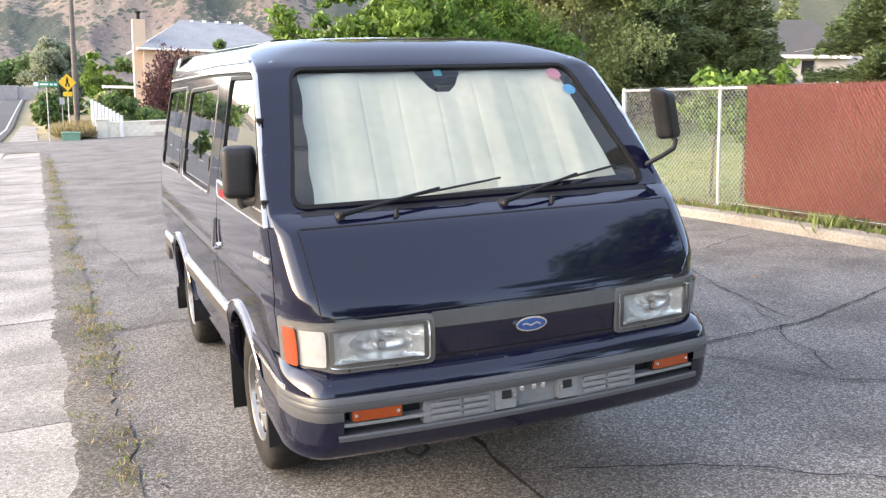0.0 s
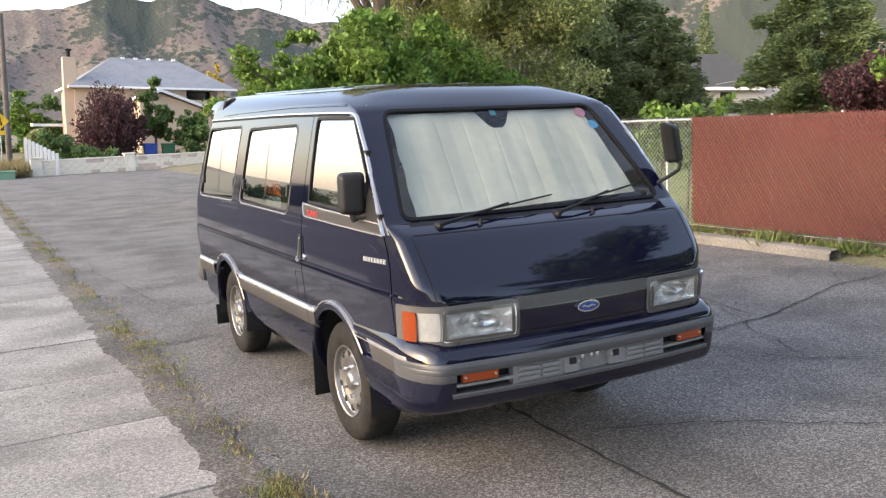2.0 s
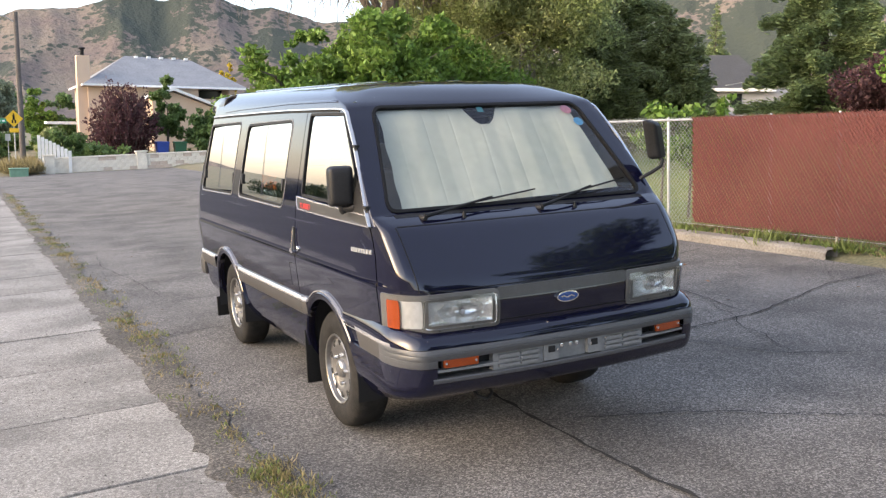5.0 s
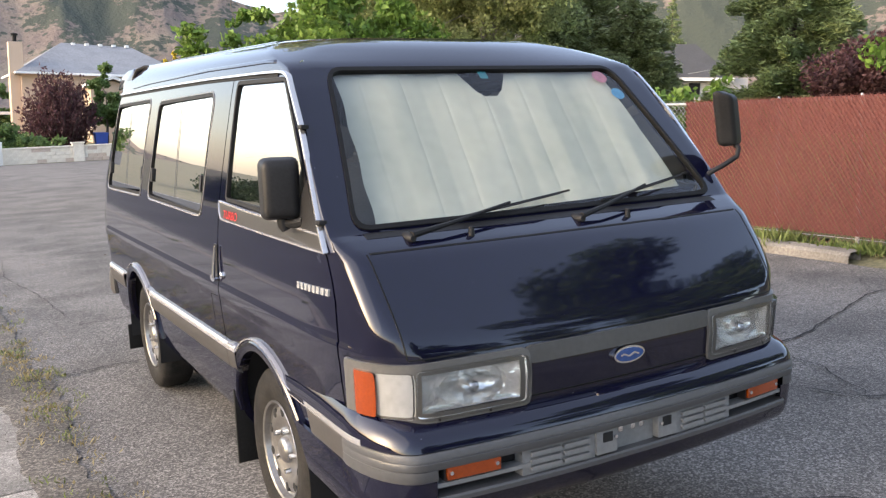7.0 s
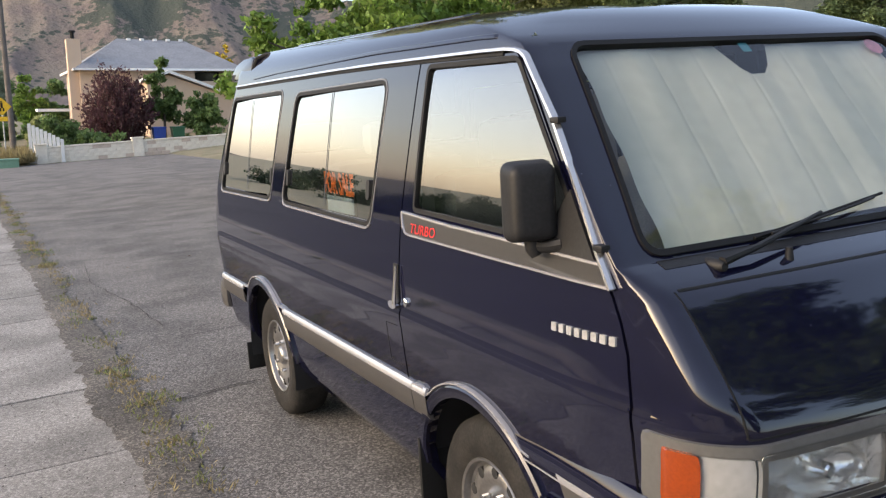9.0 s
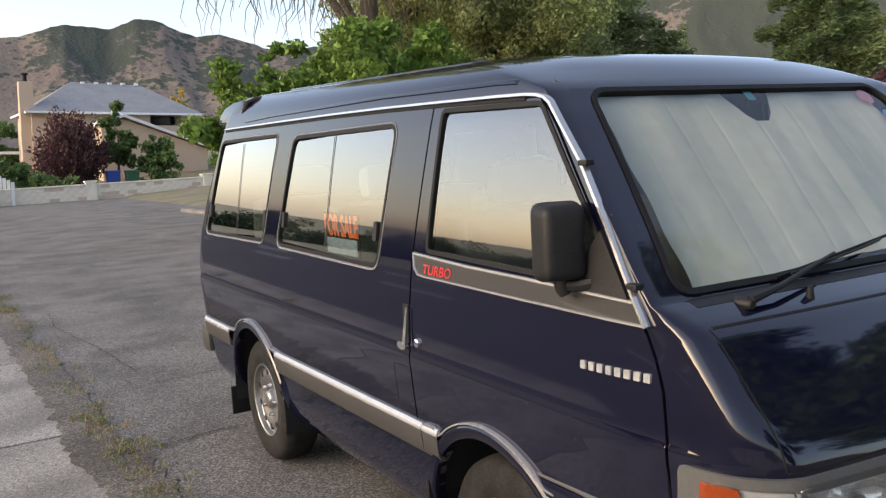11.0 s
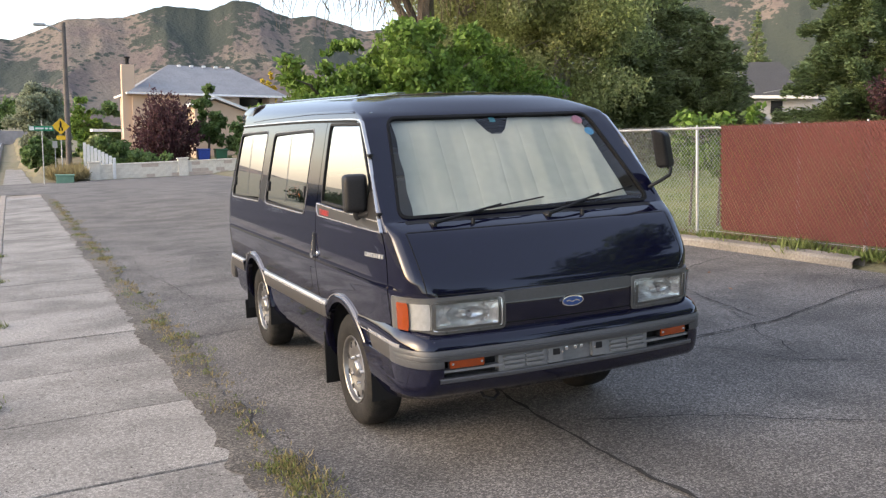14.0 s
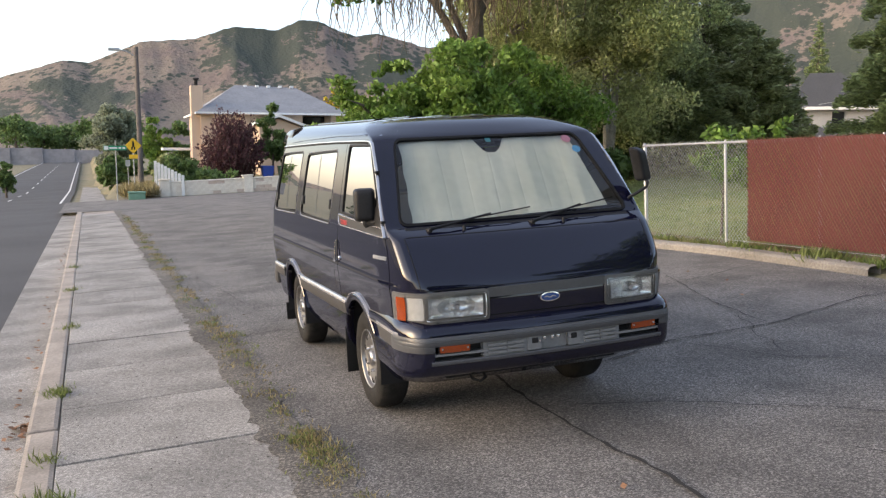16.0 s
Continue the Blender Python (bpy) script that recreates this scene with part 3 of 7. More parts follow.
shell = body_shell()
bmesh.ops.recalc_face_normals(shell, faces=shell.faces[:])
shell.normal_update()
SURFACE = BVHTree.FromBMesh(shell)


def on_side(s, y, z, out=0.0):
    """The place on the van's flank at (y, z); where the flank has not begun yet, its foremost place."""
    least = lerp_table(z, RINGS, 2) - 0.075

    def at(v):
        hit = SURFACE.ray_cast(Vector((s * 3, v, z)), Vector((-s, 0, 0)))[0]
        return hit if hit and hit.x * s > least else None

    hit = at(y)
    if not hit:
        lo, hi = y, y + 0.5
        for _ in range(14):
            mid = (lo + hi) / 2
            lo, hi = (lo, mid) if at(mid) else (mid, hi)
        y, hit = hi, at(hi)
    return Vector(((hit.x if hit else s * (least + 0.05)) + s * out, y, z))


def on_front(x, z, out=0.0):
    hit = SURFACE.ray_cast(Vector((x, 0, z)), Vector((0, 1, 0)))
    return Vector((x, (hit[0].y if hit[0] else 3) - out, z))


def rounded(corners, r, n=5):
    """A polygon with rounded corners, from its corners in the plane."""
    out, m = [], len(corners)
    for i in range(m):
        p, a, b = Vector(corners[i]), Vector(corners[i - 1]), Vector(corners[(i + 1) % m])
        u, v = (a - p).normalized(), (b - p).normalized()
        rr = min(r, (a - p).length * 0.45, (b - p).length * 0.45)
        p0, p1 = p + u * rr, p + v * rr
        for k in range(n + 1):
            t = k / n
            out.append(tuple((1 - t) ** 2 * p0 + 2 * t * (1 - t) * p + t * t * p1))
    return out


class Outline(list):
    """A rounded convex polygon that knows its corners."""


def outline(corners, r, n=5):
    o = Outline(rounded(corners, r, n))
    o.corners, o.r, o.n = [Vector(c) for c in corners], r, n
    return o


def shrink(poly, d):
    """A convex outline drawn in by d, or let out where d is negative."""
    c = poly.corners
    area = sum(a.x * b.y - b.x * a.y for a, b in zip(c, c[1:] + c[:1]))
    sg = 1 if area > 0 else -1
    m, out = len(c), []
    for i in range(m):
        t0, t1 = (c[i] - c[i - 1]).normalized(), (c[(i + 1) % m] - c[i]).normalized()
        n0, n1 = sg * Vector((-t0.y, t0.x)), sg * Vector((-t1.y, t1.x))
        out.append(c[i] + (n0 + n1) * d / (1 + n0.dot(n1)))
    return outline(out, max(0.006, poly.r - d), poly.n)


def extract(bm, poly, axis, accept):
    """Cuts the faces inside a convex polygon out of bm; returns them as a bmesh. axis 'x': polygon in (y, z), 'y': in (x, z)."""
    pts = [Vector(p) for p in poly]
    area = sum(a.x * b.y - b.x * a.y for a, b in zip(pts, pts[1:] + pts[:1]))
    if area < 0:
        pts.reverse()
    lo = Vector((min(p.x for p in pts), min(p.y for p in pts)))
    hi = Vector((max(p.x for p in pts), max(p.y for p in pts)))
    flat = (lambda c: Vector((c.y, c.z))) if axis == "x" else (lambda c: Vector((c.x, c.z)))
    cand = []
    for f in bm.faces:
        if not accept(f.calc_center_median()):
            continue
        fs = [flat(v.co) for v in f.verts]
        if max(p.x for p in fs) < lo.x or min(p.x for p in fs) > hi.x or max(p.y for p in fs) < lo.y or min(p.y for p in fs) > hi.y:
            continue
        cand.append(f)
    for a, b in zip(pts, pts[1:] + pts[:1]):
        d = b - a
        if d.length < 1e-6:
            continue
        nrm = Vector((-d.y, d.x)).normalized()
        no = Vector((0, nrm.x, nrm.y)) if axis == "x" else Vector((nrm.x, 0, nrm.y))
        co = Vector((0, a.x, a.y)) if axis == "x" else Vector((a.x, 0, a.y))
        geom = list({e for f in cand for e in f.edges}) + list({v for f in cand for v in f.verts}) + cand
        cut = bmesh.ops.bisect_plane(bm, geom=geom, dist=1e-5, plane_co=co, plane_no=no)
        cand = [f for f in cut["geom"] if isinstance(f, bmesh.types.BMFace) and f.is_valid and (f.calc_center_median() - co).dot(no) > 0]
    def inside(p):
        return all((b - a).cross(p - a) > -1e-7 for a, b in zip(pts, pts[1:] + pts[:1]) if (b - a).length > 1e-6)
    inner = [f for f in bm.faces if accept(f.calc_center_median()) and inside(flat(f.calc_center_median()))]
    out = bmesh.new()
    made = {}
    for f in inner:
        vs = []
        for v in f.verts:
            if v not in made:
                made[v] = out.verts.new(v.co)
            vs.append(made[v])
        out.faces.new(vs)
    bmesh.ops.delete(bm, geom=inner, context="FACES")
    return out


def outward(co):
    """The direction out of the body at a place on it."""
    n = SURFACE.find_nearest(co)[1]
    return n if n.dot(co - Vector((0, min(max(co.y, 3.6), 6.2), min(co.z, 1.2)))) > 0 else -n


def push(bm, d):
    """Moves a sheet off the body's surface, outward for positive d."""
    for v in bm.verts:
        v.co += outward(v.co) * d
    return bm


def thick(bm, d):
    """Gives a sheet of the body a thickness d, inward."""
    bmesh.ops.recalc_face_normals(bm, faces=bm.faces[:])
    faces, edges = bm.faces[:], [e for e in bm.edges if len(e.link_faces) == 1]
    twin = {v: bm.verts.new(v.co - outward(v.co) * d) for v in bm.verts[:]}
    for f in faces:
        bm.faces.new([twin[v] for v in reversed(f.verts)])
    for e in edges:
        p, q = e.verts
        bm.faces.new((p, q, twin[q], twin[p]))
    return bm


def vpart(name, bm, material, parent=None, label="", smooth=True):
    """A part of the van, given in the street's coordinates with x from the van's middle."""
    if (parent or van) is van:
        bmesh.ops.translate(bm, verts=bm.verts[:], vec=(0, -YM, 0))
        return part(name, bm, material, van, label, smooth)
    bmesh.ops.translate(bm, verts=bm.verts[:], vec=(0, -YM, 0))
    return part(name, bm, material, parent, label, smooth)


def strip(path, half, proud, place, closed=False):
    """A raised strip along a path in the plane, laid on the body's surface by place(u, v, out)."""
    pts = [Vector(p) for p in path]
    bm, prev, first = bmesh.new(), None, None
    n = len(pts)
    for i, p in enumerate(pts):
        a = pts[i - 1] if (i or closed) else p
        b = pts[(i + 1) % n] if (i < n - 1 or closed) else p
        t = (b - a).normalized()
        q = Vector((-t.y, t.x))
        ring = [bm.verts.new(place(*(p + q * half * k), o)) for k, o in ((-1, -0.004), (-0.95, proud * 0.6), (-0.6, proud), (0.6, proud), (0.95, proud * 0.6), (1, -0.004))]
        if prev:
            for k in range(5):
                bm.faces.new((prev[k], prev[k + 1], ring[k + 1], ring[k]))
        prev, first = ring, first or ring
    if closed:
        for k in range(5):
            bm.faces.new((prev[k], prev[k + 1], first[k + 1], first[k]))
    else:
        bm.faces.new(first)
        bm.faces.new(prev[::-1])
    return bm


def resample(pts, step=0.03):
    out = []
    for a, b in zip(pts, pts[1:]):
        a, b = Vector(a), Vector(b)
        n = max(1, int((b - a).length / step))
        out += [tuple(a + (b - a) * i / n) for i in range(n)]
    return out + [tuple(pts[-1])]


def panel(poly, place, proud, back=-0.01):
    """A plate with an outline in the plane, laid on the surface."""
    bm = bmesh.new()
    top = [bm.verts.new(place(u, v, proud)) for u, v in poly]
    low = [bm.verts.new(place(u, v, back)) for u, v in poly]
    n = len(poly)
    for k in range(n):
        bm.faces.new((low[k], low[(k + 1) % n], top[(k + 1) % n], top[k]))
    c = sum((v.co for v in top), Vector()) / n
    cu, cv = sum(p[0] for p in poly) / n, sum(p[1] for p in poly) / n
    mid = bm.verts.new(place(cu, cv, proud))
    for k in range(n):
        bm.faces.new((top[k], top[(k + 1) % n], mid))
    return bm


HUB_F, HUB_R, HUB_Z = 3.745, 5.965, 0.322
REAR_WIN = outline([(6.465, 1.680), (5.555, 1.684), (5.665, 1.178), (6.66, 1.170)], 0.05)
MID_WIN = outline([(5.355, 1.664), (4.345, 1.672), (4.420, 1.165), (5.475, 1.176)], 0.06)
DOOR_WIN = outline([(4.050, 1.702), (3.520, 1.690), (3.134, 1.222), (4.078, 1.246)], 0.03)
DOOR = outline([(4.110, 1.717), (3.535, 1.707), (3.486, 1.669), (3.354, 1.528), (3.222, 1.360), (3.120, 1.220), (3.072, 1.160), (3.037, 1.090), (3.014, 1.020), (3.004, 0.90), (3.0, 0.62), (4.188, 0.62), (4.190, 1.0), (4.166, 1.25)], 0.012)
SLIDER = outline([(4.215, 1.715), (4.195, 0.62), (5.58, 0.62), (5.46, 1.715)], 0.02)
WS = outline([(-0.748, 1.212), (0.748, 1.212), (0.622, 1.716), (-0.622, 1.716)], 0.06)

SIDES = ((-1, lambda c: c.x < -0.4), (1, lambda c: c.x > 0.4))
for s, ok in SIDES:
    for hy in (HUB_F, HUB_R):
        circle = [(hy + 0.385 * math.cos(a), 0.325 + 0.385 * math.sin(a)) for a in (2 * math.pi * k / 40 for k in range(40))]
        extract(shell, circle, "x", ok).free()
ws_bm = extract(shell, WS, "y", lambda c: c.y < 4.2)
ws_frame = ws_bm
glass_bm = extract(ws_frame, shrink(WS, 0.013), "y", lambda c: True)
vpart("windshield_seal", thick(push(ws_frame, 0.006), 0.02), RUBBER)
windshield = vpart("windshield", push(glass_bm, -0.004), WINDSHIELD, label="clear windshield with a pale sunshade behind it")
windshield.visible_shadow = False

def pane_sheet(shape, s, inset):
    """A smooth sheet of glass, gently bowed, that fills an outline on the flank."""
    low, high = min(p[1] for p in shape), max(p[1] for p in shape)
    bm, prev = bmesh.new(), None
    for j in range(25):
        z = low + (high - low) * (0.002 + 0.996 * j / 24)
        cuts = []
        for (ya, za), (yb, zb) in zip(shape, shape[1:] + shape[:1]):
            if (za - z) * (zb - z) <= 0 and za != zb:
                cuts.append(ya + (yb - ya) * (z - za) / (zb - za))
        x = s * (sum(lerp_table(z + dz, RINGS, 2) for dz in (-0.09, -0.045, 0, 0.045, 0.09)) / 5 - inset)
        row = [bm.verts.new((x, min(cuts) + (max(cuts) - min(cuts)) * i / 12, z)) for i in range(13)]
        if prev:
            for i in range(12):
                bm.faces.new((prev[i], prev[i + 1], row[i + 1], row[i]))
        prev = row
    return bm


for s, ok in SIDES:
    for kind, shape in (("rear", REAR_WIN), ("mid", MID_WIN)):
        frame_bm = extract(shell, shape, "x", ok)
        extract(frame_bm, shrink(shape, 0.013), "x", lambda c: True).free()
        wf = vpart("side_window", thick(push(frame_bm, 0.002), 0.02), RUBBER, label="sliding side window in a black rubber frame")
        ring = shrink(shape, -0.005)
        vpart("window_trim", strip(ring, 0.0032, 0.003, lambda u, v, o, s=s: on_side(s, u, v, o), True), DULL_TRIM, wf)
        lows = sorted([p for p in ring if p[1] < 1.20], key=lambda p: p[0])
        vpart("window_strip", strip([(u, v - 0.004) for u, v in lows], 0.0035, 0.005, lambda u, v, o, s=s: on_side(s, u, v, o)), SILVER_TRIM, wf)
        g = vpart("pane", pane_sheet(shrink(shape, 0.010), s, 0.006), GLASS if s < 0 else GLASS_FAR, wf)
        g.visible_shadow = False
        # the bar where the two sliding panes meet, and the latches
        mid_y = sum(p[0] for p in shape) / len(shape)
        bar = strip(resample([(mid_y + 0.02, 1.205), (mid_y, 1.655)], 0.1), 0.0022, -0.004, lambda u, v, o, s=s: on_side(s, u, v, o))
        vpart("centre_bar", bar, DULL_TRIM, wf, "thin edge where the sliding panes meet")
        for ly in (min(p[0] for p in shape) + 0.10, max(p[0] for p in shape) - 0.062):
            lat = panel(rounded([(ly - 0.014, 1.26), (ly + 0.014, 1.26), (ly + 0.014, 1.33), (ly - 0.014, 1.33)], 0.01, 3), lambda u, v, o, s=s: on_side(s, u, v, o), 0.004)
            vpart("latch", lat, BLACK_PLASTIC, wf)
    door_bm = extract(shell, DOOR, "x", ok)
    inner = extract(door_bm, shrink(DOOR, 0.009), "x", lambda c: True)
    vpart("door_seal", thick(push(door_bm, -0.012), 0.02), RUBBER)
    win = extract(inner, DOOR_WIN, "x", lambda c: True)
    extract(win, shrink(DOOR_WIN, 0.014), "x", lambda c: True).free()
    door = vpart("front_door", thick(inner, 0.03), PAINT, label="navy front door with a grey trim band below its window")
    wf = vpart("door_window", thick(push(win, 0.003), 0.02), RUBBER, door)
    wf.matrix_parent_inverse = Matrix()
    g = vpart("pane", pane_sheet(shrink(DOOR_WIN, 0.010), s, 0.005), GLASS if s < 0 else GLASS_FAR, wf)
    g.visible_shadow = False
    if s == 1:
        slider = extract(shell, SLIDER, "x", ok)
        inner = extract(slider, shrink(SLIDER, 0.008), "x", lambda c: True)
        vpart("door_seal", thick(push(slider, -0.012), 0.02), RUBBER)
        vpart("sliding_door", thick(inner, 0.03), PAINT, label="navy sliding side door")
for s, ok in SIDES:
    extract(shell, [(s * 0.395, 0.728), (s * 0.71, 0.728), (s * 0.71, 0.842), (s * 0.395, 0.842)], "y", lambda c: c.y < 3.0).free()
body = vpart("body", thick(shell, 0.03), PAINT, label="glossy navy blue bodywork")

# floor and inner trim
bm = bmesh.new()
box(bm, -0.55, 0.55, 2.95, 6.8, 0.34, 0.40)
vpart("floor_pan", bm, DARK, smooth=False)
# wheel houses, coloured near-black for the shade inside the arches
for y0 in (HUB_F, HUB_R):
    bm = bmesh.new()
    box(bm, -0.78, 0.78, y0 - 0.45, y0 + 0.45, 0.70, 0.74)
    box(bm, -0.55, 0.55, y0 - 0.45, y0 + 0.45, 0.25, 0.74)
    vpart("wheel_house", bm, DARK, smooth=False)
for y0, y1 in ((3.70, 4.15), (4.75, 5.2), (5.75, 6.2)):
    for x0 in (-0.72, 0.05):
        bm = bmesh.new()
        box(bm, x0, x0 + 0.67, y0 - 0.1, y1, 0.75, 0.92, 0.05)
        box(bm, x0 + 0.02, x0 + 0.65, y1 - 0.12, y1 + 0.06, 0.85, 1.36, 0.06)
        box(bm, x0 + 0.2, x0 + 0.47, y1 - 0.07, y1 + 0.05, 1.37, 1.52, 0.05)
        vpart("seat", bm, SEAT)
bm = bmesh.new()
box(bm, -0.76, 0.76, 3.08, 3.42, 0.75, 1.10, 0.04)
vpart("dashboard", bm, BLACK_PLASTIC)

# wheels
def wheel(s, y, front):
    e = new("wheel")
    e.parent = van
    e.location = (s * 0.70, y - YM, HUB_Z)
    if s < 0:
        e.rotation_euler = (0, 0, math.pi)
    # local x points outward
    bm = bmesh.new()
    lathe(bm, [(-0.085, 0.19), (-0.095, 0.21), (-0.098, 0.255), (-0.09, 0.295), (-0.075, 0.312), (-0.04, 0.319), (0.04, 0.319), (0.075, 0.312), (0.09, 0.295), (0.098, 0.255), (0.095, 0.21), (0.082, 0.187), (0.06, 0.185), (-0.06, 0.185)], 48)
    part("tyre", bm, TYRE_RUBBER, e, "worn black tyre", True)
    bm = bmesh.new()
    lathe(bm, [(-0.06, 0.186), (0.084, 0.192), (0.09, 0.188), (0.086, 0.180), (0.064, 0.174), (0.058, 0.164), (0.064, 0.156), (0.070, 0.142), (0.068, 0.115), (0.058, 0.10), (0.056, 0.02)], 48)
    rim = part("rim", bm, RIM_SILVER, e, "silver steel wheel rim", True)
    # the trim's holes: near-black discs paint the shade inside them
    for k in range(10):
        a = 2 * math.pi * (k + 0.5) / 10
        bm = bmesh.new()
        lathe(bm, [(0.05, 0.0185), (0.0702, 0.018), (0.0712, 0.015), (0.0712, 0.0)], 12, "x", (0, 0.145 * math.cos(a), 0.147 * math.sin(a)))
        part("vent_shade_disc", bm, DARK, rim, smooth=True)
    bm = bmesh.new()
    lathe(bm, [(0.05, 0.052), (0.070, 0.049), (0.080, 0.041), (0.084, 0.028), (0.085, 0.0)], 32)
    cap = part("hub_cap", bm, RIM_SILVER, rim, "bright hub cap", True)
    for k in range(5):
        a = 2 * math.pi * k / 5
        bm = bmesh.new()
        lathe(bm, [(0.06, 0.011), (0.083, 0.010), (0.086, 0.0)], 8, "x", (0, 0.080 * math.cos(a), 0.080 * math.sin(a)))
        part("wheel_nut", bm, CHROME, rim, smooth=True)
    return e


for s in (-1, 1):
    for y in (HUB_F, HUB_R):
        wheel(s, y, y == HUB_F)

# bumper: navy shelf, silver grey face with slots, lower valance, all following the body's plan
def bumper_line(off, ymax=3.04):
    """Half a plan line of the bumper, from the middle to its end on the flank."""
    pts = []
    for i in range(38):
        x = 0.74 * i / 37
        pts.append((x, 2.735 - off + 0.055 * (x / 0.84) ** 2.2))
    y0 = pts[-1][1]
    for i in range(1, 9):
        a = math.pi / 2 * i / 8
        pts.append((0.74 + (0.102 + off * 0.2) * math.sin(a), y0 + 0.02 * math.sin(a) + (0.19 + off * 0.6) * (1 - math.cos(a))))
    xs, ys = pts[-1]
    for i in range(1, 4):
        pts.append((xs - 0.004 * i, ys + (ymax - ys) * i / 3))
    pts.append((xs - 0.10, ymax))
    return pts


def bumper_band(name, levels, material, parent, label="", ymax=3.04, keep=None):
    """A band of the bumper lofted through (z, offset) levels, over the stretch that keep(x) allows."""
    bm, prev = bmesh.new(), None
    for z, off in levels:
        half = bumper_line(off, ymax or 3.745 - math.sqrt(0.432 ** 2 - (z - 0.325) ** 2))
        loop = [(-x, y) for x, y in half[::-1]] + half[1:]
        ring = [bm.verts.new((x, y, z)) for x, y in loop]
        if prev:
            for k in range(len(ring) - 1):
                if keep is None or keep((loop[k][0] + loop[k + 1][0]) / 2):
                    bm.faces.new((prev[k], prev[k + 1], ring[k + 1], ring[k]))
        prev = ring
    bmesh.ops.delete(bm, geom=[v for v in bm.verts if not v.link_faces], context="VERTS")
    return vpart(name, bm, material, parent, label)


bumper = new("bumper")
bumper.parent = van
tagged(bumper, "navy front bumper with a grey face and amber indicators")
bumper_band("bumper_shelf", [(0.716, -0.03), (0.708, -0.005), (0.690, 0.04), (0.672, 0.064), (0.655, 0.074), (0.642, 0.078), (0.636, 0.06)], PAINT, bumper, ymax=None)
bumper_band("upper_band", [(0.640, 0.05), (0.639, 0.080), (0.632, 0.085), (0.617, 0.087), (0.615, 0.084), (0.612, 0.087), (0.594, 0.085), (0.588, 0.080), (0.586, 0.03)], BUMPER_GREY, bumper, "silver grey bumper band")
# the recess sheet has its shade painted in as near-black
bumper_band("recess", [(0.60, 0.020), (0.49, 0.020)], DARK, bumper, "recess behind the slots, its shade painted near-black")
for s in (-1, 1):
    bumper_band("corner_band", [(0.592, 0.02), (0.590, 0.084), (0.562, 0.083), (0.556, 0.078), (0.556, 0.03)], BUMPER_GREY, bumper, "silver grey corner of the bumper band", keep=lambda x: s * x > 0.705)
    bumper_band("corner_face", [(0.560, 0.02), (0.558, 0.076), (0.53, 0.076), (0.475, 0.068)], PAINT, bumper, ymax=None, keep=lambda x: s * x > 0.705)
    side = bumper_band("wing_band", [(0.640, 0.05), (0.638, 0.066), (0.630, 0.070), (0.60, 0.071), (0.57, 0.070), (0.560, 0.066), (0.558, 0.05)], BROWN_TRIM, bumper, "grey band between bumper and wheel arch", ymax=None, keep=lambda x: s * x > 0.8475)
    bumper_band("bright_strip", [(0.634, 0.066), (0.636, 0.082), (0.642, 0.082), (0.654, 0.076), (0.656, 0.06)], SILVER_TRIM, side, "silver strip", ymax=None, keep=lambda x: s * x > 0.8475)
bumper_band("lower_lip", [(0.506, 0.02), (0.506, 0.074), (0.50, 0.078), (0.486, 0.076), (0.478, 0.06)], BUMPER_GREY, bumper, "silver grey lower lip", keep=lambda x: abs(x) < 0.715)
for s in (-1, 1):
    bumper_band("slot_divider", [(0.545, 0.03), (0.545, 0.072), (0.533, 0.072), (0.533, 0.03)], GREY_TRIM, bumper, keep=lambda x: 0.41 < s * x < 0.71)
bumper_band("valance", [(0.49, 0.05), (0.482, 0.068), (0.455, 0.062), (0.43, 0.048), (0.412, 0.025), (0.405, -0.03)], PAINT, bumper, ymax=None)


def on_bumper(x, z, out=0.0):
    half = bumper_line(0.076 + out)
    ax = abs(x)
    for (xa, ya), (xb, yb) in zip(half, half[1:]):
        if xa <= ax <= xb:
            return Vector((x, ya + (yb - ya) * (ax - xa) / (xb - xa), z))
    return Vector((x, half[-1][1], z))


def rect(u0, u1, v0, v1, r=0.004, n=3):
    return rounded([(u0, v0), (u1, v0), (u1, v1), (u0, v1)], r, n)


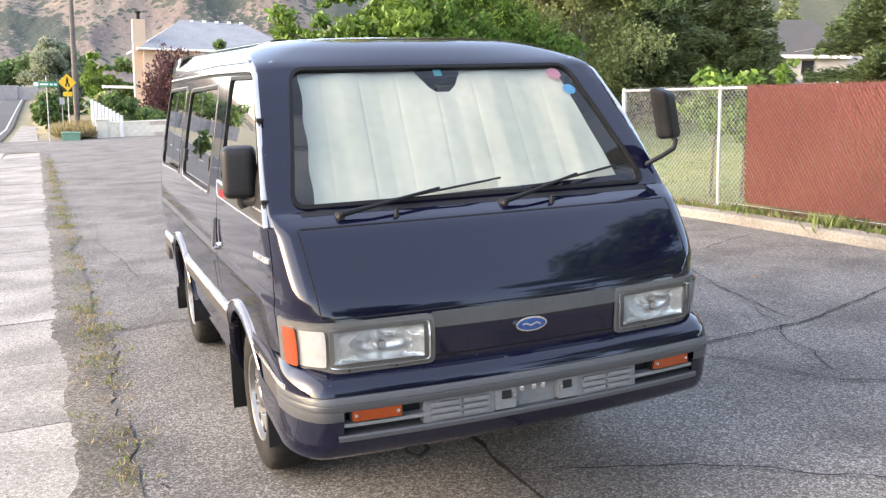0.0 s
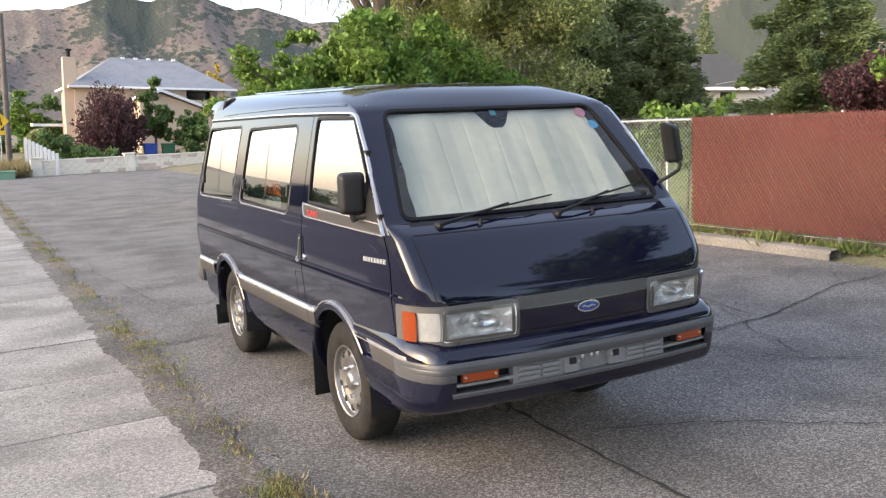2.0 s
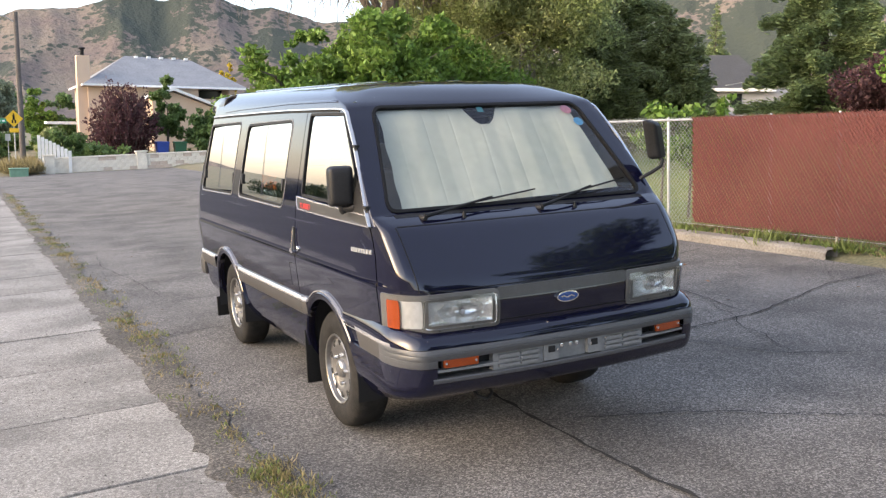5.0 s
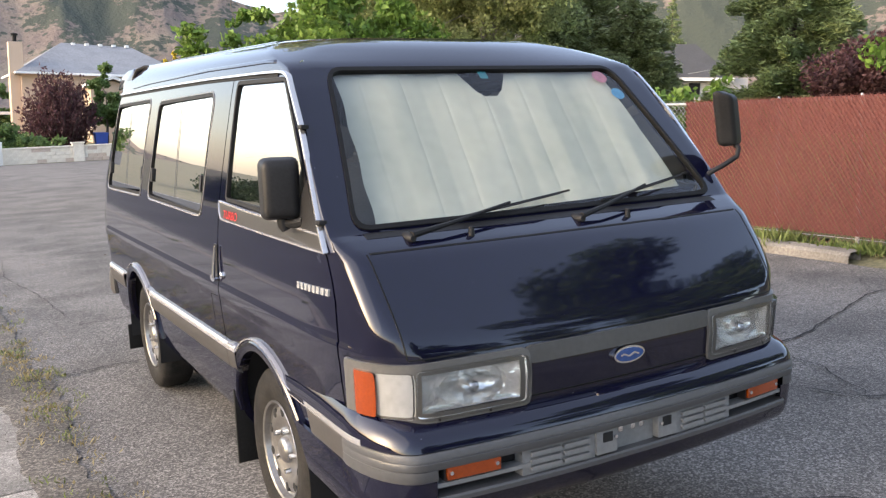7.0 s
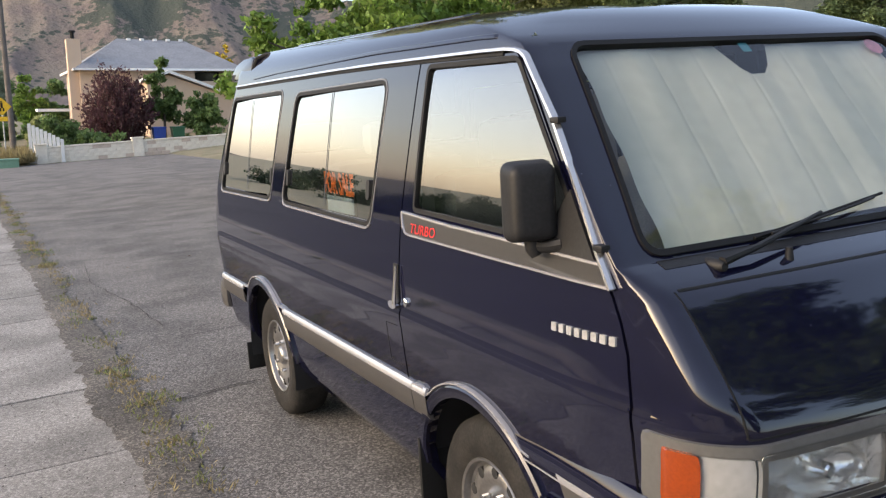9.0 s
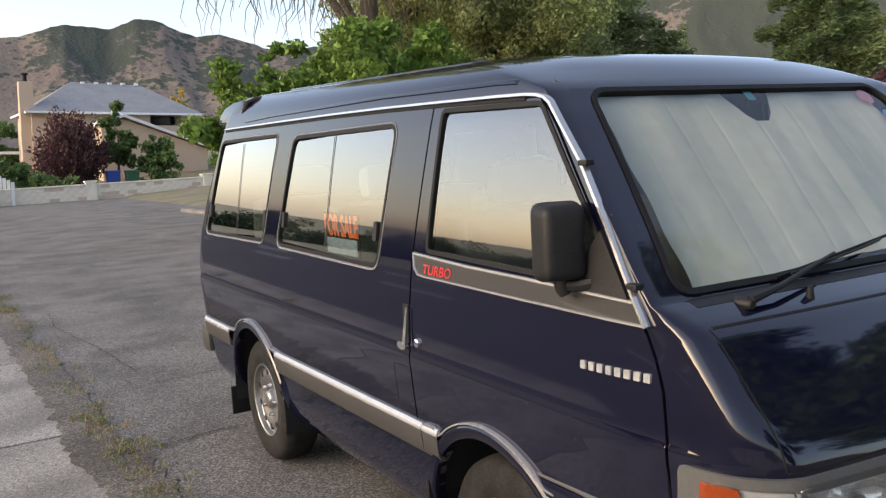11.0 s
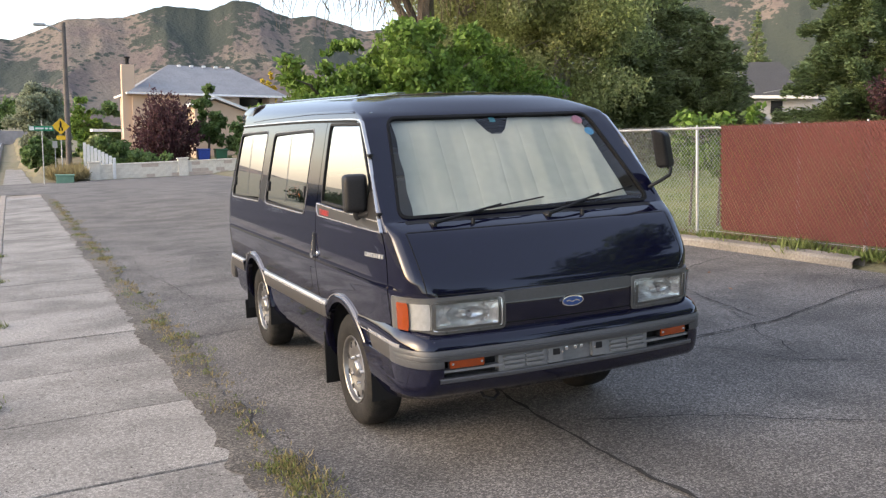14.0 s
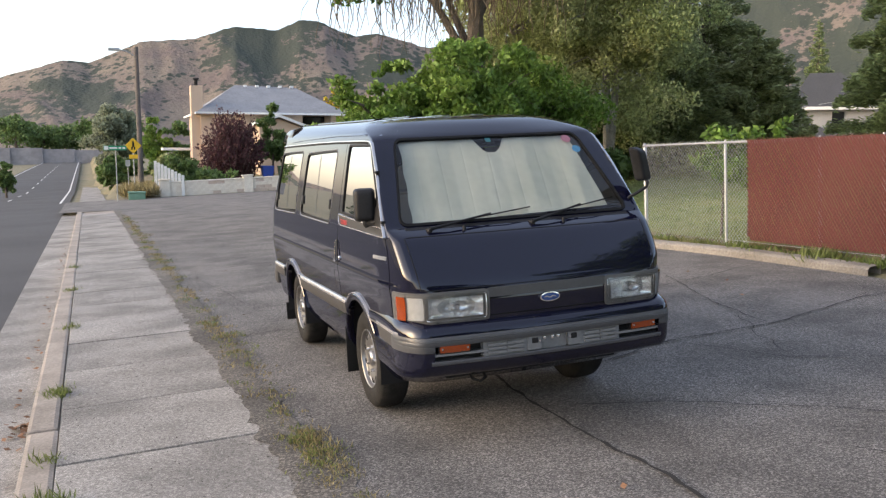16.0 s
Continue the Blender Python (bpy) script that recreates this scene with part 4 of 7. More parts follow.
for s in (-1, 1):
    # amber indicator with its two screws
    ind = vpart("indicator", panel(rect(s * 0.500, s * 0.678, 0.548, 0.604, 0.006), on_bumper, -0.004, -0.04), BLACK_PLASTIC, bumper, "amber indicator lamp")
    vpart("lens", panel(rect(s * 0.506, s * 0.672, 0.553, 0.599, 0.005), on_bumper, 0.005, -0.02), AMBER, ind, "amber lens")
    for x in (0.519, 0.660):
        bm = bmesh.new()
        p = on_bumper(s * x, 0.573, 0.003)
        lathe(bm, [(-0.006, 0.006), (0.0, 0.005), (0.0, 0.0)], 10, "y", p)
        vpart("screw", bm, CHROME, ind)
    # ribbed grey blocks
    block = vpart("slotted_block", panel(rect(s * 0.165, s * 0.425, 0.500, 0.592, 0.006), on_bumper, -0.012, -0.05), GREY_TRIM, bumper, "ribbed grey plastic block")
    for z in (0.518, 0.540, 0.562):
        for x0, x1 in ((0.19, 0.285), (0.295, 0.40)):
            vpart("rib", panel(rect(s * x0, s * x1, z, z + 0.013, 0.003), on_bumper, 0.0, -0.02), GREY_TRIM, block)
    # bracket; a near-black plate paints the shade of its square hole
    br = vpart("plate_bracket", panel(rect(s * 0.085, s * 0.165, 0.512, 0.59, 0.004), on_bumper, -0.004, -0.04), GREY_TRIM, bumper)
    vpart("square_hole_shade", panel(rect(s * 0.103, s * 0.14, 0.548, 0.578, 0.003), on_bumper, -0.002, -0.02), DARK, br)
    bm = bmesh.new()
    lathe(bm, [(-0.004, 0.006), (0.0, 0.006), (0.0, 0.0)], 8, "y", on_bumper(s * 0.094, 0.560, 0.0))
    vpart("bolt", bm, CHROME, br)
vpart("plate_mount", panel(rect(-0.085, 0.085, 0.50, 0.585, 0.004), on_bumper, -0.03, -0.05), GREY_TRIM, bumper)
for x in (-0.05, 0.0, 0.035):
    bm = bmesh.new()
    box(bm, x - 0.009, x + 0.009, on_bumper(x, 0.57, -0.03).y - 0.003, on_bumper(x, 0.57, -0.03).y + 0.004, 0.556, 0.574, 0.002)
    vpart("plate_clip", bm, CHROME, bumper)
# tow loop and mount below
bm = bmesh.new()
tube(bm, [(-0.45, 2.86, 0.40), (-0.45, 2.80, 0.36), (-0.41, 2.78, 0.345), (-0.37, 2.80, 0.36), (-0.37, 2.86, 0.40)], 0.009, 6)
vpart("tow_loop", bm, BLACK_PLASTIC, bumper)

# lamps and front panel
RING_CACHE = {}


def ring_place(s):
    def place(a, z, out=0.0):
        key = (round(z, 4), round(out, 4))
        if key not in RING_CACHE:
            RING_CACHE[key] = ring_at(z, out)
        pts, left = RING_CACHE[key], a
        for (xa, ya), (xb, yb) in zip(pts, pts[1:]):
            d = math.hypot(xb - xa, yb - ya)
            if left <= d:
                return Vector((s * (xa + (xb - xa) * left / d), ya + (yb - ya) * left / d, z))
            left -= d
        return Vector((s * pts[-1][0], pts[-1][1], z))
    return place


def plate(a0, a1, z0, z1, place, proud, back=-0.01, r=0.012, nu=18, nv=6):
    """A plate that bends round the body's corner, with softened edges."""
    bm = bmesh.new()
    us = [a0 + (a1 - a0) * i / nu for i in range(nu + 1)]
    vs = [z0 + (z1 - z0) * i / nv for i in range(nv + 1)]
    def corner(u, v):
        du, dv = min(u - a0, a1 - u), min(v - z0, z1 - v)
        if du < r and dv < r:
            k = r - math.hypot(r - du, r - dv)
            if k < 0:
                c = r / math.hypot(r - du, r - dv)
                du2, dv2 = r - (r - du) * c, r - (r - dv) * c
                u = a0 + du2 if u - a0 < a1 - u else a1 - du2
                v = z0 + dv2 if v - z0 < z1 - v else z1 - dv2
        return u, v
    grid = [[bm.verts.new(place(*corner(u, v), proud)) for u in us] for v in vs]
    for j in range(nv):
        for i in range(nu):
            bm.faces.new((grid[j][i], grid[j][i + 1], grid[j + 1][i + 1], grid[j + 1][i]))
    rim = grid[0][:-1] + [row[-1] for row in grid[:-1]] + grid[-1][:0:-1] + [row[0] for row in grid[:0:-1]]
    uv = [corner(u, vs[0]) for u in us[:-1]] + [corner(us[-1], v) for v in vs[:-1]] + [corner(u, vs[-1]) for u in us[:0:-1]] + [corner(us[0], v) for v in vs[:0:-1]]
    low = [bm.verts.new(place(u, v, back)) for u, v in uv]
    n = len(rim)
    for k in range(n):
        bm.faces.new((rim[k], rim[(k + 1) % n], low[(k + 1) % n], low[k]))
    return bm


def both(u, v, o=0.0):
    return ring_place(1 if u > 0 else -1)(abs(u), v, o)


DARK_TRIM = mat("dark_grey_panel", (0.052, 0.051, 0.050), 0.45, 0.0, 0.1, 6, 60)
vpart("front_panel", plate(-0.37, 0.37, 0.822, 0.874, both, 0.008, nu=36), DARK_TRIM, None, "dark grey trim panel between the headlights")
vpart("panel_seam", strip([(-0.37 + 0.74 * i / 24, 0.722) for i in range(25)], 0.003, 0.002, both), RUBBER)
vpart("hood_seam", strip([(-0.735 + 1.47 * i / 40, 0.882) for i in range(41)], 0.0025, 0.0015, both), RUBBER)
vpart("hood_seam", strip([(-0.746 + 1.492 * i / 40, 1.159) for i in range(41)], 0.0025, 0.0015, both), RUBBER)
for s in (-1, 1):
    pl = ring_place(s)
    surround = plate(0.362, 0.975, 0.700, 0.872, pl, 0.010, -0.02, 0.02, 30, 8)
    extract(surround, [(s * 0.400, 0.730), (s * 0.705, 0.730), (s * 0.705, 0.840), (s * 0.400, 0.840)], "y", lambda c: c.y < 3.0).free()
    lamp = vpart("headlight", surround, LAMP_GREY, None, "clear rectangular headlight in a grey surround")
    # a bright bowl with a deeper cup round the bulb
    bowl = plate(0.378, 0.722, 0.716, 0.852, pl, 0.011, 0.006, 0.012, 64, 28)
    for v in bowl.verts:
        u, w = (abs(v.co.x) - 0.550) / 0.168, (v.co.z - 0.784) / 0.066
        if abs(u) < 1 and abs(w) < 1:
            cup = max(0, 1 - ((u + 0.05) / 0.62) ** 2 - (w / 0.8) ** 2)
            v.co.y += 0.024 * (1 - u ** 6) * (1 - w ** 6) + 0.045 * cup ** 0.6
    vpart("lamp_bowl", bowl, LAMP_BOWL, lamp, "silvered lamp bowl")
    bm = bmesh.new()
    p = pl(0.545, 0.784, 0.0)
    lathe(bm, [(0.06, 0.018), (0.0, 0.017), (-0.004, 0.012), (-0.004, 0.0)], 16, "y", p)
    vpart("bulb_shield", bm, CHROME, lamp, "bright bulb shield")
    ln = vpart("lens", plate(0.372, 0.727, 0.711, 0.856, pl, 0.020, 0.008, 0.018, 16, 6), LENS, lamp, "clear glass lens")
    ln.visible_shadow = False
    vpart("parking_back", plate(0.735, 0.845, 0.722, 0.846, pl, 0.013, -0.01, 0.008, 10, 6), REFLECTOR, lamp)
    ln = vpart("parking_lens", plate(0.732, 0.848, 0.718, 0.850, pl, 0.022, 0.008, 0.010, 10, 6), LENS, lamp, "clear parking lamp lens")
    ln.visible_shadow = False
    vpart("side_marker", plate(0.850, 0.930, 0.718, 0.850, pl, 0.021, -0.01, 0.010, 10, 6), AMBER, lamp, "amber corner lens")
    for a in (0.50, 0.66):
        bm = bmesh.new()
        lathe(bm, [(-0.004, 0.005), (0.002, 0.004), (0.002, 0.0)], 8, "y", pl(a, 0.709, 0.010))
        vpart("screw", bm, BLACK_PLASTIC, lamp)
    # seams of hood and front wing
    seam = [(0.738 + 0.018 * i / 14, 0.884 + (1.158 - 0.884) * i / 14) for i in range(15)]
    vpart("hood_side_seam", strip(seam, 0.0025, 0.0015, pl), RUBBER)

# oval badge, a plain ring and plate
def ellipse(cx, cz, a, b, n=32):
    return [(cx + a * math.cos(2 * math.pi * k / n), cz + b * math.sin(2 * math.pi * k / n)) for k in range(n)]


badge = vpart("badge", panel(ellipse(0.0, 0.792, 0.062, 0.027), on_front, 0.014, -0.005), CHROME, None, "blue oval badge with a silver rim")
vpart("badge_face", panel(ellipse(0.0, 0.792, 0.055, 0.021), on_front, 0.0155, 0.0), BADGE_BLUE, badge)
vpart("badge_bar", strip([(-0.036 + 0.009 * i, 0.792 + 0.004 * math.sin(i * 1.3)) for i in range(9)], 0.004, 0.017, on_front), WHITE_LET, badge)

# flank trim, doors' fittings
def flank(s):
    return lambda u, v, o=0.0: on_side(s, u, v, o)


def flank_sheet(s):
    """A place on the flank's own sheet, carried on forward past where the body turns to the windshield."""
    return lambda u, v, o=0.0: Vector((s * (lerp_table(v, RINGS, 2) + o), u, v))


def lofted(path, section, place):
    """A strip along y: section gives (dz, proud) pairs from the bottom up; path gives (y, z)."""
    bm, prev, first = bmesh.new(), None, None
    for y, z in path:
        ring = [bm.verts.new(place(y, z + dz, o)) for dz, o in section]
        if prev:
            for k in range(len(section) - 1):
                bm.faces.new((prev[k], prev[k + 1], ring[k + 1], ring[k]))
        prev, first = ring, first or ring
    bm.faces.new(first)
    bm.faces.new(prev[::-1])
    return bm


def arc(hy, r, a0, a1, n=20):
    return [(hy + r * math.cos(radians(a0 + (a1 - a0) * k / n)), 0.325 + r * math.sin(radians(a0 + (a1 - a0) * k / n))) for k in range(n + 1)]


for s in (-1, 1):
    pl = flank(s)
    for y0, y1, z0, z1 in ((4.135, 5.595, 0.665, 0.650), (6.335, 6.86, 0.650, 0.648), (4.03, 4.13, 0.668, 0.665)):
        path = [(y0 + (y1 - y0) * i / 24, z0 + (z1 - z0) * i / 24) for i in range(25)]
        lower = vpart("side_moulding", lofted(path, [(-0.105, -0.004), (-0.10, 0.010), (-0.085, 0.018), (-0.030, 0.019), (-0.02, 0.018)], pl), BROWN_TRIM, None, "grey side moulding")
        vpart("bright_strip", lofted(path, [(-0.020, 0.017), (-0.017, 0.020), (-0.002, 0.016), (0.006, 0.008), (0.006, -0.004)], pl), SILVER_TRIM, lower, "silver strip along the moulding")
    sheet = flank_sheet(s)
    for hy in (HUB_F, HUB_R):
        flare = vpart("arch_flare", strip(arc(hy, 0.405, 8, 172, 36), 0.022, 0.016, sheet), PAINT, None, "navy wheel arch flare")
        side_z = {(HUB_F, 1): 0.668, (HUB_F, -1): 0.648, (HUB_R, 1): 0.652, (HUB_R, -1): 0.652}
        e = arc(hy, 0.43, 54, 54, 1)[0]
        dy = e[0] - hy
        edge_line = ([(hy - dy - 0.13, side_z[hy, -1])] if hy == HUB_R else []) + [(hy - dy - 0.07, side_z[hy, -1] + 0.004), (hy - dy - 0.025, e[1] - 0.016)] + arc(hy, 0.43, 126, 54, 24) + [(hy + dy + 0.025, e[1] - 0.016), (hy + dy + 0.07, side_z[hy, 1] + 0.004), (hy + dy + 0.13, side_z[hy, 1])]
        vpart("bright_edge", strip(resample(edge_line, 0.02), 0.0042, 0.014, sheet), SILVER_TRIM, flare)
        # mud flap
        bm = bmesh.new()
        yb = hy + 0.395 if hy == HUB_F else hy + 0.47
        zb, zt = (0.15, 0.47) if hy == HUB_F else (0.14, 0.30)
        box(bm, s * 0.60, s * 0.835, yb - 0.006, yb + 0.012, zb, zt, 0.004)
        vpart("mud_flap", bm, RUBBER, None, "black rubber mud flap")
        # inner arch, its shade put into a near-black colour
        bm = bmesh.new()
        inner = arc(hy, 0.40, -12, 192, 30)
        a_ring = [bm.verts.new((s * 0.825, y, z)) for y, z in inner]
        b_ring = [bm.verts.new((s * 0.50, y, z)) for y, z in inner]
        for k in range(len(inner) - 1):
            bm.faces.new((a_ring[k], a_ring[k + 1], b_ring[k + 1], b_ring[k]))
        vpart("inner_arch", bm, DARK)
    # grey band under the door window with its bright strip
    vpart("door_band", panel(resample([(4.11, 1.170), (4.145, 1.236)], 0.1) + resample([(3.62, 1.222), (3.11, 1.204)], 0.1) + resample([(3.074, 1.160), (3.60, 1.163)], 0.1), pl, 0.005, -0.004), BAND_TRIM, None, "dark grey band below the door window")
    vpart("band_strip", strip(resample([(4.150, 1.236), (4.140, 1.195), (4.115, 1.174), (4.08, 1.171), (3.62, 1.164), (3.066, 1.158)], 0.06), 0.004, 0.008, pl), SILVER_TRIM)
    vpart("belt_strip", strip(resample([(4.152, 1.240), (3.817, 1.226), (3.51, 1.220), (3.105, 1.208)], 0.06), 0.0045, 0.008, pl), SILVER_TRIM)
    # drip rail from the pillar's foot over the doors to the rear
    rail = resample([(3.060, 1.158), (3.102, 1.218), (3.200, 1.360), (3.328, 1.528), (3.462, 1.664)], 0.04) + [(3.482, 1.684), (3.508, 1.698), (3.54, 1.706), (3.59, 1.711)] + resample([(3.73, 1.716), (4.05, 1.723), (4.44, 1.731), (4.94, 1.737), (5.6, 1.741), (6.43, 1.744)], 0.06)
    vpart("drip_rail", strip(rail, 0.0062, 0.012, flank_sheet(s)), RAIL_METAL, None, "silver drip rail over the doors")
    vpart("rail_shadow_gap", strip(resample([(3.60, 1.699), (4.05, 1.711), (4.44, 1.719), (4.94, 1.725), (6.43, 1.732)], 0.06), 0.0055, 0.003, pl), RUBBER)
    # the raised edge of the roof panel above the rail
    vpart("roof_edge", strip(resample([(3.55, 1.745), (3.76, 1.756), (4.5, 1.773), (5.7, 1.776), (6.1, 1.770)], 0.08), 0.0065, 0.007, pl), PAINT, None, "raised edge of the roof panel")
    for y, z in ((3.318, 1.524), (3.110, 1.245)) if s < 0 else ():
        bm = bmesh.new()
        p = flank_sheet(s)(y, z)
        box(bm, p.x - 0.016, p.x + 0.010, y - 0.022, y + 0.012, z - 0.007, z + 0.007, 0.003)
        vpart("pillar_clip", bm, BLACK_PLASTIC)
    # handle, lock
    hb = vpart("door_handle", panel(rect(4.182, 4.222, 0.935, 1.065, 0.008), pl, 0.004), BLACK_PLASTIC, None, "black upright door handle with a chrome lever")
    bm = bmesh.new()
    p, q = on_side(s, 4.182, 1.06, 0.012), on_side(s, 4.19, 0.93, 0.02)
    tube(bm, [p, (p + q) / 2, q], [0.004, 0.006, 0.008], 8)
    vpart("lever", bm, CHROME, hb)
    vpart("thumb_piece", panel(ellipse(4.215, 0.925, 0.03, 0.014, 16), pl, 0.018), CHROME, hb)
    bm = bmesh.new()
    lathe(bm, [(0.0, 0.016), (0.008, 0.015), (0.011, 0.010), (0.011, 0.0)], 16, "x", on_side(s, 4.128, 0.945, 0.0))
    if s < 0:
        bmesh.ops.scale(bm, vec=(-1, 1, 1), verts=bm.verts[:], space=Matrix.Translation(-on_side(s, 4.128, 0.945, 0.0)))
    vpart("lock", bm, CHROME, None, "chrome door lock")
    if s < 0:
        vpart("fuel_flap_seam", strip(resample([(4.31, 0.712), (4.31, 0.846), (4.215, 0.85)], 0.03), 0.002, 0.001, pl), RUBBER)
        vpart("fuel_flap_seam", strip(resample([(4.31, 0.712), (4.215, 0.71)], 0.03), 0.002, 0.001, pl), RUBBER)
    # plain bars in place of the model's name
    for k in range(8):
        y, z = 3.289 - k * 0.0305, 1.036 + 0.0010 * k
        vpart("name_bar", panel(rect(y - 0.0225, y - 0.003, z - 0.0105, z + 0.0105, 0.003, 2), pl, 0.005), WHITE_LET)


def text_mesh(words, size, extrude=0.0006, bold=0.0):
    """A word in the built-in font as a bmesh, from the origin along x."""
    cu = bpy.data.curves.new("words", "FONT")
    cu.body, cu.size, cu.extrude, cu.offset = words, size, extrude, bold
    ob = new("words", cu)
    dg = bpy.context.evaluated_depsgraph_get()
    me = bpy.data.meshes.new_from_object(ob.evaluated_get(dg))
    bpy.data.objects.remove(ob)
    bm = bmesh.new()
    bm.from_mesh(me)
    return bm


def fit_text(words, y0, y1, z0, z1, x_at, shear=0.0, bold=0.0):
    """Lays words on the near flank, reading from rear to front."""
    bm = text_mesh(words, 1.0, bold=bold)
    xs, ys = [v.co.x for v in bm.verts], [v.co.y for v in bm.verts]
    lo, hi, b, t = min(xs), max(xs), min(ys), max(ys)
    for v in bm.verts:
        f, g = (v.co.x - lo) / (hi - lo), (v.co.y - b) / (t - b)
        y = y0 + (y1 - y0) * f - shear * g
        z = z0 + (z1 - z0) * g
        x, deep = x_at(y, z), v.co.z
        v.co = (x - 0.001 - (0.001 if deep > 0 else 0), y, z)
    return bm


vpart("lettering", fit_text("TURBO", 4.082, 3.908, 1.180, 1.211, lambda y, z: on_side(-1, y, z, 0.005).x, 0.008), RED, None, "red lettering on the door band")

# sale card behind the middle window
bm = bmesh.new()
box(bm, -0.792, -0.788, 4.655, 4.99, 1.172, 1.345)
card = vpart("sale_card", bm, BLACK_PLASTIC, None, "black card with orange letters and a pale panel", smooth=False)
vpart("card_lettering", fit_text("FOR SALE", 4.985, 4.66, 1.250, 1.340, lambda y, z: -0.7925, bold=0.035), ORANGE, card, "orange lettering")
bm = bmesh.new()
box(bm, -0.7945, -0.7922, 4.675, 4.968, 1.180, 1.243)
vpart("card_panel", bm, PALE_BLUE, card, "pale blue panel", smooth=False)

# windshield: sunshade, stickers, wipers, nozzles
def behind_glass(x, z, inset):
    p = on_front(x, z)
    return Vector((x, p.y + inset, z))


bm = bmesh.new()
nu, nv = 240, 20
grid = []
for j in range(nv + 1):
    row = []
    for i in range(nu + 1):
        f = i / nu
        z = 1.214 + 0.032 * f + (1.703 - 1.214 - 0.032 * f) * j / nv
        left, right = -0.655 + 0.075 * j / nv + 0.004 * math.sin(j * 0.9), 0.640 - 0.075 * j / nv
        x = left + (right - left) * f
        q = ((x - 0.07 * j / nv + 0.02 * noise.noise((x * 3, 5, 1))) / 0.165) % 2 - 1
        fold = 0.010 * abs(q) + 0.009 * noise.noise((x * 4, z * 3, 2)) + 0.005 * noise.noise((x * 13, z * 8, 6)) + 0.0022 * max(0, 1 - abs(abs(q) - 0.5) / 0.04)
        row.append(bm.verts.new(behind_glass(x, z, 0.028 + fold)))
    grid.append(row)
for j in range(nv):
    for i in range(nu):
        bm.faces.new((grid[j][i], grid[j][i + 1], grid[j + 1][i + 1], grid[j + 1][i]))
extract(bm, [(-0.115, 1.72), (-0.055, 1.625), (-0.03, 1.607), (0.03, 1.607), (0.065, 1.63), (0.135, 1.72)], "y", lambda c: True).free()
vpart("sunshade", bm, SHADE, None, "pale folded sunshade behind the windshield")
for pts, m, nm in ((ellipse(0.585, 1.603, 0.030, 0.022, 20), STICKER_BLUE, "round blue sticker"), (ellipse(0.545, 1.672, 0.034, 0.024, 20), STICKER_PINK, "round pink sticker"), (rect(-0.02, 0.016, 1.672, 1.70), TEAL, "small teal sticker")):
    bm = bmesh.new()
    bm.faces.new([bm.verts.new(behind_glass(x, z, 0.009)) for x, z in pts])
    vpart("sticker", bm, m, None, nm)


def wiper(px, tx, tz):
    pz = 1.186
    base = on_front(px, pz, 0.0)
    bm = bmesh.new()
    lathe(bm, [(0.02, 0.017), (-0.02, 0.015), (-0.03, 0.010), (-0.03, 0.0)], 12, "y", base)
    w = vpart("wiper", bm, BLACK_PLASTIC, None, "black windshield wiper")
    a = base + Vector((0, -0.022, 0.010))
    mid = on_front(px + (tx - px) * 0.60, pz + (tz - pz) * 0.66 + 0.012, 0.030)
    bm = bmesh.new()
    tube(bm, [a, a.lerp(mid, 0.3) + Vector((0, -0.012, 0.0)), mid], [0.012, 0.008, 0.0045], 8)
    vpart("arm", bm, BLACK_PLASTIC, w)
    bx0, bz0 = px + (tx - px) * 0.25, pz + (tz - pz) * 0.40
    pts = [on_front(bx0 + (tx - bx0) * i / 10, bz0 + (tz - bz0) * i / 10, 0.012) for i in range(11)]
    bm = bmesh.new()
    tube(bm, pts, 0.0042, 6)
    vpart("blade", bm, RUBBER, w)
    bm = bmesh.new()
    tube(bm, [pts[1] + Vector((0, -0.01, 0)), pts[4] + Vector((0, -0.022, 0.002)), pts[7] + Vector((0, -0.022, 0.002)), pts[9] + Vector((0, -0.01, 0))], 0.0038, 6)
    vpart("bridge", bm, BLACK_PLASTIC, w)


wiper(-0.590, 0.088, 1.272)
wiper(0.050, 0.665, 1.294)
for x in (-0.385, 0.250):
    bm = bmesh.new()
    p = on_front(x, 1.176, 0.0)
    lathe(bm, [(-0.01, 0.012), (0.016, 0.009), (0.026, 0.008), (0.03, 0.0)], 10, "z", p)
    vpart("washer_nozzle", bm, BLACK_PLASTIC)
vpart("cowl", strip([(-0.72 + 1.44 * i / 30, 1.199) for i in range(31)], 0.007, 0.004, on_front), BLACK_PLASTIC, None, "black cowl strip")

# mirrors
def mirror_head(w, h, d):
    """A rounded mirror housing, a little smaller towards its front."""
    bm = bmesh.new()
    box(bm, -w / 2, w / 2, -d / 2, d / 2, -h / 2, h / 2)
    bmesh.ops.bevel(bm, geom=bm.edges[:], offset=min(0.032, 0.4 * d), segments=4, affect="EDGES", profile=0.6)
    for v in bm.verts:
        if v.co.y < 0:
            v.co.x *= 0.90
            v.co.z *= 0.94
    return bm


m = mirror_head(0.128, 0.196, 0.09)
bmesh.ops.rotate(m, verts=m.verts[:], matrix=Euler((0, 0, radians(-14))).to_matrix())
bmesh.ops.translate(m, verts=m.verts[:], vec=(-0.872, 3.318, 1.337))
mir = vpart("door_mirror", m, BLACK_PLASTIC, None, "black door mirror on a short stalk")
bm = bmesh.new()
tube(bm, [(-0.872, 3.325, 1.26), (-0.868, 3.32, 1.222), (-0.862, 3.315, 1.205)], [0.017, 0.019, 0.014], 10)
tube(bm, [(-0.868, 3.322, 1.228), (-0.845, 3.29, 1.228), (-0.822, 3.26, 1.235)], [0.014, 0.015, 0.018], 8)
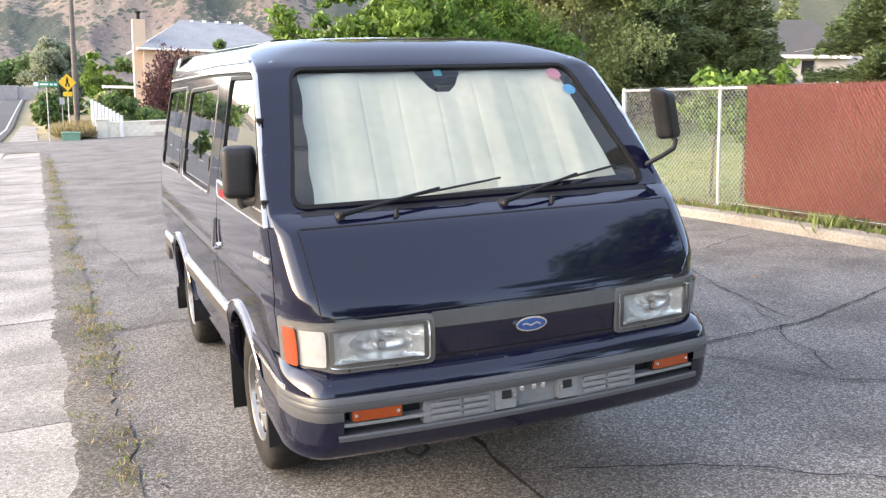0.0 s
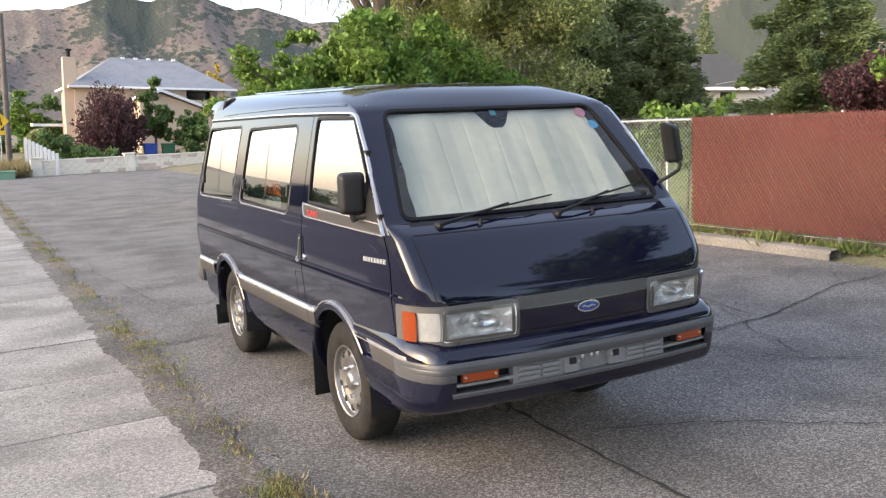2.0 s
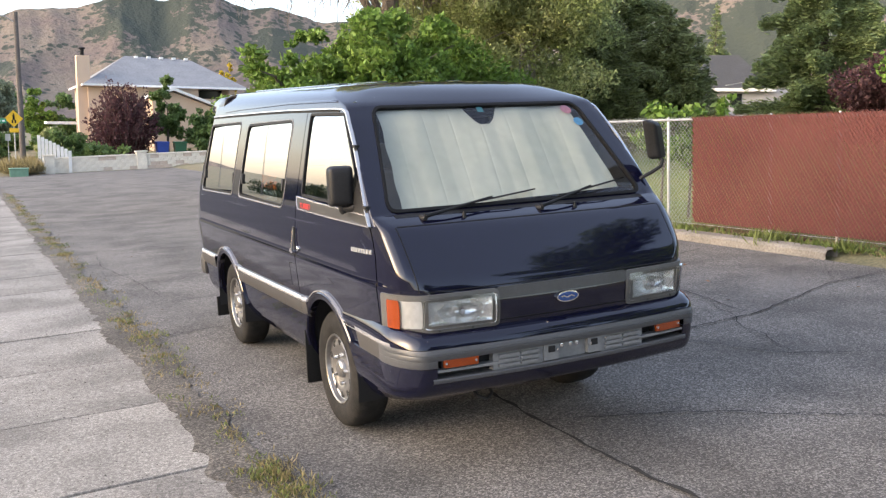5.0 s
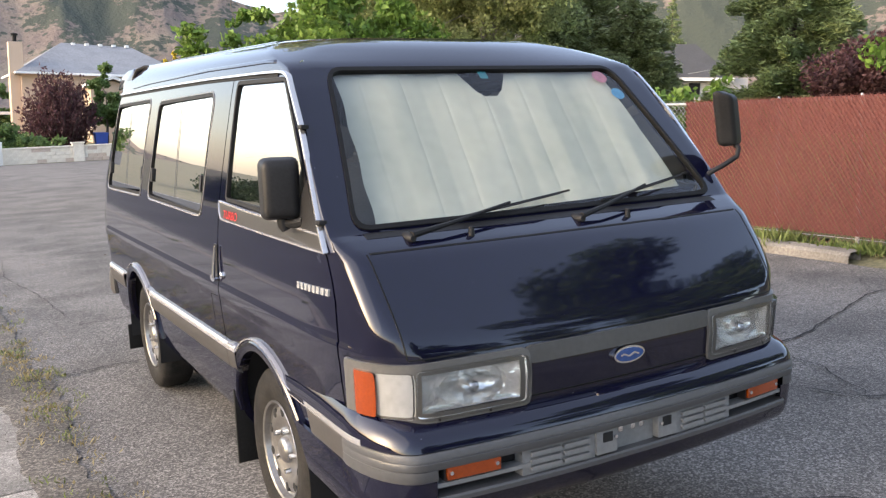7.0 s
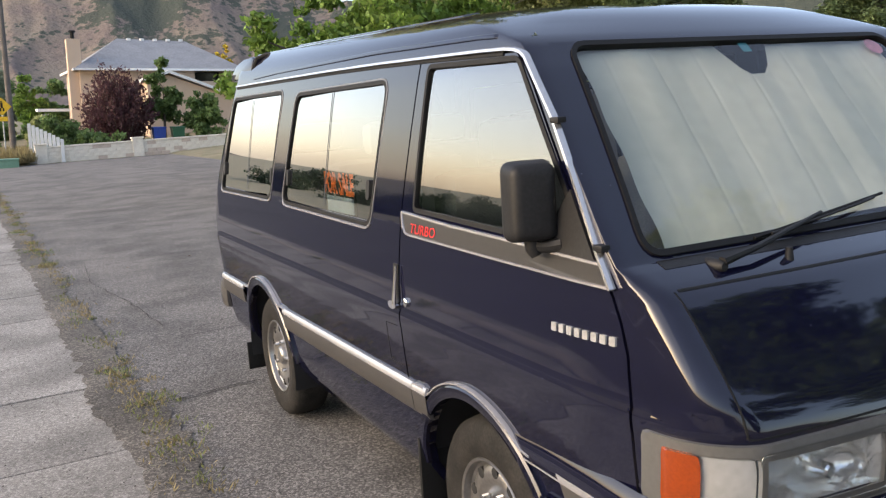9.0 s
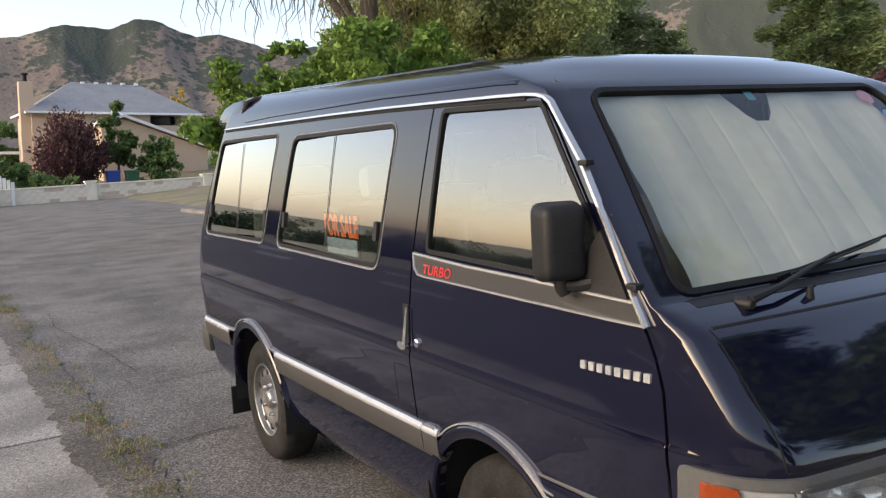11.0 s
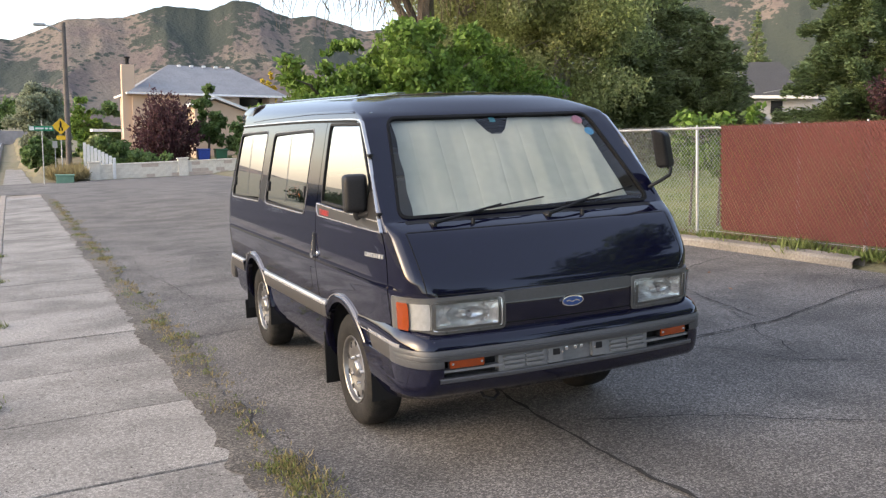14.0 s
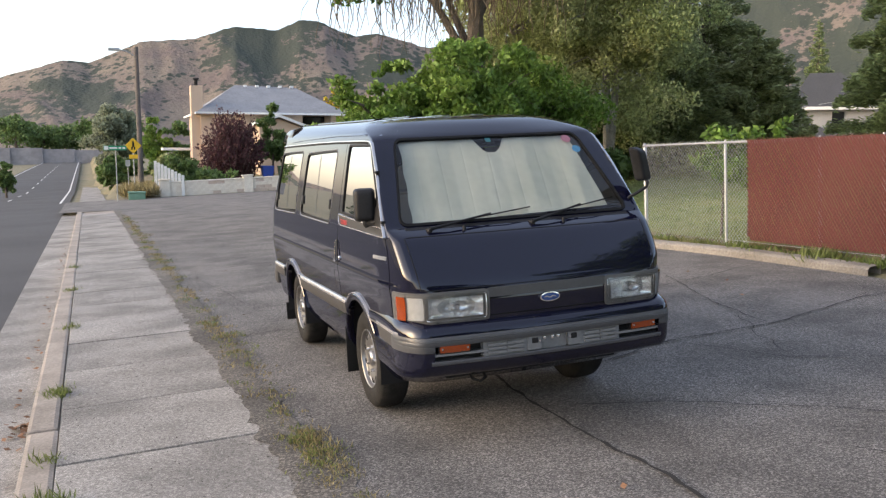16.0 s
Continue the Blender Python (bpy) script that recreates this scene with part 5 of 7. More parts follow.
vpart("stalk", bm, BLACK_PLASTIC, mir)
bm = bmesh.new()
g = [(3.125, 1.212), (3.30, 1.218), (3.285, 1.30), (3.235, 1.365)]
vpart("mirror_base", panel(g, flank(-1), 0.006), BLACK_PLASTIC, mir)
m = mirror_head(0.112, 0.215, 0.075)
for v in m.verts:
    v.co.x *= 1.0 - 0.9 * max(0, v.co.z)
    v.co.x -= 1.6 * v.co.z ** 2
bmesh.ops.rotate(m, verts=m.verts[:], matrix=Euler((radians(8), 0, radians(26))).to_matrix())
for v in m.verts:
    v.co.x -= 0.36 * v.co.z
bmesh.ops.translate(m, verts=m.verts[:], vec=(0.872, 3.10, 1.487))
mir = vpart("wing_mirror", m, BLACK_PLASTIC, None, "black mirror on a long curved arm")
bm = bmesh.new()
tube(bm, [(0.765, 3.165, 1.205), (0.772, 3.14, 1.25), (0.79, 3.115, 1.285), (0.84, 3.085, 1.315), (0.885, 3.065, 1.345), (0.897, 3.07, 1.375), (0.89, 3.09, 1.40)], [0.016, 0.012, 0.010, 0.010, 0.010, 0.011, 0.012], 10)
vpart("arm", bm, BLACK_PLASTIC, mir)

# roof: ribs and rear spoiler
def on_roof(x, y, out=0.0):
    hit = SURFACE.ray_cast(Vector((x, y, 3)), Vector((0, 0, -1)))
    return Vector((x, y, (hit[0].z if hit[0] else 1.8) + out))


for x in (-0.50, -0.25, 0.0, 0.25, 0.50):
    vpart("roof_rib", strip([(x, 4.2 + 1.75 * i / 30) for i in range(31)], 0.035, 0.008, on_roof), PAINT)
bm, prev = bmesh.new(), None
for x in [(-0.70 + 1.40 * i / 40) for i in range(41)]:
    e = max(0, (abs(x) - 0.52) / 0.18)
    drop = 0.022 * e ** 1.5 + 0.075 * max(0, e - 0.72) / 0.28
    zz = 1.918 - 0.010 * (x / 0.7) ** 2 - drop
    yo = 0.03 * e ** 2
    ring = [bm.verts.new(p) for p in ((x, 6.15 + yo, zz - 0.018), (x, 6.19 + yo, zz - 0.003), (x, 6.30, zz + 0.002), (x, 6.46, zz - 0.010), (x, 6.57 - yo, zz - 0.035), (x, 6.625 - yo, zz - 0.075), (x, 6.60 - yo, zz - 0.10), (x, 6.30, zz - 0.055))]
    if prev:
        for k in range(8):
            bm.faces.new((prev[k], prev[(k + 1) % 8], ring[(k + 1) % 8], ring[k]))
    else:
        bm.faces.new(ring)
    prev = ring
bm.faces.new(prev[::-1])
spoiler = vpart("roof_spoiler", bm, PAINT, None, "rear roof spoiler standing clear of the roof")
for s in (-1, 1):
    bm = bmesh.new()
    foot = [(6.22, 1.775), (6.205, 1.83), (6.19, 1.872), (6.23, 1.888), (6.40, 1.886), (6.54, 1.862), (6.60, 1.825), (6.625, 1.775)]
    a_ring = [bm.verts.new((s * (0.728 - 0.30 * max(0, z - 1.80)), y, z)) for y, z in foot]
    b_ring = [bm.verts.new((s * 0.60, y, z)) for y, z in foot]
    bm.faces.new(a_ring)
    bm.faces.new(b_ring[::-1])
    for k in range(8):
        bm.faces.new((a_ring[k], a_ring[(k + 1) % 8], b_ring[(k + 1) % 8], b_ring[k]))
    bmesh.ops.recalc_face_normals(bm, faces=bm.faces[:])
    bmesh.ops.bevel(bm, geom=bm.edges[:], offset=0.012, segments=2, affect="EDGES", profile=0.6)
    vpart("spoiler_foot", bm, PAINT, spoiler)
    bm = bmesh.new()
    tube(bm, [(s * 0.60, 6.04, 1.888), (s * 0.655, 6.13, 1.890), (s * 0.69, 6.165, 1.872), (s * 0.708, 6.175, 1.835), (s * 0.716, 6.205, 1.79)], [0.008, 0.012, 0.014, 0.013, 0.010], 8)
    vpart("spoiler_gasket", bm, RUBBER, spoiler)
# rear bumper
bm = bmesh.new()
box(bm, -0.84, 0.84, 6.83, 7.0, 0.42, 0.60, 0.05)
vpart("rear_bumper", bm, BROWN_TRIM, None, "dark grey rear bumper")

# ---- fence ----
FENCE_X = lambda y: 7.33 + 0.033 * (10.75 - y)
TOP_Z, WIRE = 1.585, 0.0021


def chain_mesh(bm, y0, y1, z0, z1, cell):
    """Woven diamond wire between two posts, as thin square rods."""
    def rod(a, b):
        d = (b - a).normalized()
        u = d.cross(Vector((1, 0, 0))).normalized() * WIRE
        w = Vector((WIRE, 0, 0))
        va = [bm.verts.new(a + k) for k in (u, w, -u, -w)]
        vb = [bm.verts.new(b + k) for k in (u, w, -u, -w)]
        for k in range(4):
            bm.faces.new((va[k], va[(k + 1) % 4], vb[(k + 1) % 4], vb[k]))
    h = z1 - z0
    n = int((y1 - y0 + h) / cell) + 1
    for sgn in (1, -1):
        for i in range(n + 1):
            ya = y0 - h + i * cell if sgn > 0 else y0 + i * cell
            a, b = Vector((0, ya, z0)), Vector((0, ya + sgn * h, z1))
            lo, hi = (a, b) if sgn > 0 else (b, a)
            f0, f1 = max(0, (y0 - lo.y) / h), min(1, (y1 - lo.y) / h)
            if f1 - f0 < 0.01:
                continue
            p, q = lo.lerp(hi, f0), lo.lerp(hi, f1)
            for r in (p, q):
                r.x = FENCE_X(r.y) + sgn * 0.003
            rod(p, q)
    return bm


fence = empty("fence", SLOPE @ pose(7.33, 8, 0), "chain-link fence, partly filled with red plastic slats", "fence")
FI = Matrix.Translation((-7.33, -8, 0))


def fpart(name, bm, material, label="", smooth=False, parent=None, kind=""):
    bmesh.ops.transform(bm, matrix=FI, verts=bm.verts[:])
    return part(name, bm, material, parent or fence, label, smooth, kind=kind)


for y, r, m in ((10.75, 0.030, GALV), (8.80, 0.021, GALV), (7.05, 0.021, GALV), (6.1, 0.021, GALV), (5.17, 0.032, GALV)):
    bm = bmesh.new()
    x = FENCE_X(y)
    tube(bm, [(x + 0.05, y, -0.1), (x + 0.05, y, TOP_Z - 0.01), (x + 0.05, y, TOP_Z + 0.02)], [r, r, r * 0.5], 12)
    fpart("post", bm, m, "steel fence post", True)
bm = bmesh.new()
tube(bm, [(FENCE_X(10.75) + 0.02, 10.75, TOP_Z - 0.02), (FENCE_X(8.4) + 0.02, 8.4, TOP_Z - 0.02), (FENCE_X(8.2) + 0.045, 8.2, TOP_Z - 0.03), (FENCE_X(5.27) + 0.045, 5.27, TOP_Z - 0.035)], 0.017, 10)
fpart("top_rail", bm, GALV, "steel top rail", True)
bm = bmesh.new()
tube(bm, [(FENCE_X(8.8), 8.8, 0.165), (FENCE_X(5.27), 5.27, 0.165)], 0.004, 5)
fpart("bottom_wire", bm, GALV)
bm = bmesh.new()
chain_mesh(bm, 8.30, 10.75, 0.10, TOP_Z + 0.02, 0.066)
fpart("wire_mesh", bm, GALV, "woven diamond wire", kind="stuff")
bm = bmesh.new()
chain_mesh(bm, 5.27, 8.30, 0.10, TOP_Z + 0.02, 0.066)
fpart("wire_mesh", bm, RED_WIRE, "woven wire over red slats", kind="stuff")
# slanting red slats, each a strip of its own
H = TOP_Z - 0.19
y = 5.27 - H * 0.62
SL = 0.62
i = 0
while y < 8.28:
    y0, y1 = y, y + 0.044
    lo0, hi0 = 0.19 if y >= 5.27 else 0.19 + (5.27 - y) / SL, TOP_Z if y + H * SL <= 8.28 else 0.19 + (8.28 - y) / SL
    if hi0 - lo0 > 0.05:
        bm = bmesh.new()
        vs = []
        for z, yy in ((lo0, y + (lo0 - 0.19) * SL), (hi0, y + (hi0 - 0.19) * SL)):
            off = 0.0015 * math.sin(i * 1.7)
            vs.append([bm.verts.new((FENCE_X(yy) + 0.012 + off, yy, z)), bm.verts.new((FENCE_X(yy) + 0.009 + off, yy + 0.022, z)), bm.verts.new((FENCE_X(yy) + 0.012 + off, yy + 0.045, z)), bm.verts.new((FENCE_X(yy) + 0.018 + off, yy + 0.022, z))])
        a, b = vs
        for q in range(4):
            bm.faces.new((a[q], a[(q + 1) % 4], b[(q + 1) % 4], b[q]))
        fpart("slat", bm, RED_SLAT)
    y += 0.047
    i += 1


# ---- trees ----
def around(az, d):
    """A place on the plan by its bearing and distance from the far end of the walk."""
    return -0.78 + d * math.sin(radians(az)), -1.6 + d * math.cos(radians(az))


def stand(x, y, z, turn=0.0):
    """A pose by world height."""
    return pose(x, y, z, 0, 0, turn)


def leaf_cloud(centres, leaf, n, rng, droop=0.3, flat=0.75):
    cs = np.array(centres)
    weight = cs[:, 3] ** 2
    pick = rng.choice(len(cs), n, p=weight / weight.sum())
    d = rng.normal(0, 1, (n, 3))
    d /= np.linalg.norm(d, axis=1)[:, None]
    r = cs[pick, 3] * (rng.uniform(0.0, 1.0, n) ** 0.5 + np.abs(rng.normal(0, 0.18, n)))
    c = cs[pick, :3] + d * r[:, None] * np.array([1, 1, flat])
    u = rng.normal(0, 1, (n, 3)) + np.array([0, 0, -droop])
    u /= np.linalg.norm(u, axis=1)[:, None]
    w = np.cross(u, rng.normal(0, 1, (n, 3)))
    w /= np.linalg.norm(w, axis=1)[:, None]
    size = leaf * rng.uniform(0.55, 1.35, n)[:, None]
    return c, w * size * 0.42, u * size * 0.8


def broadleaf(name, x, y, z, height, spread, leaf, material, bark, n, seed, label, low=0.25, trunk=0.14, limbs=8, clumps=60, stems=1, size=0.25, category="tree"):
    """A tree: tapered trunk and limbs, and a crown of leaves in uneven clumps along them."""
    rng = np.random.default_rng(seed)
    e = empty(name, stand(x, y, z), label, category)
    bm = bmesh.new()
    cs = []
    for st in range(stems):
        a0 = rng.uniform(0, 6.28)
        lean = 0.22 * spread if stems > 1 else 0.05 * spread
        top = Vector((lean * math.cos(a0 + st * 2.6), lean * math.sin(a0 + st * 2.6), height * 0.72))
        knee = Vector((0.25 * top.x, 0.25 * top.y, height * 0.22))
        tube(bm, [Vector((0.05 * st, 0, -0.3)), knee, top * 0.6 + Vector((0, 0, 0.06 * height)), top], [trunk * 1.2, trunk, trunk * 0.6, trunk * 0.2], 8)
        for k in range(limbs):
            a = 2 * math.pi * (k + rng.uniform(-0.35, 0.35)) / limbs
            f = rng.uniform(0.15, 0.95)
            base = knee.lerp(top, f)
            reach = spread * rng.uniform(0.5, 1.0) * (1 - 0.35 * f)
            tip = Vector((base.x * 0.6 + reach * math.cos(a), base.y * 0.6 + reach * math.sin(a), min(height * 0.95, base.z + reach * rng.uniform(-0.15, 0.75))))
            tip.z = max(tip.z, height * low * 1.1)
            mid = base.lerp(tip, 0.5) + Vector((0, 0, 0.05 * height))
            tube(bm, [base, mid, tip], [trunk * 0.42, trunk * 0.24, trunk * 0.05], 6)
            for t in (0.45, 0.7, 1.0):
                p = base.lerp(tip, t) + Vector(rng.normal(0, 0.10 * spread, 3))
                cs.append((p.x, p.y, max(p.z, low * height), spread * size * rng.uniform(0.6, 1.3)))
    for k in range(clumps):
        a, rr, hh = rng.uniform(0, 6.28), rng.uniform(0.1, 1.0) ** 0.5, rng.uniform(0, 1)
        wide = spread * (0.72 + 0.28 * math.sin(3 * a + seed)) * math.sin(math.pi * (0.18 + 0.77 * hh)) ** 0.7
        cs.append((rr * wide * math.cos(a), rr * wide * math.sin(a), height * (low + (1 - low) * hh), spread * size * rng.uniform(0.5, 1.25)))
    part("trunk", bm, bark, e, "branching trunk", True)
    quads("crown", *leaf_cloud(cs, leaf, n, rng), material, e, kind="stuff", label="uneven crown of leaves")
    return e


def conifer(name, x, y, z, height, spread, material, n, seed, label, low=0.05, droop=0.16, power=0.85, spray=0.125):
    """A spruce or pine: straight trunk, uneven boughs with needle sprays."""
    rng = np.random.default_rng(seed)
    e = empty(name, stand(x, y, z), label, "tree")
    bm = bmesh.new()
    tube(bm, [(0, 0, -0.3), (0, 0, height * 0.5), (0, 0, height)], [height * 0.02, height * 0.012, 0.01], 7)
    cs, us = [], []
    nb = 170
    for k in range(nb):
        f = low + (1 - low) * (k + rng.uniform()) / nb
        a = k * 2.4 + rng.uniform(-0.5, 0.5)
        length = spread * (1 - f) ** power * rng.uniform(0.62, 1.15) + 0.10
        base = Vector((0, 0, f * height))
        tip = Vector((length * math.cos(a), length * math.sin(a), f * height - droop * length + rng.uniform(-0.1, 0.25)))
        if k % 3 == 0:
            tube(bm, [base, tip], [0.03, 0.008], 4, False)
        m = max(8, int(1.8 * n * (length / spread) ** 1.3 / nb * 2.2))
        t = rng.uniform(0.15, 1.0, m) ** 0.8
        p = np.array(base)[None] * (1 - t[:, None]) + np.array(tip)[None] * t[:, None]
        out = np.array([math.cos(a), math.sin(a), 0.0])
        across = np.array([-math.sin(a), math.cos(a), 0.0])
        p += across * (rng.normal(0, 0.14, m) * length * (1.2 - t))[:, None] + np.array([0, 0, 1]) * (rng.normal(-0.02, 0.07, m) * length ** 0.5)[:, None]
        cs.append(p)
        u = out * 0.8 + across * rng.normal(0, 0.6, m)[:, None] + np.array([0, 0, 1]) * rng.normal(0.05, 0.4, m)[:, None]
        us.append(u / np.linalg.norm(u, axis=1)[:, None])
    c, u = np.concatenate(cs), np.concatenate(us)
    w = np.cross(u, rng.normal(0, 1, c.shape))
    w /= np.linalg.norm(w, axis=1)[:, None]
    size = spray * rng.uniform(0.6, 1.3, len(c))[:, None]
    part("trunk", bm, BARK, e, "straight trunk", True)
    quads("crown", c, w * size * 0.28, u * size, material, e, kind="stuff", label="layered needle boughs")
    return e


# along the far side of the lot
x, y = around(16.9, 20.5)
broadleaf("leafy_tree", x, y, -0.3, 3.75, 1.9, 0.095, LEAF_BRIGHT, BARK, 30000, 3, "bright green leafy tree with low spreading boughs", low=0.16, limbs=26, clumps=14, stems=2, size=0.135)
x, y = around(21.8, 21.0)
broadleaf("leafy_tree", x, y, -0.1, 4.2, 2.2, 0.095, LEAF_BRIGHT, BARK, 36000, 4, "bright green leafy tree beside the lot", low=0.13, limbs=28, clumps=16, stems=2, size=0.135)
x, y = around(26.0, 24.0)
broadleaf("leafy_tree", x, y, 0.1, 3.7, 1.9, 0.085, LEAF_BRIGHT, BARK, 26000, 14, "green undergrowth tree behind the lot", low=0.08, limbs=12, clumps=50, stems=2)
x, y = around(31.0, 27.0)
broadleaf("willow_tree", x, y, 0.75, 9.6, 3.4, 0.075, LEAF_OLIVE, BARK_PALE, 100000, 5, "tall grey-green tree with pale forked trunk", low=0.13, trunk=0.12, limbs=16, clumps=150, stems=2, size=0.19)
x, y = around(25.5, 30.0)
broadleaf("willow_tree", x, y, 0.6, 9.0, 3.0, 0.085, LEAF_OLIVE, BARK_PALE, 56000, 25, "grey-green tree standing behind the lot", low=0.12, trunk=0.2, limbs=14, clumps=110, stems=2, size=0.2)
x, y = around(22.4, 25.5)
old = broadleaf("old_tree", x, y, 0.2, 11.5, 5.2, 0.14, LEAF_OLIVE, BARK, 16000, 15, "old tree with dead drooping twigs below its crown", low=0.64, trunk=0.34, limbs=14, clumps=60, size=0.16)
rng = np.random.default_rng(77)
bm = bmesh.new()
for k in range(230):
    a = rng.uniform(2.2, 5.2)
    r = rng.uniform(0.4, 4.6)
    p = Vector((r * math.cos(a), r * math.sin(a), rng.uniform(5.6, 7.4)))
    pts = [p]
    for j in range(5):
        p = p + Vector((rng.normal(0, 0.10), rng.normal(0, 0.10), -rng.uniform(0.15, 0.5)))
        pts.append(p)
    tube(bm, pts, [0.022, 0.018, 0.014, 0.011, 0.008, 0.005], 4, False)
quads("bough", *leaf_cloud([(-3.4 + 0.45 * k, 1.4 - 0.1 * k, 5.75 + 0.14 * k + 0.15 * math.sin(k * 2.2), 0.42) for k in range(7)], 0.13, 1500, rng), LEAF_BRIGHT, old, kind="stuff", label="drooping green bough")
part("dead_growth", bm, LEAF_DEAD, old, "dead hanging twigs", kind="stuff")
for az, d, z, h, sp, n, seed, m in ((36.8, 33, 0.8, 10.5, 2.5, 30000, 6, NEEDLE_PINE), (39.9, 31, 0.7, 4.6, 2.5, 22000, 61, NEEDLE_PINE), (35.6, 30, 0.7, 4.6, 2.2, 16000, 62, NEEDLE_PINE), (48.6, 30, 1.0, 8.2, 2.9, 44000, 7, NEEDLE), (43.4, 62, 1.4, 8.2, 1.7, 9000, 8, NEEDLE), (56.2, 31, 1.0, 3.4, 1.6, 12000, 81, NEEDLE_BLUE), (50.6, 34, 1.0, 6.6, 1.9, 14000, 82, NEEDLE)):
    x, y = around(az, d)
    label = "dark green pine behind the lawn" if az < 41 else "blue-grey spruce behind the fence" if m is NEEDLE_BLUE else "green spruce tree behind the red fence"
    conifer("spruce_tree" if az > 41 else "pine_tree", x, y, z, h, sp, m, n, seed, label, power=0.6 if az < 41 else 0.85, spray=0.10)
x, y = around(52.8, 27)
broadleaf("plum_tree", x, y, 1.0, 2.6, 1.7, 0.085, LEAF_PURPLE, BARK, 18000, 83, "dark purple plum tree behind the fence", low=0.06, clumps=40)
x, y = around(56.5, 21)
broadleaf("maple_tree", x, y, 0.8, 5.6, 2.2, 0.10, LEAF_BRIGHT, BARK, 20000, 84, "light green tree overhanging the fence", low=0.25, clumps=40, limbs=10)
# young growth over and behind the wire
for az, d, h, sp, n, seed in ((38.0, 14.0, 1.75, 0.45, 900, 85), (39.6, 13.8, 1.7, 0.42, 900, 86), (41.3, 13.5, 1.85, 0.35, 700, 87), (40.8, 13.4, 1.3, 0.35, 500, 88)):
    x, y = around(az, d)
    broadleaf("sapling", x, y, 0.15, h, sp, 0.07, LEAF_BRIGHT, BARK, n, seed, "yellow-green sapling behind the wire fence", low=0.62, trunk=0.02, limbs=7, clumps=10, size=0.35, category="sapling")
# dark growth below the trees
for az, d, z, h, sp, n, seed in ((28.5, 30, 0.6, 2.2, 2.6, 9000, 90), (33.5, 31, 0.7, 2.4, 2.4, 9000, 91), (31.2, 25.5, 0.6, 0.9, 0.7, 1500, 92)):
    x, y = around(az, d)
    broadleaf("shrub", x, y, z, h, sp, 0.14, LEAF_DARK, BARK, n, seed, "dark green shrub below the trees", low=0.03, trunk=0.05, clumps=40, category="shrub")

def shoot_tree(name, x, y, z, height, spread, leaf, material, n, seed, label, shoots=110):
    """A many-stemmed tree of upright twigs that fan out from the ground, leafy along their outer parts."""
    rng = np.random.default_rng(seed)
    e = empty(name, stand(x, y, z), label, "tree")
    bm = bmesh.new()
    c, u = [], []
    for k in range(shoots):
        a, f = k * 2.4 + rng.uniform(-0.3, 0.3), (k + 0.5) / shoots
        out = spread * f ** 0.6 * rng.uniform(0.75, 1.08)
        top = height * (1.0 - 0.62 * f ** 1.8) * rng.uniform(0.82, 1.08)
        base = np.array([0.12 * math.cos(a), 0.12 * math.sin(a), 0.0])
        tip = np.array([out * math.cos(a), out * math.sin(a), top])
        knee = base * 0.5 + np.array([0.55 * tip[0], 0.55 * tip[1], 0.38 * top])
        tube(bm, [base, knee, tip], [0.035, 0.02, 0.006], 4, False)
        m = max(10, int(n / shoots * rng.uniform(0.7, 1.3)))
        t = rng.uniform(0.22, 1.0, m)[:, None]
        p = (1 - t) ** 2 * base + 2 * t * (1 - t) * knee + t ** 2 * tip
        c.append(p + rng.normal(0, 1, (m, 3)) * (0.10 + 0.16 * (1 - t)))
        way = rng.normal(0, 0.6, (m, 3)) + (tip - knee) / np.linalg.norm(tip - knee)
        u.append(way / np.linalg.norm(way, axis=1)[:, None])
    c, u = np.concatenate(c), np.concatenate(u)
    w = np.cross(u, rng.normal(0, 1, c.shape))
    w /= np.linalg.norm(w, axis=1)[:, None]
    size = leaf * rng.uniform(0.6, 1.3, len(c))[:, None]
    part("trunk", bm, BARK, e, "fan of thin dark stems", True)
    quads("crown", c, w * size * 0.4, u * size * 0.8, material, e, kind="stuff", label="ragged crown of small leaves")
    return e


# ---- across the side street: wall, house, garden ----
garden_wall = empty("garden_wall", SLOPE @ pose(0, 46.5, 0), "low cream block wall with pillars", "wall", kind="structure")
bm = bmesh.new()
box(bm, 1.4, 30, 0.06, 0.24, -0.5, 0.70)
part("wall_core", bm, WALL_BLOCK, garden_wall)
block = None
rng = random.Random(5)
WALL_PINK = mat("pinkish_block", (0.56, 0.46, 0.38), 0.95, 0.0, 0.15, 3, 40, bump=0.004)
for course in range(4):
    for k in range(36):
        x0 = 1.4 + 0.42 * k + (0.21 if course % 2 else 0)
        if block is None:
            bm = bmesh.new()
            box(bm, 0.004, 0.416, 0, 0.1, 0.004, 0.172, 0.008)
            ob = part("block", bm, WALL_BLOCK, garden_wall)
            block = ob.data
            bm = bmesh.new()
            box(bm, 0.004, 0.416, 0, 0.1, 0.004, 0.172, 0.008)
            ob2 = part("block", bm, WALL_PINK, garden_wall)
            ob2.location = (14.0, 0, 0.2)
            pink = ob2.data
        else:
            ob = new("block", pink if rng.random() < 0.22 else block)
            ob.parent = garden_wall
        ob.location = (x0, rng.uniform(0.0, 0.02), 0.0 + 0.176 * course)
bm = bmesh.new()
box(bm, 1.35, 30, -0.03, 0.30, 0.705, 0.78, 0.02)
part("coping", bm, WALL_BLOCK, garden_wall)
for x0 in (1.2, 5.55, 11.2, 17):
    bm = bmesh.new()
    box(bm, x0, x0 + 0.5, -0.06, 0.36, -0.4, 0.86, 0.01)
    box(bm, x0 - 0.05, x0 + 0.55, -0.11, 0.41, 0.86, 0.93, 0.02)
    part("pillar", bm, WALL_BLOCK, garden_wall)

HX, HY, HZ = -0.78, 61.0, 1.6


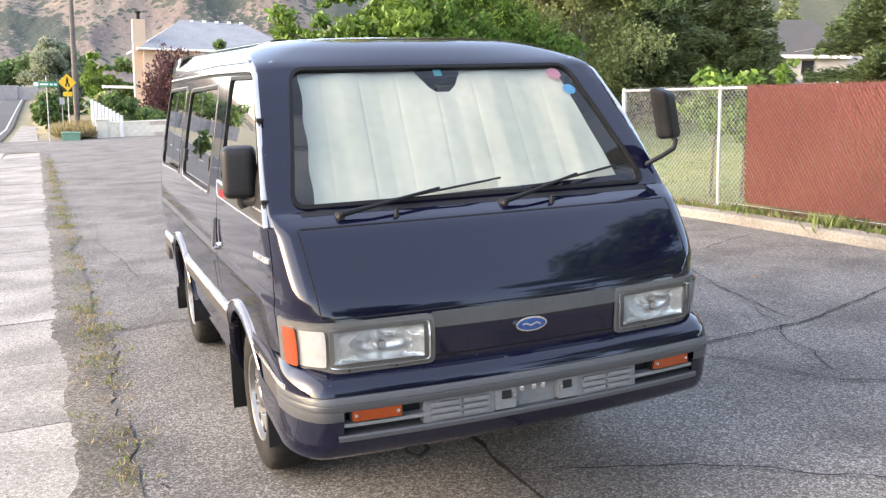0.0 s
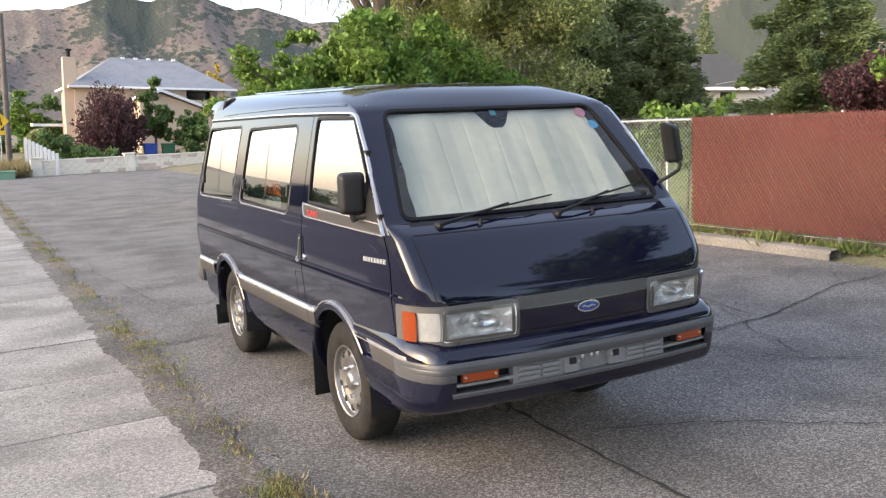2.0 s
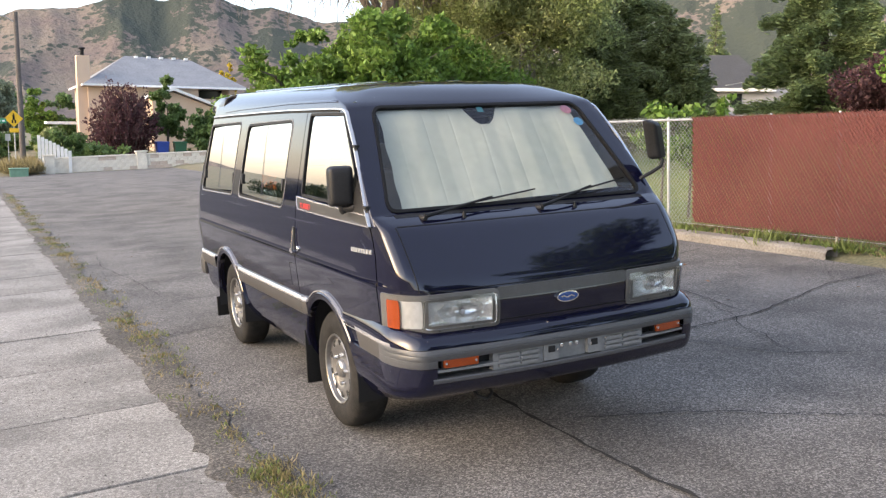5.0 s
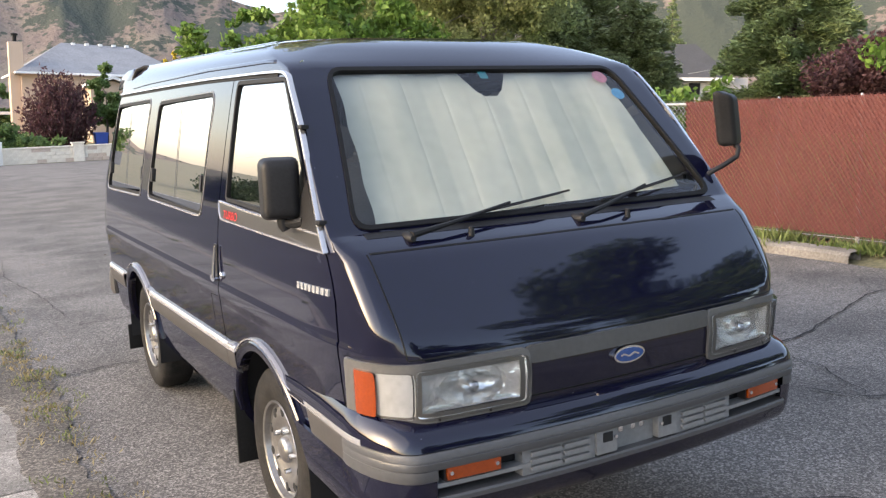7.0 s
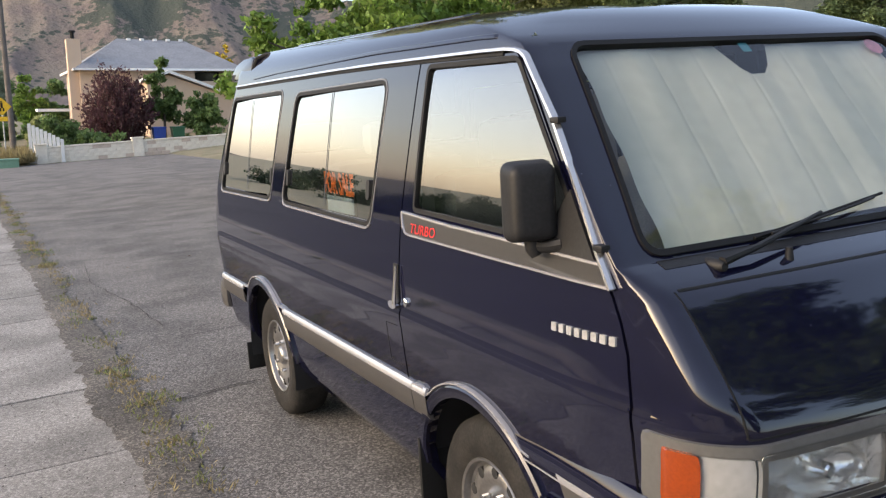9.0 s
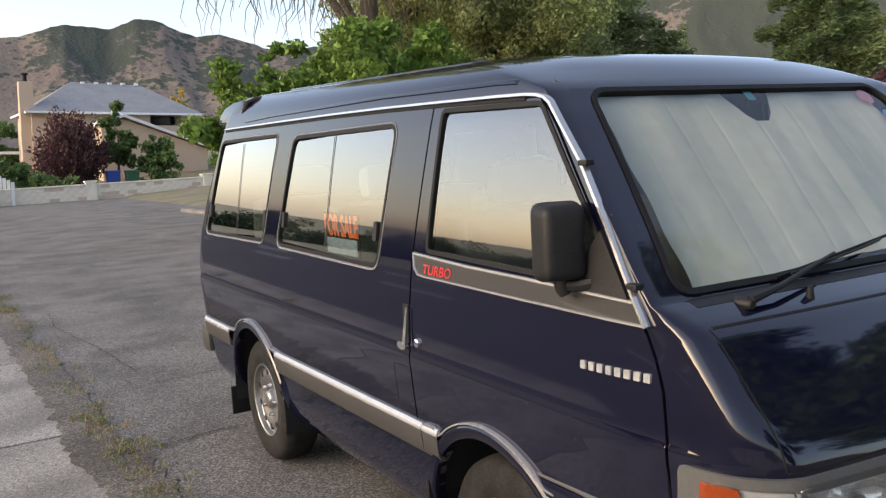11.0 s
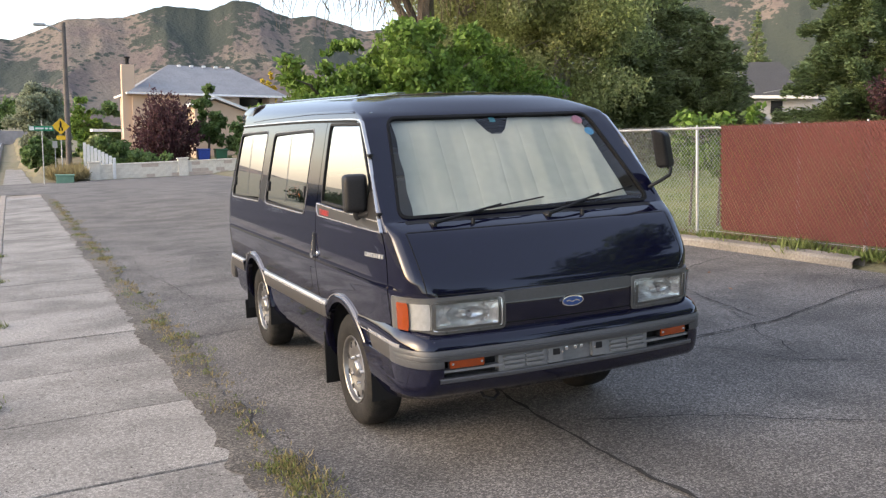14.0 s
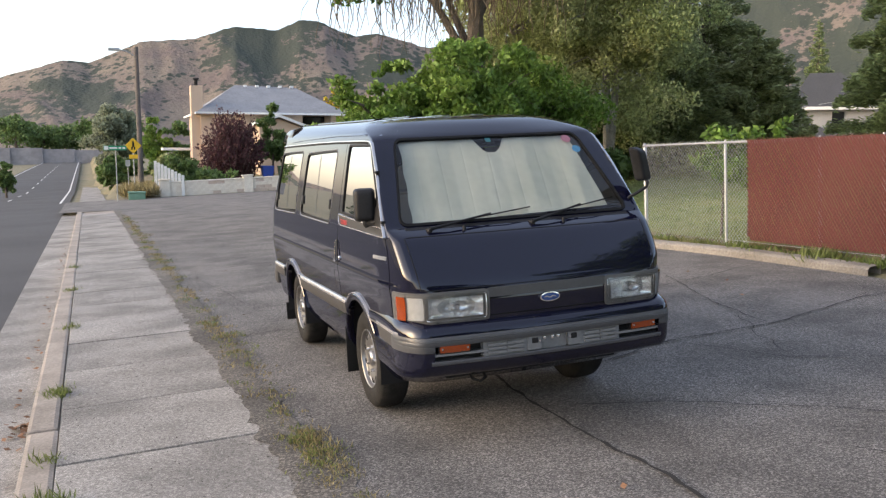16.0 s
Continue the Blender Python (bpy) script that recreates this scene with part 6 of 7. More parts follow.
def hx(az, d=63.0):
    return -0.78 + d * math.tan(radians(az)) * 0.995


house = empty("house", pose(hx(4.7), HY, -1.3), "two-storey peach stucco house with a grey hip roof", "house")
HW = hx(13.6) - hx(4.7)
bm = bmesh.new()
box(bm, 0.35, HW * 0.74, 0, 10, -1, 5.15)
box(bm, HW * 0.74, HW - 0.1, 0.02, 10, -1, 4.45)
box(bm, HW * 0.74, HW - 0.1, 1.8, 10, 4.4, 5.15)
box(bm, HW - 0.5, HW - 0.1, 0.02, 0.4, 4.4, 5.15)
part("wall", bm, STUCCO, house, "peach stucco walls")
bm = bmesh.new()
box(bm, -0.25, 0.55, 0.3, 1.3, -1, 7.05, 0.02)
ch = part("chimney", bm, STUCCO, house, "tall peach stucco chimney")
bm = bmesh.new()
lathe(bm, [(7.05, 0.12), (7.45, 0.12), (7.5, 0.22), (7.58, 0.2), (7.62, 0.0)], 10, "z", (0.15, 0.8, 0))
part("flue_cap", bm, RUBBER, ch, "dark flue cap")
EZ = 5.2
bm = bmesh.new()
e0, e1, r0, r1 = 0.0, HW + 0.7, hx(7.15, 68) - hx(4.7), hx(10.9, 68) - hx(4.7)
v = [bm.verts.new(p) for p in ((e0, -0.7, EZ), (e1, -0.7, EZ), (e1, 10.7, EZ), (e0, 10.7, EZ), (r0, 5, EZ + 2.25), (r1, 5, EZ + 2.15))]
for f in ((0, 1, 5, 4), (1, 2, 5), (2, 3, 4, 5), (3, 0, 4)):
    bm.faces.new([v[k] for k in f])
bm.faces.new([v[k] for k in (3, 2, 1, 0)])
roof = part("roof", bm, ROOF_GREY, house, "blue-grey shingle hip roof")
for k in range(5):
    bm = bmesh.new()
    xk = r0 + (r1 - r0) * (k + 0.7) / 5.2
    box(bm, xk, xk + 0.26, 4.7, 5.0, EZ + 2.10, EZ + 2.27, 0.03)
    part("ridge_vent", bm, WHITE_PAINT, roof, "white ridge vent")
bm = bmesh.new()
box(bm, e0 - 0.02, e1 + 0.02, -0.76, -0.66, EZ - 0.10, EZ + 0.03)
box(bm, e0 - 0.04, e0 + 0.06, -0.76, 10.7, EZ - 0.10, EZ + 0.03)
part("fascia", bm, WHITE_PAINT, house, "white fascia and gutter")
bm = bmesh.new()
box(bm, HW * 0.76, HW - 0.6, 1.78, 1.80, 4.45, 5.1)
part("window", bm, WINDOW_DARK, house, "dark window in the recessed balcony")
bm = bmesh.new()
tube(bm, [(5.0, -0.6, -0.5), (5.0, -0.6, 5.5)], 0.10, 10)
part("vent_pipe", bm, WHITE_PAINT, house, "white vertical pipe")
# lower front wing with its gable roof
g0, g1, gp = hx(8.6, 60) - hx(4.7), hx(14.5, 60) - hx(4.7), hx(9.8, 60) - hx(4.7)
bm = bmesh.new()
v = [bm.verts.new(p) for p in ((g0, -3, -1), (g1, -3, -1), (g1, -3, 2.9), (gp, -3, 4.75), (g0, -3, 4.3))]
bm.faces.new(v)
r = bmesh.ops.extrude_face_region(bm, geom=bm.faces[:])
bmesh.ops.translate(bm, vec=(0, 3.4, 0), verts=[q for q in r["geom"] if isinstance(q, bmesh.types.BMVert)])
part("front_wing", bm, STUCCO, house, "peach stucco front wing")
bm = bmesh.new()
for (xa, za), (xb, zb) in (((gp, 4.85), (g1 + 0.5, 2.8)), ((g0 - 0.3, 4.3), (gp, 4.85))):
    tilt = [bm.verts.new(p) for p in ((xa, -3.4, za), (xb, -3.4, zb), (xb, -3.4, zb + 0.18), (xa, -3.4, za + 0.18), (xa, 0.3, za), (xb, 0.3, zb), (xb, 0.3, zb + 0.18), (xa, 0.3, za + 0.18))]
    for f in ((0, 1, 2, 3), (4, 5, 6, 7), (0, 1, 5, 4), (3, 2, 6, 7), (1, 2, 6, 5), (0, 3, 7, 4)):
        bm.faces.new([tilt[k] for k in f])
part("wing_roof", bm, WHITE_PAINT, house, "white-edged gable roof of the wing")
for x0, z0 in ((-1.2, 0.6), (-1.5, 2.6)):
    bm = bmesh.new()
    box(bm, x0 - 0.6, x0 + 1.3, 2, 5, z0, z0 + 0.18)
    part("side_awning", bm, WHITE_PAINT, house, "pale awning at the house side")

x, y = around(6.9, 55)
shoot_tree("plum_tree", x, y, -0.9, 4.5, 2.35, 0.13, LEAF_PURPLE, 13000, 9, "dark purple plum tree before the house")
for az, d, zb, h, sp, leaf, m, n, seed, low, label, nm in (
    (9.4, 56, -0.9, 5.0, 1.25, 0.17, LEAF_DARK, 6500, 10, 0.3, "slender dark green tree before the house", "young_tree"),
    (11.6, 55, -0.8, 3.1, 1.6, 0.18, LEAF_DARK, 4500, 11, 0.04, "rounded green bush before the house", "bush"),
    (3.6, 52, -0.9, 1.5, 1.6, 0.16, LEAF_DARK, 4500, 12, 0.03, "low dark green bush behind the wall", "bush"),
    (2.8, 53, -0.9, 2.0, 0.9, 0.16, LEAF_OLIVE, 2500, 16, 0.03, "olive bush behind the wall", "bush"),
    (5.2, 51, -0.9, 1.1, 1.6, 0.16, LEAF_DARK, 3500, 17, 0.03, "low dark green bush behind the wall", "bush"),
    (2.3, 72, -1.6, 5.2, 1.5, 0.22, LEAF_BRIGHT, 4500, 13, 0.05, "green columnar tree beside the road", "columnar_tree"),
    (3.7, 76, -1.6, 5.0, 2.2, 0.22, LEAF_DARK, 4500, 18, 0.05, "dark green tree beyond the house", "far_tree"),
    (0.1, 92, -2.2, 7.6, 3.4, 0.2, LEAF_SAGE, 26000, 19, 0.06, "pale grey-green tree beside the road", "far_tree"),
    (-0.3, 62, -1.5, 2.4, 1.2, 0.2, LEAF_DARK, 5000, 20, 0.03, "dark green bush beside the road", "bush"),
    (0.6, 70, -1.6, 2.2, 1.6, 0.2, LEAF_DARK, 4500, 21, 0.03, "dark green bush beside the road", "bush"),
    (13.3, 95, -1.0, 8.6, 1.5, 0.24, LEAF_YELLOW, 3500, 22, 0.2, "yellow tree behind the house", "far_tree"),
    (-6.2, 70, -1.9, 2.3, 0.8, 0.2, LEAF_DARK, 2500, 23, 0.05, "small dark tree across the road", "far_tree"),
):
    x, y = around(az, d)
    broadleaf(nm, x, y, zb, h, sp, leaf, m, BARK, n, seed, label, low=low, trunk=0.08, limbs=9, clumps=60 if m is LEAF_SAGE else 30, size=0.2, category="bush" if nm == "bush" else "tree")

# bins
for az, m, lab in ((9.05, BIN_BLUE, "blue wheeled bin before the house"), (10.1, BIN_GREEN, "green wheeled bin before the house")):
    x, y = around(az, 54)
    b = empty("wheeled_bin", pose(x, y, -0.66), lab, "bin", "bins before the house")
    bm = bmesh.new()
    v0 = [bm.verts.new(p) for p in ((-0.25, -0.3, 0), (0.25, -0.3, 0), (0.25, 0.3, 0), (-0.25, 0.3, 0))]
    v1 = [bm.verts.new(p) for p in ((-0.33, -0.38, 1.0), (0.33, -0.38, 1.0), (0.33, 0.38, 1.0), (-0.33, 0.38, 1.0))]
    bm.faces.new(v0)
    for k in range(4):
        bm.faces.new((v0[k], v0[(k + 1) % 4], v1[(k + 1) % 4], v1[k]))
    part("bin_body", bm, m, b)
    bm = bmesh.new()
    box(bm, -0.36, 0.36, -0.42, 0.40, 1.0, 1.09, 0.03)
    part("lid", bm, m, b)

# utility pole with its street lamp
x, y = around(1.32, 52)
pole = empty("utility_pole", pose(x, y, -1.2), "weathered wooden pole with a street lamp", "pole")
bm = bmesh.new()
tube(bm, [(0, 0, -0.5), (0, 0, 4), (0, 0, 8.25)], [0.16, 0.14, 0.11], 12)
part("shaft", bm, POLE_WOOD, pole, "", True)
bm = bmesh.new()
tube(bm, [(0, 0, 7.7), (-0.5, 0, 8.0), (-0.95, 0, 8.08)], 0.03, 6)
part("lamp_arm", bm, GALV, pole)
bm = bmesh.new()
box(bm, -1.45, -0.85, -0.12, 0.12, 8.0, 8.16, 0.05)
part("lamp_head", bm, GALV, pole, "grey street lamp head")
# crossing sign
x, y = around(0.93, 50)
sign = empty("crossing_sign", pose(x, y, -1.0), "yellow diamond crossing sign on a post", "sign")
bm = bmesh.new()
tube(bm, [(0, 0.03, -0.4), (0, 0.03, 2.9)], 0.03, 8)
part("post", bm, GALV, sign)
bm = bmesh.new()
box(bm, -0.30, 0.30, -0.012, 0.0, -0.30, 0.30, 0.004)
bmesh.ops.rotate(bm, verts=bm.verts[:], matrix=Euler((0, radians(45), 0)).to_matrix())
bmesh.ops.translate(bm, verts=bm.verts[:], vec=(0, 0, 2.62))
part("diamond", bm, YELLOW_SIGN, sign)
for z0, z1, x0, x1 in ((2.55, 2.80, -0.05, 0.05), (2.40, 2.56, -0.10, -0.03), (2.40, 2.56, 0.03, 0.10), (2.81, 2.88, -0.035, 0.035)):
    bm = bmesh.new()
    box(bm, x0, x1, -0.018, -0.013, z0, z1, 0.002)
    part("sign_mark", bm, RUBBER, sign)
bm = bmesh.new()
box(bm, -0.22, 0.22, -0.012, 0.0, 1.93, 2.15, 0.01)
part("lower_plate", bm, YELLOW_SIGN, sign)
# street name post; its writing stays plain bars
x, y = around(-0.1, 46)
sp = empty("street_name_post", pose(x, y, -1.1), "thin steel post with a green street name plate", "sign")
bm = bmesh.new()
tube(bm, [(0, 0, -0.3), (0, 0, 3.0)], 0.025, 8)
part("post", bm, GALV, sp)
bm = bmesh.new()
box(bm, -0.55, 0.50, -0.035, -0.025, 2.50, 2.72, 0.004)
part("name_plate", bm, GREEN_SIGN, sp)
for x0, x1 in ((-0.28, 0.08), (0.14, 0.26), (0.32, 0.44)):
    bm = bmesh.new()
    box(bm, x0, x1, -0.042, -0.037, 2.57, 2.65)
    part("name_bar", bm, WHITE_PAINT, sp)
bm = bmesh.new()
box(bm, -0.53, -0.33, -0.042, -0.037, 2.52, 2.70)
part("name_bar", bm, WHITE_PAINT, sp)
# small sign, cabinet
x, y = around(0.58, 51)
bm = bmesh.new()
tube(bm, [(0, 0.02, -0.3), (0, 0.02, 1.9)], 0.02, 6)
box(bm, -0.12, 0.12, -0.01, 0.0, 1.6, 1.95)
part("small_sign", bm, GALV, None, "small pale sign on a thin post", category="sign", matrix=pose(x, y, -1.1))
x, y = around(1.03, 46.6)
bm = bmesh.new()
box(bm, -0.4, 0.4, -0.25, 0.25, 0, 0.42, 0.03)
box(bm, -0.43, 0.43, -0.28, 0.28, 0.40, 0.47, 0.02)
part("utility_box", bm, GREEN_BOX, None, "low green utility cabinet beside the pole", category="box", matrix=pose(x, y, -1.15))
# white board fence beside the pole
vf = empty("board_fence", pose(*around(2.1, 50), -1.3), "white board fence beside the garden", "fence")
for k in range(9):
    bm = bmesh.new()
    box(bm, 0.16 * k, 0.16 * k + 0.15, -0.25 * k, -0.25 * k + 0.03, 0, 2.1 - 0.09 * k, 0.008)
    part("board", bm, WHITE_PAINT, vf)

# second house among the trees
ROOF_DARK = mat("dark_shingles", (0.062, 0.063, 0.066), 0.95, 0.0, 0.15, 1.0, 15, bump=0.01)
x, y = around(43.3, 52)
h2 = empty("far_house", pose(x, y, 1.0, 0, 0, -40), "far pale house with grey roofs among trees", "house")
bm = bmesh.new()
box(bm, -0.9, 4, 0, 6, -1, 2.8)
part("wall", bm, mat("pale_grey_stucco", (0.36, 0.36, 0.36), 0.95, 0.0, 0.1, 1.0, 20), h2)
for z0, w0, w1, h in ((2.75, -1.4, 3.2, 2.0), (0.9, -1.8, 1.6, 1.1)):
    bm = bmesh.new()
    y0 = -0.5 if z0 > 2 else -2.2
    v = [bm.verts.new(p) for p in ((w0, y0, z0), (w1, y0, z0), (w1, y0 + 6, z0), (w0, y0 + 6, z0), (w0 + 1.2, y0 + 2.6, z0 + h), (w1 - 1.8, y0 + 2.6, z0 + h))]
    for f in ((0, 1, 5, 4), (1, 2, 5), (2, 3, 4, 5), (3, 0, 4), (3, 2, 1, 0)):
        bm.faces.new([v[k] for k in f])
    part("roof", bm, ROOF_DARK, h2)
    bm = bmesh.new()
    box(bm, w0, w1, y0 - 0.05, y0 + 0.05, z0 - 0.15, z0 + 0.02)
    part("fascia", bm, WHITE_PAINT, h2)
bm = bmesh.new()
box(bm, 0.9, 1.5, -0.04, 0.02, 1.75, 2.5)
part("window", bm, WINDOW_DARK, h2)
# wire between the trees
bm = bmesh.new()
a, b = around(43.5, 36), around(62, 30)
tube(bm, [(*a, 3.2), ((a[0] + b[0]) / 2, (a[1] + b[1]) / 2, 3.9), (*b, 5.4)], 0.012, 4)
part("overhead_wire", bm, GALV, None, "thin overhead wire before the trees", category="wire")

# tall trees behind the walk and across the road; they show as reflections in glass and paint
for x, y, h, sp, n, seed in ((4.5, -16, 11, 5.0, 26000, 101), (12.5, -6.0, 15, 5.8, 40000, 103), *[(-40 + 3 * math.sin(k * 1.9), 2 + 7.0 * k, 2.7 + 0.8 * math.sin(k * 2.7) - 0.06 * k, 4.2, 12000, 104 + k) for k in range(13)]):
    broadleaf("street_tree", x, y, 0.0446 * x - 0.024 * y - 0.2, h, sp, 0.13 if x < 0 else 0.22, LEAF_SHADE if x < 0 else LEAF_DARK, BARK, n, seed, "dark green street tree across the road" if x < 0 else "tall dark green tree beside the lot", low=0.15, trunk=0.2, clumps=40, size=0.24)

# trees along the open side of the valley, which show in the side windows
for k in range(20):
    x, y = around(-15 - 2.6 * k, 100 + 18 * math.sin(k * 2.3))
    broadleaf("valley_tree", x, y, -4.6, 3.8 + 1.3 * math.sin(k * 1.7), 4.6, 0.22, LEAF_SHADE, BARK, 7000, 150 + k, "dark green tree across the road", low=0.04, clumps=30, trunk=0.2)

# far trees across the valley
for k in range(7):
    az = -8.5 + 1.5 * k
    d = 236 + 10 * math.sin(k * 2.1)
    x, y = around(az, d)
    broadleaf("far_tree", x, y, 1.2, 6.0 + 1.6 * math.sin(k * 1.3), 6.5, 0.6, LEAF_DARK, BARK, 2200, 120 + k, "dark green trees in the valley", low=0.03, clumps=26, trunk=0.3)

# long pale retaining wall across the valley
bm = bmesh.new()
for k in range(6):
    x, y = around(-8.5 + 1.75 * k, 205)
    box(bm, x - 3.2, x + 3.2, y, y + 1.2, -8, 0.9 + 0.25 * math.sin(k * 1.1))
part("wall_far", bm, mat("grey_retaining_wall", (0.30, 0.28, 0.28), 0.95, 0.0, 0.15, 0.05, 1.0), kind="structure", label="pale grey retaining wall across the valley", category="wall")

# ---- hills ----
RIDGE = [(-60, -0.2), (-15, -0.2), (-11, 0.4), (-8, 2.7), (-6.1, 3.96), (-4.3, 4.51), (-2.8, 5.03), (-1.2, 4.95), (0.1, 5.57), (1.7, 6.3), (4.9, 6.58), (6.1, 7.02), (7.3, 7.4), (9.9, 7.23), (11.3, 7.89), (12.4, 7.88), (13.8, 7.31), (14.9, 6.95), (16.2, 7.17), (17.8, 6.76), (19.3, 6.31), (30, 7.0), (41, 9.5), (60, 13.0), (120, 13.0)]
bm = bmesh.new()
azs = [-60 + 0.5 * i for i in range(72)] + [-24 + 0.18 * i for i in range(480)] + [62.4 + 1.5 * i for i in range(39)]
prev = None
for j in range(57):
    f = j / 56
    d = 1520 + 480 * f
    row = []
    for az in azs:
        a = radians(az)
        top = math.tan(radians(lerp_table(az, RIDGE, 1))) * 2000 + 1.6
        p = Vector((az * 0.17 + 0.55 * f + 0.5 * noise.noise((az * 0.12, f * 2.5, 4)), f * 0.9, 0.3))
        spur = noise.ridged_multi_fractal(p, 0.85, 2.2, 6, 0.9, 2.0)
        fine = noise.fractal((az * 0.9, f * 6, 7), 0.8, 2.1, 5)
        h = top * (f ** 1.1) + ((spur - 1.2) * 36 + 8 * fine) * f ** 0.8 * (1 - f) ** 0.6
        h += (2.2 * noise.fractal((az * 1.6, 3, 1), 0.7, 2.0, 4) if top > 40 else 0) * f ** 4
        row.append(bm.verts.new((d * math.sin(a), d * math.cos(a), h - 14 * (1 - f))))
    if prev:
        for k in range(len(azs) - 1):
            bm.faces.new((prev[k], prev[k + 1], row[k + 1], row[k]))
    prev = row
# brown slopes with dry grass, bushes dotted over them and scrub growing together towards the crest
HILL = mat("dry_hillside", (0.142, 0.112, 0.100), 1.0, 0.0, 0.14, 0.011, 0.12, bump=3.0, color2=(0.200, 0.165, 0.128))
nt = HILL.node_tree
hb = nt.nodes["Principled BSDF"]


def hill_node(kind, **values):
    n = nt.nodes.new("ShaderNode" + kind)
    for key, value in values.items():
        n.inputs[key].default_value = value
    return n


def hill_sum(a, b, how="ADD"):
    n = nt.nodes.new("ShaderNodeMath")
    n.operation = how
    for k, v in enumerate((a, b)):
        if isinstance(v, float):
            n.inputs[k].default_value = v
        else:
            nt.links.new(v, n.inputs[k])
    return n.outputs[0]


def hill_range(value, low, high, to_low, to_high):
    n = nt.nodes.new("ShaderNodeMapRange")
    nt.links.new(value, n.inputs[0])
    for k, v in enumerate((low, high, to_low, to_high)):
        n.inputs[k + 1].default_value = v
    return n.outputs[0]


tc, xyz = hill_node("TexCoord"), hill_node("SeparateXYZ")
nt.links.new(tc.outputs["Object"], xyz.inputs[0])
big, fine = hill_node("TexNoise", Scale=0.0055, Detail=4.0), hill_node("TexNoise", Scale=0.05, Detail=4.0, Roughness=0.65)
bushes = hill_node("TexVoronoi", Scale=0.055)
for n in (big, fine, bushes):
    nt.links.new(tc.outputs["Object"], n.inputs["Vector"])
drive = hill_sum(hill_sum(fine.outputs["Fac"], 0.55, "MULTIPLY"), big.outputs["Fac"])
drive = hill_sum(drive, hill_range(xyz.outputs[2], 40, 250, 0.0, 0.10))
drive = hill_sum(drive, hill_range(xyz.outputs[0], 150, 900, 0.0, 0.15))
scrub = hill_range(drive, 0.865, 0.905, 0.0, 1.0)
dots = hill_range(bushes.outputs["Distance"], 0.28, 0.40, 1.0, 0.0)
dots = hill_sum(dots, hill_range(drive, 0.76, 0.80, 0.0, 1.0), "MULTIPLY")
mx = nt.nodes.new("ShaderNodeMix")
mx.data_type = "RGBA"
mx.inputs[7].default_value = (0.046, 0.056, 0.044, 1)
nt.links.new(hb.inputs["Base Color"].links[0].from_socket, mx.inputs[6])
nt.links.new(hill_sum(scrub, dots, "MAXIMUM"), mx.inputs[0])
nt.links.new(mx.outputs[2], hb.inputs["Base Color"])
part("backdrop", bm, HILL, smooth=True, kind="structure", label="dry brown mountainside with green scrub", category="mountain")

# ---- weeds and litter on the ground ----
def weeds(name, places, height, n_each, material, seed, label, matrix=SLOPE, width=0.012):
    """Blades in tufts, as one field."""
    rng = np.random.default_rng(seed)
    c, w, u = [], [], []
    for x, y, z, s in places:
        m = max(3, int(n_each * s))
        p = np.stack([x + rng.normal(0, 0.05 * s, m), y + rng.normal(0, 0.07 * s, m), np.full(m, z)], 1)
        d = rng.normal(0, 0.55, (m, 3))
        d[:, 2] = rng.uniform(0.5, 1.2, m)
        h = height * s * rng.uniform(0.4, 1.2, m)[:, None] / 2
        d = d / np.linalg.norm(d, axis=1)[:, None] * h
        a = rng.uniform(0, 6.28, m)
        side = np.stack([np.cos(a), np.sin(a), np.zeros(m)], 1) * width
        c.append(p + d)
        u.append(d)
        w.append(side)
    ob = quads(name, np.concatenate(c), np.concatenate(w), np.concatenate(u), material, None, kind="stuff", label=label, category="weeds")
    ob.matrix_world = matrix
    return ob


rng = np.random.default_rng(9)
edge = lambda y: 0.06 - 0.0306 * y
dry, green = [], []
for k in range(620):
    y = rng.uniform(-2, 30)
    g = 0.55 + 0.6 * noise.noise((0, y * 0.9, 1))
    if rng.uniform() < g:
        (dry if rng.uniform() < 0.68 else green).append((edge(y) + rng.normal(0.15, 0.07), y, 0.008, rng.uniform(0.3, 0.9)))
for y, size, count in ((3.25, 1.3, 26), (2.95, 1.4, 26), (2.6, 1.1, 10), (3.9, 1.0, 9), (4.45, 1.1, 10), (5.9, 1.1, 14), (6.6, 1.0, 12), (7.45, 1.1, 14), (9.3, 1.1, 12), (12.6, 1.2, 12), (16.8, 1.2, 10)):
    for k in range(count):
        (green if k % 2 else dry).append((edge(y) + rng.normal(0.13, 0.06), y + rng.normal(0, 0.14), 0.008, 0.6 * size * rng.uniform(0.5, 1.1)))
weeds("dry_weeds", dry, 0.055, 30, GRASS_DRY, 1, "dry grass tufts along the sidewalk", width=0.004)
weeds("green_weeds", green, 0.055, 34, GRASS_GREEN, 2, "green grass tufts along the sidewalk", width=0.004)
bank_g, bank_d = [], []
for k in range(420):
    y = rng.uniform(5.0, 11.5)
    x = FENCE_X(y) + rng.normal(-0.02, 0.10)
    (bank_g if rng.uniform() < 0.45 else bank_d).append((x, y, 0.05, rng.uniform(0.4, 1.2)))
for y, s in ((6.8, 2.4), (7.2, 1.3), (8.0, 1.2), (8.35, 1.5), (6.3, 1.2), (5.8, 1.6)):
    for k in range(10):
        bank_g.append((FENCE_X(y) - 0.1 + rng.normal(0, 0.06), y + rng.normal(0, 0.10), 0.05, s * rng.uniform(0.5, 1)))
weeds("bank_weeds", bank_g, 0.11, 18, GRASS_GREEN, 3, "green weeds below the fence", width=0.012)
weeds("bank_dry_grass", bank_d, 0.08, 18, GRASS_DRY, 4, "dry grass below the fence", width=0.007)
bm = bmesh.new()
grid_mesh(bm, steps((7.62, 30, 60)), steps((3, 29, 60)), lambda x, y: terrain(x, y) + 0.03)
